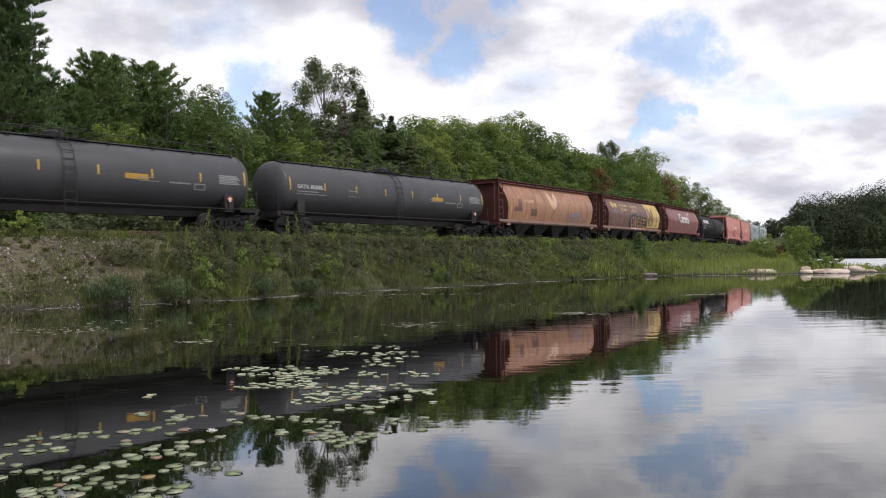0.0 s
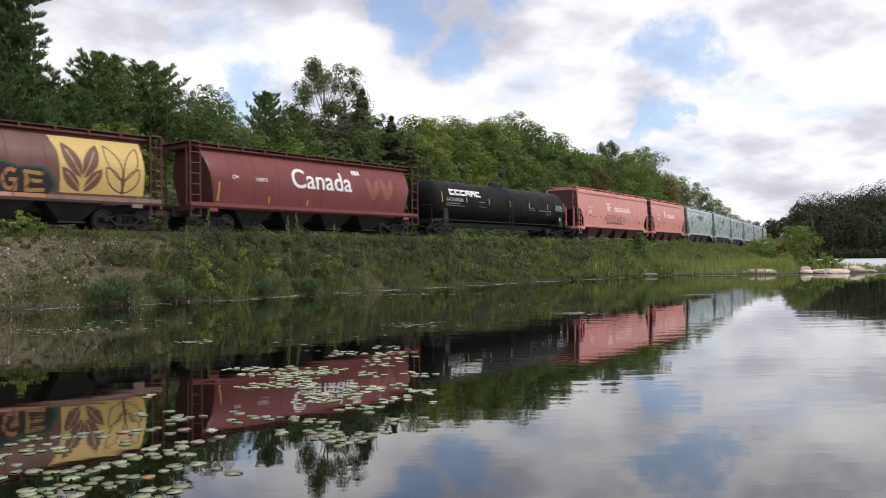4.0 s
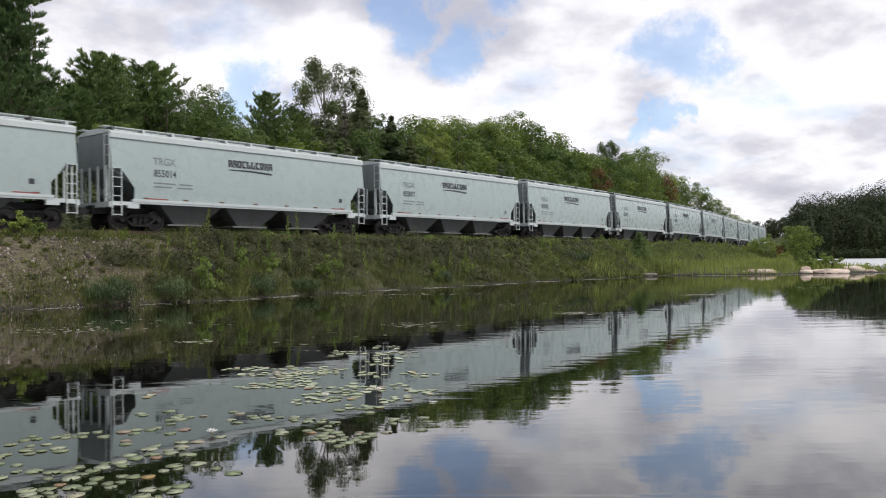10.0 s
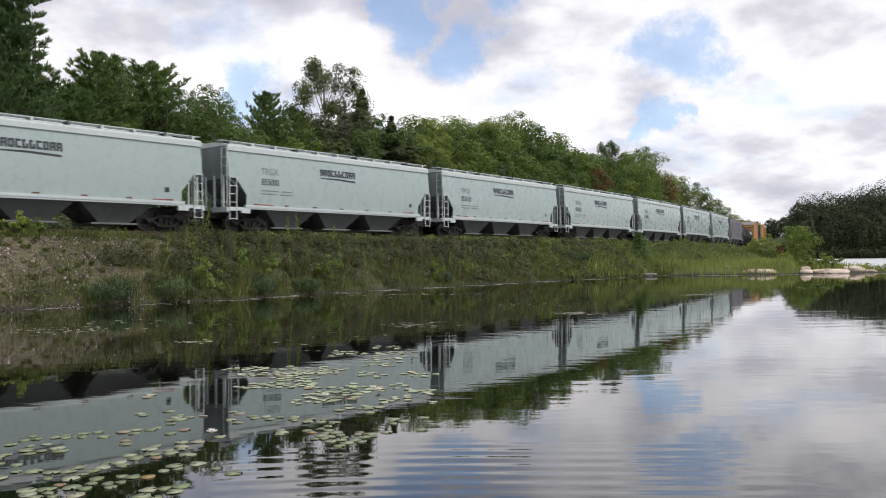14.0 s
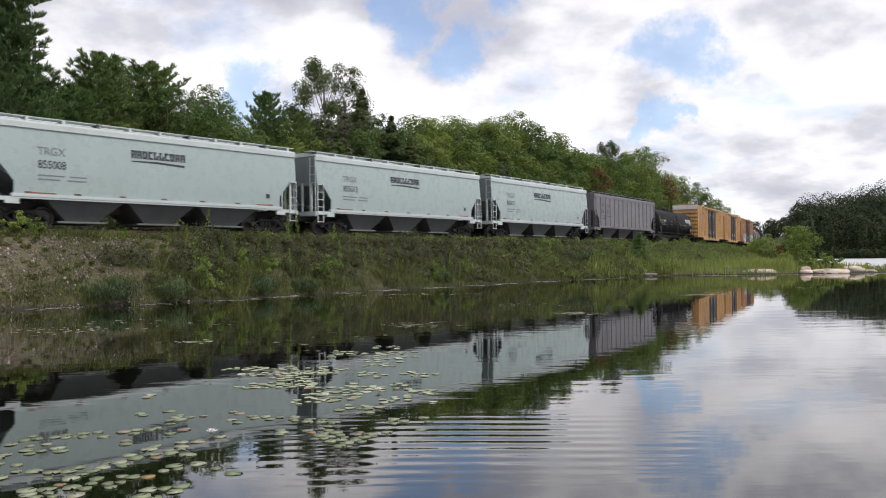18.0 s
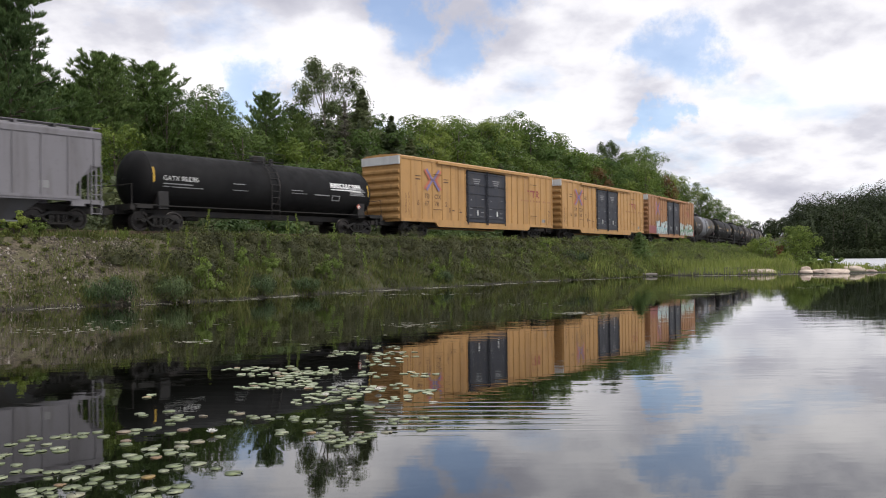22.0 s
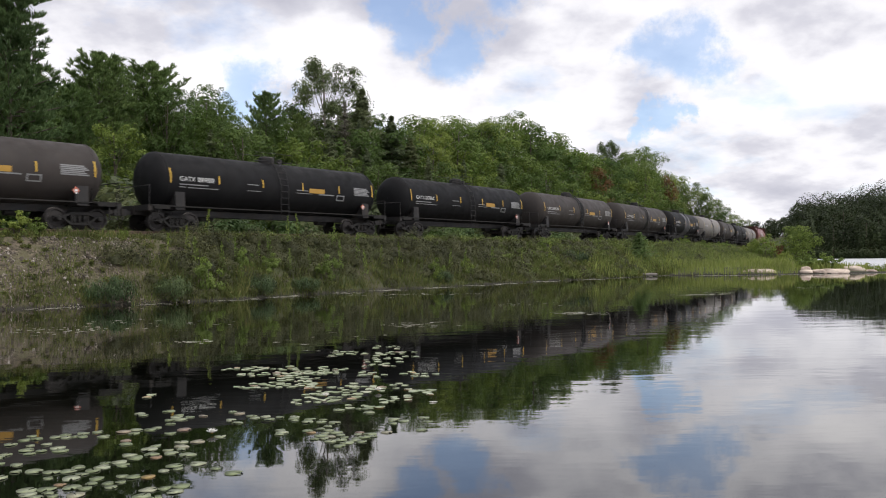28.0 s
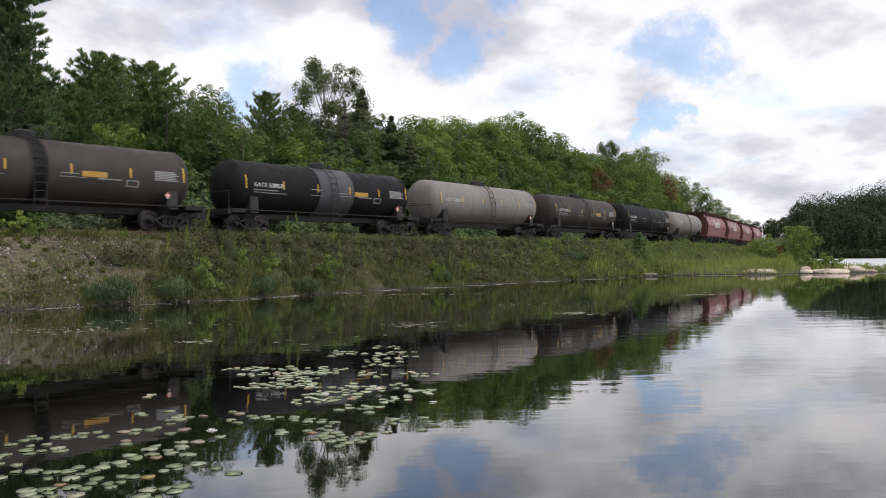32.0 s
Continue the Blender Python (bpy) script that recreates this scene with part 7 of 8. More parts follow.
    for n, s0, s1, d0, d1, hh in ((420, 26, 60, 2.4, 8.8, 0.50), (620, 44, 96, 2.4, 10.0, 0.62), (60, 5, 30, 2.2, 3.6, 0.45)):
        x, y, z, s, d = scatter_bank(n, s0, s1, d0, d1, rng)
        for i in np.nonzero(z > 0.03)[0]:
            m, h, r = 84, hh * rng.uniform(0.5, 1.4), hh * rng.uniform(0.5, 1.2)
            Cm.append(spin(rng, m) * np.array([r, r, h * 0.5]) * (0.4 + 0.6 * rng.random((m, 1))) + np.array([x[i], y[i], z[i] + h * 0.45]))
            Zm.append(np.full(m, 0.12))
    me = leaf_mesh("meadow_herbs", leaves(np.concatenate(Cm), np.concatenate(Zm), rng, 0.5, None, 0, np.repeat([[0.3, -0.4, 0.8]], sum(len(c) for c in Cm), 0), 1.0), LEAF["meadow"])
    tagged(new("meadow_herbs", me), "yellow-green herbs and low growth on the bank", "herbs", kind="stuff")
    me = leaf_mesh("bank_herbs", leaves(np.concatenate(C), np.concatenate(Z), rng, 0.5), LEAF["grass"])
    tagged(new("bank_herbs", me), "loose tufts of green herbs on the bank", "herbs", kind="stuff")


make_heath()


def blades(x, y, z, h, rng, width, lean=0.25):
    """Upright tapering blades."""
    n = len(x)
    a = rng.random(n) * 6.283
    b = rng.random(n) * 6.283
    base = np.stack([x, y, z - 0.04], 1)
    side = np.stack([np.cos(a), np.sin(a), 0 * a], 1) * (width * (0.6 + 0.8 * rng.random(n)))[:, None]
    bend = np.stack([np.cos(b), np.sin(b), 0 * b], 1) * (h * lean * rng.random(n))[:, None]
    up = np.stack([0 * h, 0 * h, h], 1)
    return np.stack([base - side * 0.5, base + side * 0.5, base + up * 0.62 + bend * 0.4 + side * 0.35, base + up + bend], 1).reshape(-1, 3)


def make_grass():
    rng = np.random.default_rng(15)
    out = []
    # tufts on the gravel and the shoulder
    for n, s0, s1, d0, d1, h0, h1, thr in ((16000, -14, 5, 2.6, 9.0, 0.08, 0.28, 0.1), (20000, -14, 90, 1.85, 3.3, 0.10, 0.50, -0.05), (15000, 0, 60, 5.2, 9.0, 0.15, 0.46, 0.1), (5000, -14, 6, 5.6, 9.0, 0.15, 0.42, -0.2), (26000, -14, 46, 6.2, 9.4, 0.10, 0.34, -0.5), (12000, 24, 90, 2.6, 9.5, 0.25, 0.62, -0.2), (24000, 1, 46, 5.0, 8.9, 0.22, 0.58, -0.35), (12000, -14, 4, 6.2, 9.6, 0.14, 0.38, -0.45), (14001, -14, 5, 2.0, 6.5, 0.08, 0.30, -0.05), (11000, -14, 14, 1.5, 2.7, 0.12, 0.36, -0.3), (16000, 4, 46, 4.0, 8.4, 0.10, 0.32, -2.0)):
        x, y, z, s, d = scatter_bank(n, s0, s1, d0, d1, rng)
        k = (z > (-0.06 if n == 26000 else 0.04)) & ((z < 0.4) | (n != 26000)) & (wave(x, y, 1.3, n % 7) + 0.6 * wave(x, y, 3.1, 1.0) > thr)
        x, y, z, s = x[k], y[k], z[k], s[k]
        h = rng.uniform(h0, h1, len(x)) * (0.7 + 0.5 * rng.random(len(x)))
        out.append(blades(x, y, z, h, rng, np.where(s > 30, 0.032, 0.017), 0.45))
    tagged(new("bank_grass", leaf_mesh("bank_grass", np.concatenate(out), LEAF["grass"])), "rough green and straw grass on the bank", "grass", kind="stuff")
    out = []
    x, y = rng.uniform(9, 46, 60000), rng.uniform(58, 118, 60000)
    z = height(x, y)
    s, d = track_frame(x, y)
    k = (z > 0.02) & (z < 1.3) & (d > 4.5) & (x < 27 + 0.28 * (y - 62)) & (rng.random(len(x)) < np.where(y < 72, 1.0, 0.45))
    x, y, z = x[k], y[k], z[k]
    h = rng.uniform(0.5, 1.15, len(x)) * (0.75 + 0.25 * wave(x, y, 0.6, 3.0))
    out.append(blades(x, y, z, h, rng, 0.055, 0.3))
    x, y = rng.uniform(26, 40, 5000), rng.uniform(63.5, 72.5, 5000)
    z = height(x, y)
    k = (z > 0.06) & (wave(x, y, 0.9, 5.0) > -0.40) & (y > 66.2)
    out.append(blades(x[k], y[k], z[k], rng.uniform(0.25, 0.8, int(k.sum())), rng, 0.06, 0.4))
    tagged(new("reeds", leaf_mesh("reeds", np.concatenate(out), LEAF["reed"])), "green reeds and sedge along the lake edge", "reeds", kind="stuff")


make_grass()


def make_shrubs():
    """Separate shrubs that stand out on the bank and the spit."""
    a = (bush(51, 1.3, 0.62, 20, 60, 0.10, LEAF["light"], label="bright green leafy shrub on the bank"), 1.3)
    b = (bush(52, 0.95, 0.95, 26, 90, 0.13, LEAF["willow"], label="dark green rounded shrub by the water", upright=0.5), 0.95)
    c = (bush(53, 3.4, 2.1, 34, 70, 0.20, LEAF["bush"], label="yellow-green leafy bush beside the lake"), 3.4)
    d = (bush(54, 1.6, 0.7, 14, 44, 0.14, LEAF["red"], label="shrub with reddish turning leaves"), 1.6)
    e = (conifer(55, 2.6, 0.95, 0.02, 16, 8, 16, 0.2, LEAF["soft_pine"], "small dark green fir on the bank", 0.1), 2.6)
    e[0].name = "small_fir"
    f = (broad_tree(56, 6.4, 3.4, 0.10, 420, 30, 0.15, LEAF["bush"], "spreading light green tree on the lake spit"), 6.4)
    rng = random.Random(3)
    seen = set()
    for p, x, y, h, w in (
            (a, -9.1, 32.1, 1.55, 0.85), (a, -5.4, 38.4, 1.25, 1.05), (b, -11.7, 29.1, 0.90, 1.0), (b, -10.0, 30.6, 0.85, 1.0), (b, -7.4, 33.8, 0.80, 0.9), (a, -0.3, 44.4, 1.2, 0.8), (b, 0.0, 44.6, 0.7, 1.0), (a, -7.6, 36.3, 0.9, 1.2),
            (b, -6.1, 36.3, 0.65, 1.2), (a, -8.6, 36.0, 0.9, 0.9), (a, 1.4, 47.2, 0.9, 1.1), (e, 16.0, 67.4, 2.3, 1.45), (a, 26.5, 91.0, 1.2, 1.2), (a, 24.0, 86.0, 0.8, 1.2), (a, 12.9, 68.0, 0.9, 1.1), (a, 30.6, 97.0, 0.9, 1.6),
            (c, 38.4, 99.5, 3.1, 0.9)):
        k = h / p[1]
        m = pose(x, y, ground_at(x, y) - 0.05, 0, 0, rng.uniform(0, 360)) @ Matrix.Diagonal((k * w, k * w, k, 1))
        if p[0].name in seen:
            copy_thing(p[0], m)
        else:
            seen.add(p[0].name)
            p[0].matrix_basis = m
    for p, x, y, h, w in ((c, 37.0, 100.0, 1.9, 1.1), (c, 39.9, 97.0, 1.7, 1.3), (d, 40.4, 100.5, 2.6, 1.0), (f, 43.2, 101.5, 4.6, 1.1), (c, 43.8, 99.0, 1.4, 1.3), (a, 29.4, 67.6, 1.0, 2.0), (a, 31.0, 68.2, 1.25, 1.8), (a, 32.2, 68.4, 1.1, 1.8), (a, 35.2, 68.6, 0.7, 2.2), (a, 36.4, 68.4, 0.6, 2.4),
                          (a, 7.0, 58.0, 1.0, 1.3), (a, 18.5, 77.0, 0.8, 1.4), (a, -13.2, 34.3, 0.5, 1.0), (a, -16.35, 31.75, 0.95, 1.3), (a, -15.9, 32.25, 0.75, 1.4), (a, 33.5, 100.5, 0.9, 1.6), (b, 9.3, 58.8, 1.0, 1.2), (a, 21.0, 80.0, 0.7, 1.5), (a, 29.0, 92.0, 0.8, 1.8), (a, 35.2, 103.0, 1.0, 1.4)):
        k = h / p[1]
        m = pose(x, y, ground_at(x, y) - 0.05, 0, 0, rng.uniform(0, 360)) @ Matrix.Diagonal((k * w, k * w, k, 1))
        if p[0].name in seen:
            copy_thing(p[0], m)
        else:
            seen.add(p[0].name)
            p[0].matrix_basis = m
    # tall flowering weeds
    wd = thing("tall_weed", "tall leafy weed stalk with seed head on the bank", "weed", "tall weeds on the bank")
    r2 = np.random.default_rng(8)
    part("stalk", Build().tube([(0, 0, -0.05), (0.02, 0.01, 0.6), (0, 0, 1.2)], [0.014, 0.011, 0.012], 5), LEAF["grass"], wd)
    zz = np.linspace(0.1, 1.18, 70)
    ring = r2.random(70) * 6.283
    rr = 0.13 * (1 - zz / 1.4)
    part("leaves", leaf_mesh("leaves", leaves(np.stack([rr * np.cos(ring), rr * np.sin(ring), zz], 1), 0.11, r2, 0.4), LEAF["light"]), LEAF["light"], wd)
    spots = ((-8.8, 35.7), (-11.0, 33.3), (-7.6, 40.4), (-4.3, 41.8), (-10.5, 36.8), (-7.4, 42.6), (-6.2, 38.6), (-8.2, 36.6), (-3.2, 42.9), (1.2, 47.4), (-2.2, 43.8), (-9.2, 34.6), (5.0, 52.5), (9.5, 58.2), (-9.9, 33.4), (-8.4, 34.4), (-5.0, 40.2), (-6.9, 37.2), (-3.8, 41.0), (-1.2, 44.0), (0.4, 46.4), (3.0, 50.1), (-7.9, 38.0), (-5.6, 42.0), (-10.7, 34.8), (7.2, 56.0))
    for i, (x, y) in enumerate(spots):
        m = pose(x, y, ground_at(x, y), rng.uniform(-6, 6), rng.uniform(-6, 6), rng.uniform(0, 360)) @ Matrix.Scale(rng.uniform(0.75, 1.15), 4)
        if i:
            copy_thing(wd, m)
        else:
            wd.matrix_basis = m


make_shrubs()


def boulder(seed, sx, sy, sz, sub=3):
    bm = bmesh.new()
    bmesh.ops.create_icosphere(bm, subdivisions=sub, radius=1.0)
    for v in bm.verts:
        p = v.co.copy()
        k = 1 + 0.40 * noise.noise(p * 1.3 + Vector((seed * 3.1, 0, 0))) + 0.10 * noise.noise(p * 3.7 + Vector((0, seed * 1.7, 0)))
        v.co = Vector((p.x * sx * k, p.y * sy * k, p.z * sz * k))
        if v.co.z > 0.62 * sz:
            v.co.z = 0.62 * sz + (v.co.z - 0.62 * sz) * 0.35
    me = bpy.data.meshes.new("boulder")
    bm.to_mesh(me)
    bm.free()
    if sub > 1:
        me.polygons.foreach_set("use_smooth", [True] * len(me.polygons))
    me.materials.append(ROCK)
    return me


def make_rocks():
    for i, (x, y, sx, sy, sz) in enumerate(((24.8, 64.6, 1.10, 0.6, 0.26), (28.6, 65.4, 0.50, 0.5, 0.24), (28.9, 66.2, 0.35, 0.4, 0.42), (30.7, 65.6, 1.25, 0.8, 0.34), (33.0, 66.8, 0.85, 0.7, 0.42), (34.2, 66.6, 0.6, 0.5, 0.18), (23.5, 64.4, 0.35, 0.3, 0.13), (29.5, 65.2, 0.5, 0.4, 0.28))):
        tagged(new("rock", boulder(i + 1, sx, sy, sz)), "weathered pinkish granite rock at the lake edge", "rock", "rocks along the shore").matrix_basis = pose(x, y, max(0.0, ground_at(x, y)) + sz * 0.05, 0, 0, i * 47)
    lx, ly = 15.25, 61.9
    tagged(new("driftwood_log", Build().tube([(-0.75, 0.05, 0.02), (-0.3, 0.0, 0.10), (0.25, 0.03, 0.13), (0.72, -0.04, 0.12)], [0.09, 0.13, 0.12, 0.08], 9).mesh("driftwood_log", BARK_PALE, True)),
           "pale weathered driftwood log at the lake edge", "log").matrix_basis = pose(lx, ly, max(0.0, ground_at(lx, ly)) + 0.02, 0, 0, 6)
    rng = random.Random(6)
    stones = [boulder(20 + i, 1, 1, 0.75, 1) for i in range(4)]
    b = Build()
    k = 0
    while k < 6500:
        s, d = rng.uniform(-14, 5), rng.uniform(2.6, 8.2)
        x, y, _ = (float(v) for v in on_line(s, d))
        if x > -9.2 + 1.2 * math.sin(d * 2.3) or math.sin(x * 1.7) + math.sin(y * 2.1 + x) < -0.9:
            continue
        z = ground_at(x, y)
        if z < 0:
            continue
        k += 1
        r = 0.026 + 0.055 * rng.random() ** 4
        src = stones[rng.randrange(4)]
        m = pose(x, y, z + r * 0.2, rng.uniform(0, 360), rng.uniform(0, 360), rng.uniform(0, 360)) @ Matrix.Scale(r, 4)
        b.add([m @ v.co for v in src.vertices], [tuple(p.vertices) for p in src.polygons])
    me = bpy.data.meshes.new("bank_stones")
    me.from_pydata(b.v, [], b.f)
    m = Mat("bank_stone_mix", 0.9)
    geo = m.N.new("ShaderNodeNewGeometry")
    m.colour(m.ramp(geo.outputs["Random Per Island"], [(0.0, (0.050, 0.040, 0.030)), (0.5, (0.105, 0.088, 0.070)), (0.86, (0.20, 0.170, 0.135)), (1.0, (0.40, 0.36, 0.32))]))
    me.materials.append(m.m)
    for st in stones:
        bpy.data.meshes.remove(st)
    tagged(new("bank_stones", me), "loose grey and white stones on the bare bank", "stones", kind="stuff")


make_rocks()


# ---------------------------------------------------------------- on the water


def pad_mesh(seed):
    """A lily pad: a notched disc, slightly dished, with a thin edge."""
    rng = random.Random(seed)
    n, notch, a0 = 18, 0.34, rng.uniform(0, 6.28)
    top = [(0, 0, 0.0)]
    for i in range(n + 1):
        a = a0 + notch / 2 + (6.283 - notch) * i / n
        r = 1 + 0.05 * math.sin(3 * a + seed) + rng.uniform(-0.02, 0.02)
        top.append((r * math.cos(a), r * math.sin(a), 0.02 * math.sin(2 * a + seed) + 0.03))
    low = [(x * 0.98, y * 0.98, z - 0.05) for x, y, z in top]
    m = len(top)
    f = [(0, i, i + 1) for i in range(1, m - 1)] + [(i, m + i, m + i + 1, i + 1) for i in range(1, m - 1)]
    me = bpy.data.meshes.new("lily_pad")
    me.from_pydata(top + low, [], f)
    me.polygons.foreach_set("use_smooth", [True] * len(me.polygons))
    me.materials.append(PAD)
    return me


def make_lilies():
    rng = random.Random(14)
    meshes = [pad_mesh(i) for i in range(6)]
    # rafts of pads: from x, y to x, y, how many
    # the open field of pads, then the belt by the near shore
    rafts = ((-1.18, 14.31, -0.73, 14.08, 7), (-1.77, 13.26, -0.42, 13.37, 24), (-1.08, 12.53, -0.50, 12.62, 10), (-1.18, 11.82, -0.52, 11.89, 9), (-2.93, 11.60, -1.35, 11.35, 34), (-2.66, 10.96, -1.40, 11.08, 30), (-1.23, 10.90, -0.15, 10.71, 16), (-2.40, 9.89, -1.54, 10.00, 26), (-2.22, 10.33, -1.61, 10.47, 14), (-1.49, 9.65, -0.43, 9.84, 22), (-0.37, 9.34, -0.13, 9.40, 6), (-1.60, 8.83, -1.15, 9.01, 14), (-0.62, 8.84, -0.34, 8.89, 8))
    rafts += ((-1.07, 8.43, -0.72, 8.51, 9), (-1.55, 9.26, -0.93, 9.30, 12), (-1.96, 7.86, -1.55, 7.95, 12), (-1.51, 7.73, -1.10, 7.87, 12), (-0.56, 7.71, -0.14, 7.76, 10), (-1.46, 7.33, -0.94, 7.35, 18), (-1.09, 7.03, -0.50, 7.14, 22), (-0.93, 6.89, -0.70, 6.97, 8), (-3.01, 8.24, -2.88, 8.26, 3), (-2.64, 7.99, -2.36, 8.14, 9), (-2.90, 7.26, -2.44, 7.68, 12), (-2.41, 7.28, -2.32, 7.47, 4), (-3.67, 6.86, -3.55, 7.18, 7))
    rafts += ((-3.52, 7.11, -3.02, 7.31, 12), (-2.82, 6.82, -2.62, 6.91, 4), (-2.38, 6.76, -1.95, 6.90, 12), (-2.38, 6.52, -1.96, 6.58, 8), (-3.50, 6.54, -3.29, 6.64, 8), (-3.27, 6.11, -3.17, 6.24, 5), (-3.29, 6.64, -3.02, 6.75, 6), (-2.70, 6.03, -2.32, 6.23, 12), (-2.51, 6.28, -2.33, 6.37, 4), (-2.06, 6.02, -1.80, 6.08, 6), (-1.77, 5.95, -1.55, 6.05, 4), (-3.13, 5.85, -2.94, 5.93, 6), (-2.71, 5.47, -2.44, 5.62, 10))
    rafts += ((-2.73, 5.37, -2.49, 5.41, 6), (-2.43, 5.59, -2.15, 5.78, 10), (-2.27, 5.67, -2.13, 5.72, 3), (-1.96, 5.49, -1.75, 5.57, 6), (-2.76, 5.90, -2.50, 5.95, 6), (-2.03, 5.34, -1.78, 5.36, 4), (-0.28, 7.13, -0.11, 7.16, 2), (-4.90, 15.79, -4.40, 15.63, 4), (-2.13, 8.22, -1.95, 8.27, 2), (-3.30, 9.30, -3.07, 9.28, 2), (-3.02, 11.78, -2.94, 11.66, 1))
    placed, raft = [], Build()
    for x0, y0, x1, y1, n in rafts:
        for i in range(n if y0 > 8.0 else round(0.62 * n)):
            for _ in range(30):
                t = rng.random()
                x, y = x0 + (x1 - x0) * t + rng.gauss(0, 0.05), y0 + (y1 - y0) * t + rng.gauss(0, 0.02 + 0.010 * y0)
                r = rng.uniform(0.036, 0.066)
                if all((x - a) ** 2 + (y - b) ** 2 > (0.85 * (r + c)) ** 2 for a, b, c in placed):
                    break
            else:
                continue
            placed.append((x, y, r))
            m = pose(x, y, 0.0035 + 0.002 * rng.random(), rng.uniform(-1.5, 1.5), rng.uniform(-1.5, 1.5), rng.uniform(0, 360)) @ Matrix.Diagonal((r, r * rng.uniform(0.86, 1.0), 0.1, 1))
            src = meshes[rng.randrange(6)]
            if y > 8.4:
                raft.add([m @ v.co for v in src.vertices], [tuple(p.vertices) for p in src.polygons])
                continue
            tagged(new("lily_pad", src), "round notched green lily pad floating on the lake", "lily pad", "lily pads on the lake").matrix_basis = m
    tagged(new("lily_pad_raft", raft.mesh("lily_pad_raft", PAD_FAR, True)), "raft of small pale green lily pads farther out", "lily pads", kind="stuff")
    pet = Build()
    for ring, (k, tilt, l) in enumerate(((8, 25, 0.062), (7, 50, 0.054), (5, 72, 0.042))):
        for i in range(k):
            m = pose(0, 0, 0.012, 0, 0, 360 * i / k + ring * 20) @ pose(0, 0, 0, 0, -tilt, 0)
            pet.add([m @ Vector(p) for p in ((0, 0, 0), (l * 0.5, -l * 0.24, 0.006), (l, 0, 0.0), (l * 0.5, l * 0.24, 0.006))], [(0, 1, 2, 3)])
    for i, (x, y) in enumerate(((-2.02, 7.21), (-0.75, 9.43), (-1.3, 9.1))):
        fl = thing("water_lily", "small white water lily flower among pads", "water lily", "water lilies on the lake", at=pose(x, y, 0.004, 0, 0, i * 50))
        part("petals", pet, PETAL, fl, key="petals")
        part("heart", Build().lathe([(0.01, 0.0), (0.012, 0.012), (0.03, 0.010), (0.034, 0.0)], (0, 0, 0), "z", 8), MAT["stripe"], fl, key="lily_heart")
    # floating sedge and leaf litter: pale streaks, most along the shore; one row stands in for reflected sky
    g = np.random.default_rng(30)
    V = []
    for x, y, n, sx, sy in ((3.55, 22.2, 60, 0.55, 0.25), (9.9, 32.0, 30, 0.8, 0.2), (11.1, 33.2, 16, 0.4, 0.2), (-4.6, 15.5, 14, 0.45, 0.12), (-0.7, 19.0, 30, 0.7, 0.5), (-1.0, 35.0, 40, 2.2, 0.5), (-8.6, 18.6, 40, 1.0, 0.6), (-0.1, 8.7, 2, 0.1, 0.05), (16.6, 37.2, 8, 0.7, 0.3), (9.8, 21.8, 8, 0.3, 0.2), (-7.3, 20.5, 24, 1.6, 1.2), (-2.2, 15.6, 12, 1.0, 1.2), (2.6, 27.0, 14, 1.2, 1.0)):
        px, py = x + g.normal(size=n) * sx * 0.6, y + g.normal(size=n) * sy
        V.append(np.stack([px, py], 1))
    s = g.uniform(-12, 45, 1500)
    x, y, _ = on_line(s, 6.7)
    off = 6.7 + 1.5 * np.exp(-((s - 2.0) / 5.0) ** 2) + 0.3 * smooth(5, 12, s) + 1.5 * smooth(24, 42, s) + np.abs(g.normal(size=1500)) * 0.55 + 0.12
    x, y, _ = on_line(s, off)
    V.append(np.stack([x, y], 1)[wave(x, y, 1.9, 2.0) + 0.5 * wave(x, y, 4.7, 5.0) > 0.05])
    # the row off the spit paints a bright streak of sky reflection
    x = g.uniform(19, 46, 700)
    V.append(np.stack([x, 62.6 + 0.05 * np.maximum(0, x - 24) ** 1.3 - np.abs(g.normal(size=700)) * 0.5], 1))
    P = np.concatenate(V)
    n = len(P)
    a = g.normal(size=n) * 0.45
    l, w = g.uniform(0.05, 0.17, n), g.uniform(0.012, 0.04, n)
    far = np.clip(P[:, 1] / 26, 0.8, 2.4)
    l, w = l * far, w * far * 1.25
    ux, uy = np.cos(a) * l, np.sin(a) * l
    zz = np.full(n, 0.004)
    quad = np.stack([np.stack([P[:, 0] - ux, P[:, 1] - uy, zz], 1), np.stack([P[:, 0] + uy / l * w, P[:, 1] - ux / l * w, zz], 1), np.stack([P[:, 0] + ux, P[:, 1] + uy, zz], 1), np.stack([P[:, 0] - uy / l * w, P[:, 1] + ux / l * w, zz], 1)], 1).reshape(-1, 3)
    litter = plain("pale_floating_sedge", (0.42, 0.40, 0.32), 0.6, 0, 0.35, 2.0)
    tagged(new("floating_sedge", leaf_mesh("floating_sedge", quad, litter)), "pale bits of sedge floating along the shore, one row painting reflected sky", "sedge", kind="stuff")


make_lilies()


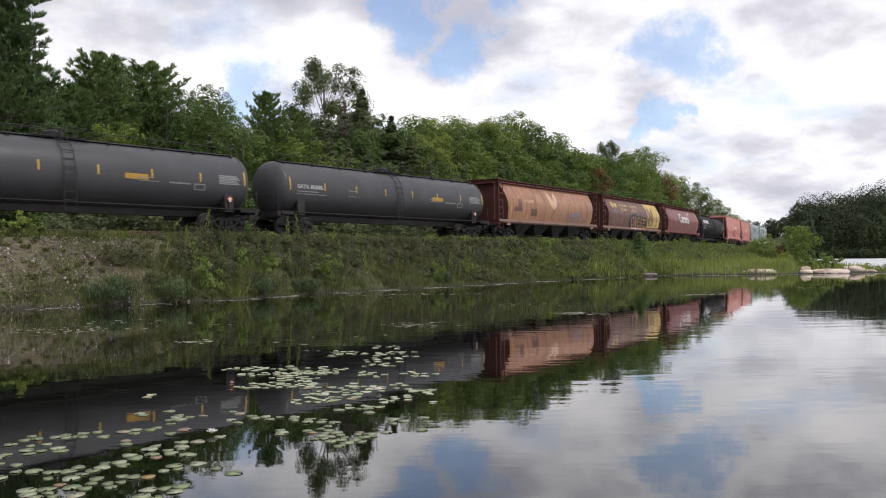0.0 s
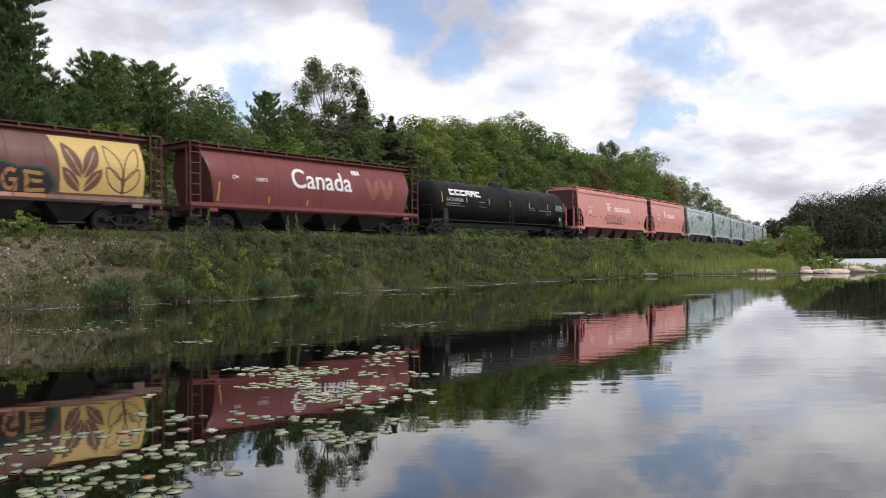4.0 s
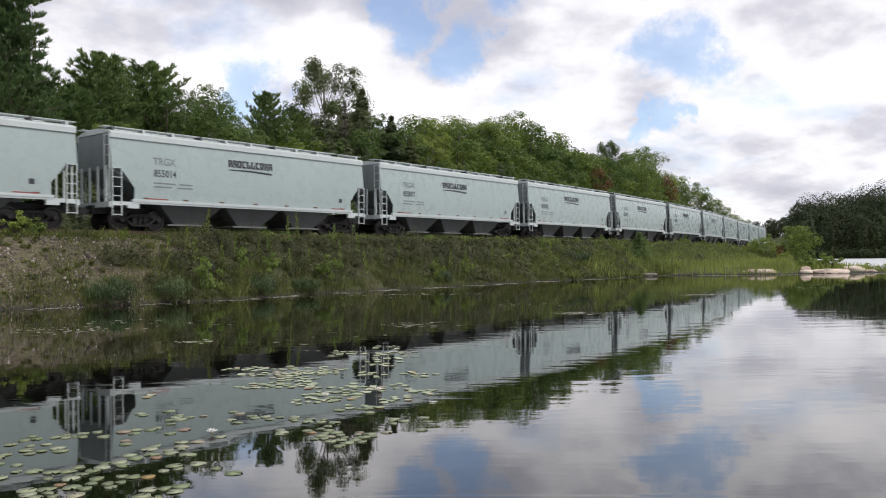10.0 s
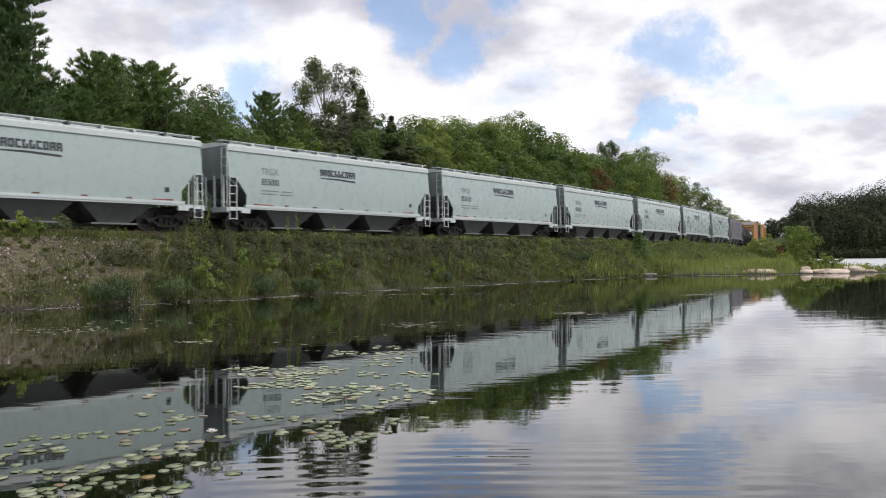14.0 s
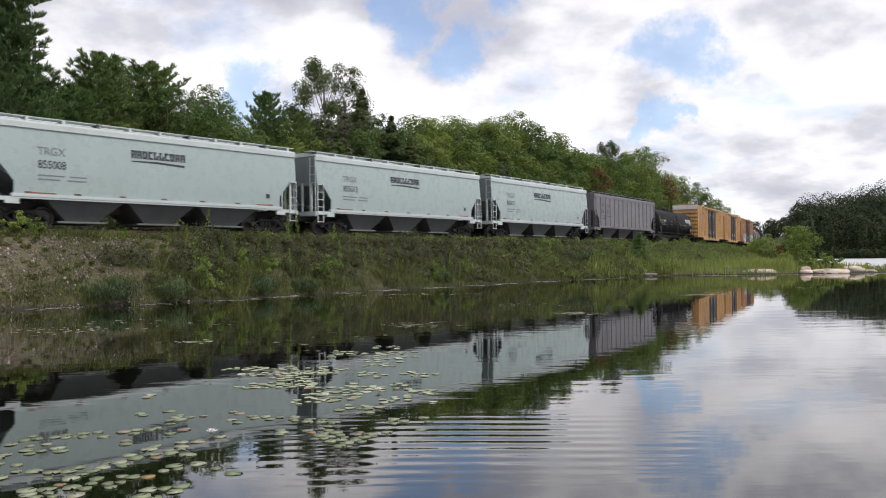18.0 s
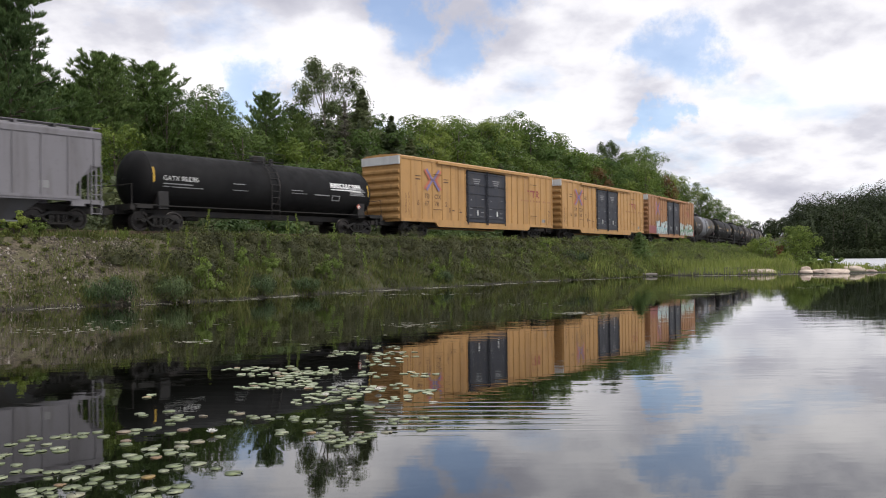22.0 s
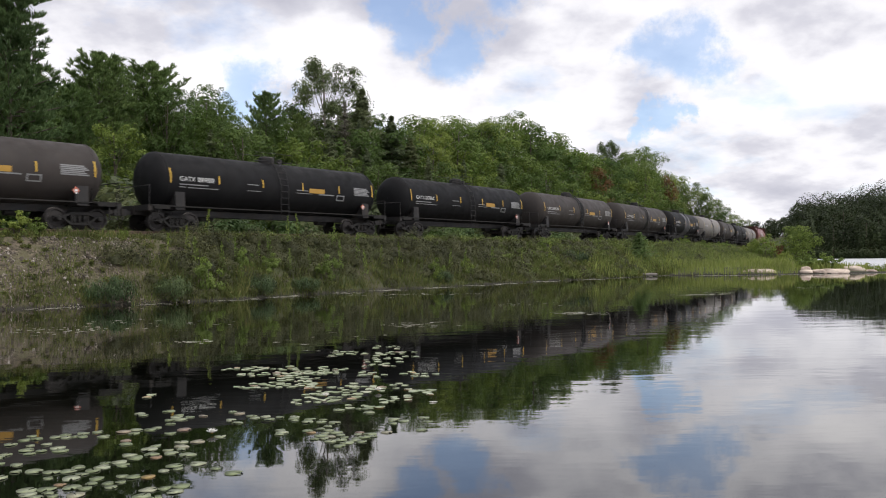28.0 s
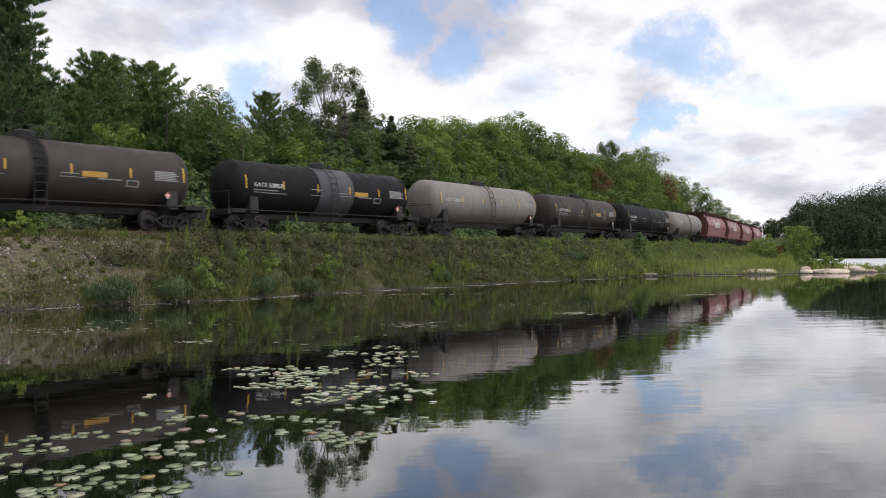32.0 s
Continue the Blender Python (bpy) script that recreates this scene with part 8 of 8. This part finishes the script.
def make_ripples():
    """A train of long low waves that runs out from the near shore: crests across the view, lower towards its ends."""
    gx, gy = np.linspace(-4.2, 4.6, 150), np.linspace(-1.9, 1.9, 330)
    X, Y = np.meshgrid(gx, gy, indexing="ij")
    bow = Y + 0.022 * X * X + 0.03 * np.sin(1.7 * X)
    lift = np.exp(-(X / 1.9) ** 4) * np.exp(-(Y / 1.25) ** 4)
    broken = 0.62 + 0.38 * np.sin(2.3 * X + 1.1 * np.sin(2.1 * Y)) * np.sin(0.9 * X + 1.3 * Y + 1.0)
    Z = lift * (0.0019 + 0.00105 * broken * np.cos(2 * math.pi * bow / 0.24)) - 0.0006
    n, m = X.shape
    idx = np.arange(n * m).reshape(n, m)
    q = np.stack([idx[:-1, :-1], idx[1:, :-1], idx[1:, 1:], idx[:-1, 1:]], -1).reshape(-1, 4)
    me = bpy.data.meshes.new("ripple")
    fill(me, np.stack([X, Y, Z], -1).reshape(-1, 3), q, True)
    me.materials.append(WATER)
    return tagged(new("ripple", me), "low rings of ripples running out over the calm lake", "ripples", kind="stuff")


RIPPLE = make_ripples()


def motions():
    """Every car runs along the line at the train's speed, and its wheelsets roll under it."""
    for car, mid in CARS:
        walk(car, [(float(t), rail_pose(mid - run(t))) for t in range(0, 33)])
    # the ripples leave the near shore, cross the calm water and die down
    walk(RIPPLE, [(t, pose(x, 4.6 + 0.31 * (t - 11.0), z)) for t, x, z in ((0.0, 0.4, -0.004), (9.0, 0.4, -0.0012), (11.0, 0.4, -0.0002), (13.0, 0.4, 0.0), (17.0, 0.3, 0.0), (19.0, 0.2, -0.0003), (22.0, 0.2, -0.0012), (26.0, 0.2, -0.003), (32.0, 0.2, -0.006))])
    rolling = {}
    for ws in WHEELSETS:
        x = round(ws.location.x, 3)
        if x not in rolling:
            walk(ws, [(i / 30, pose(x, 0, 0.46, 0, -math.degrees((run(i / 30) - run(0.0)) / 0.46), 0)) for i in range(961)])
            rolling[x] = ws.animation_data
            continue
        # all wheelsets of one axle place roll alike and share the keys
        ws.rotation_mode = "QUATERNION"
        keys = ws.animation_data_create()
        keys.action = rolling[x].action
        keys.action_slot = rolling[x].action_slot


motions()
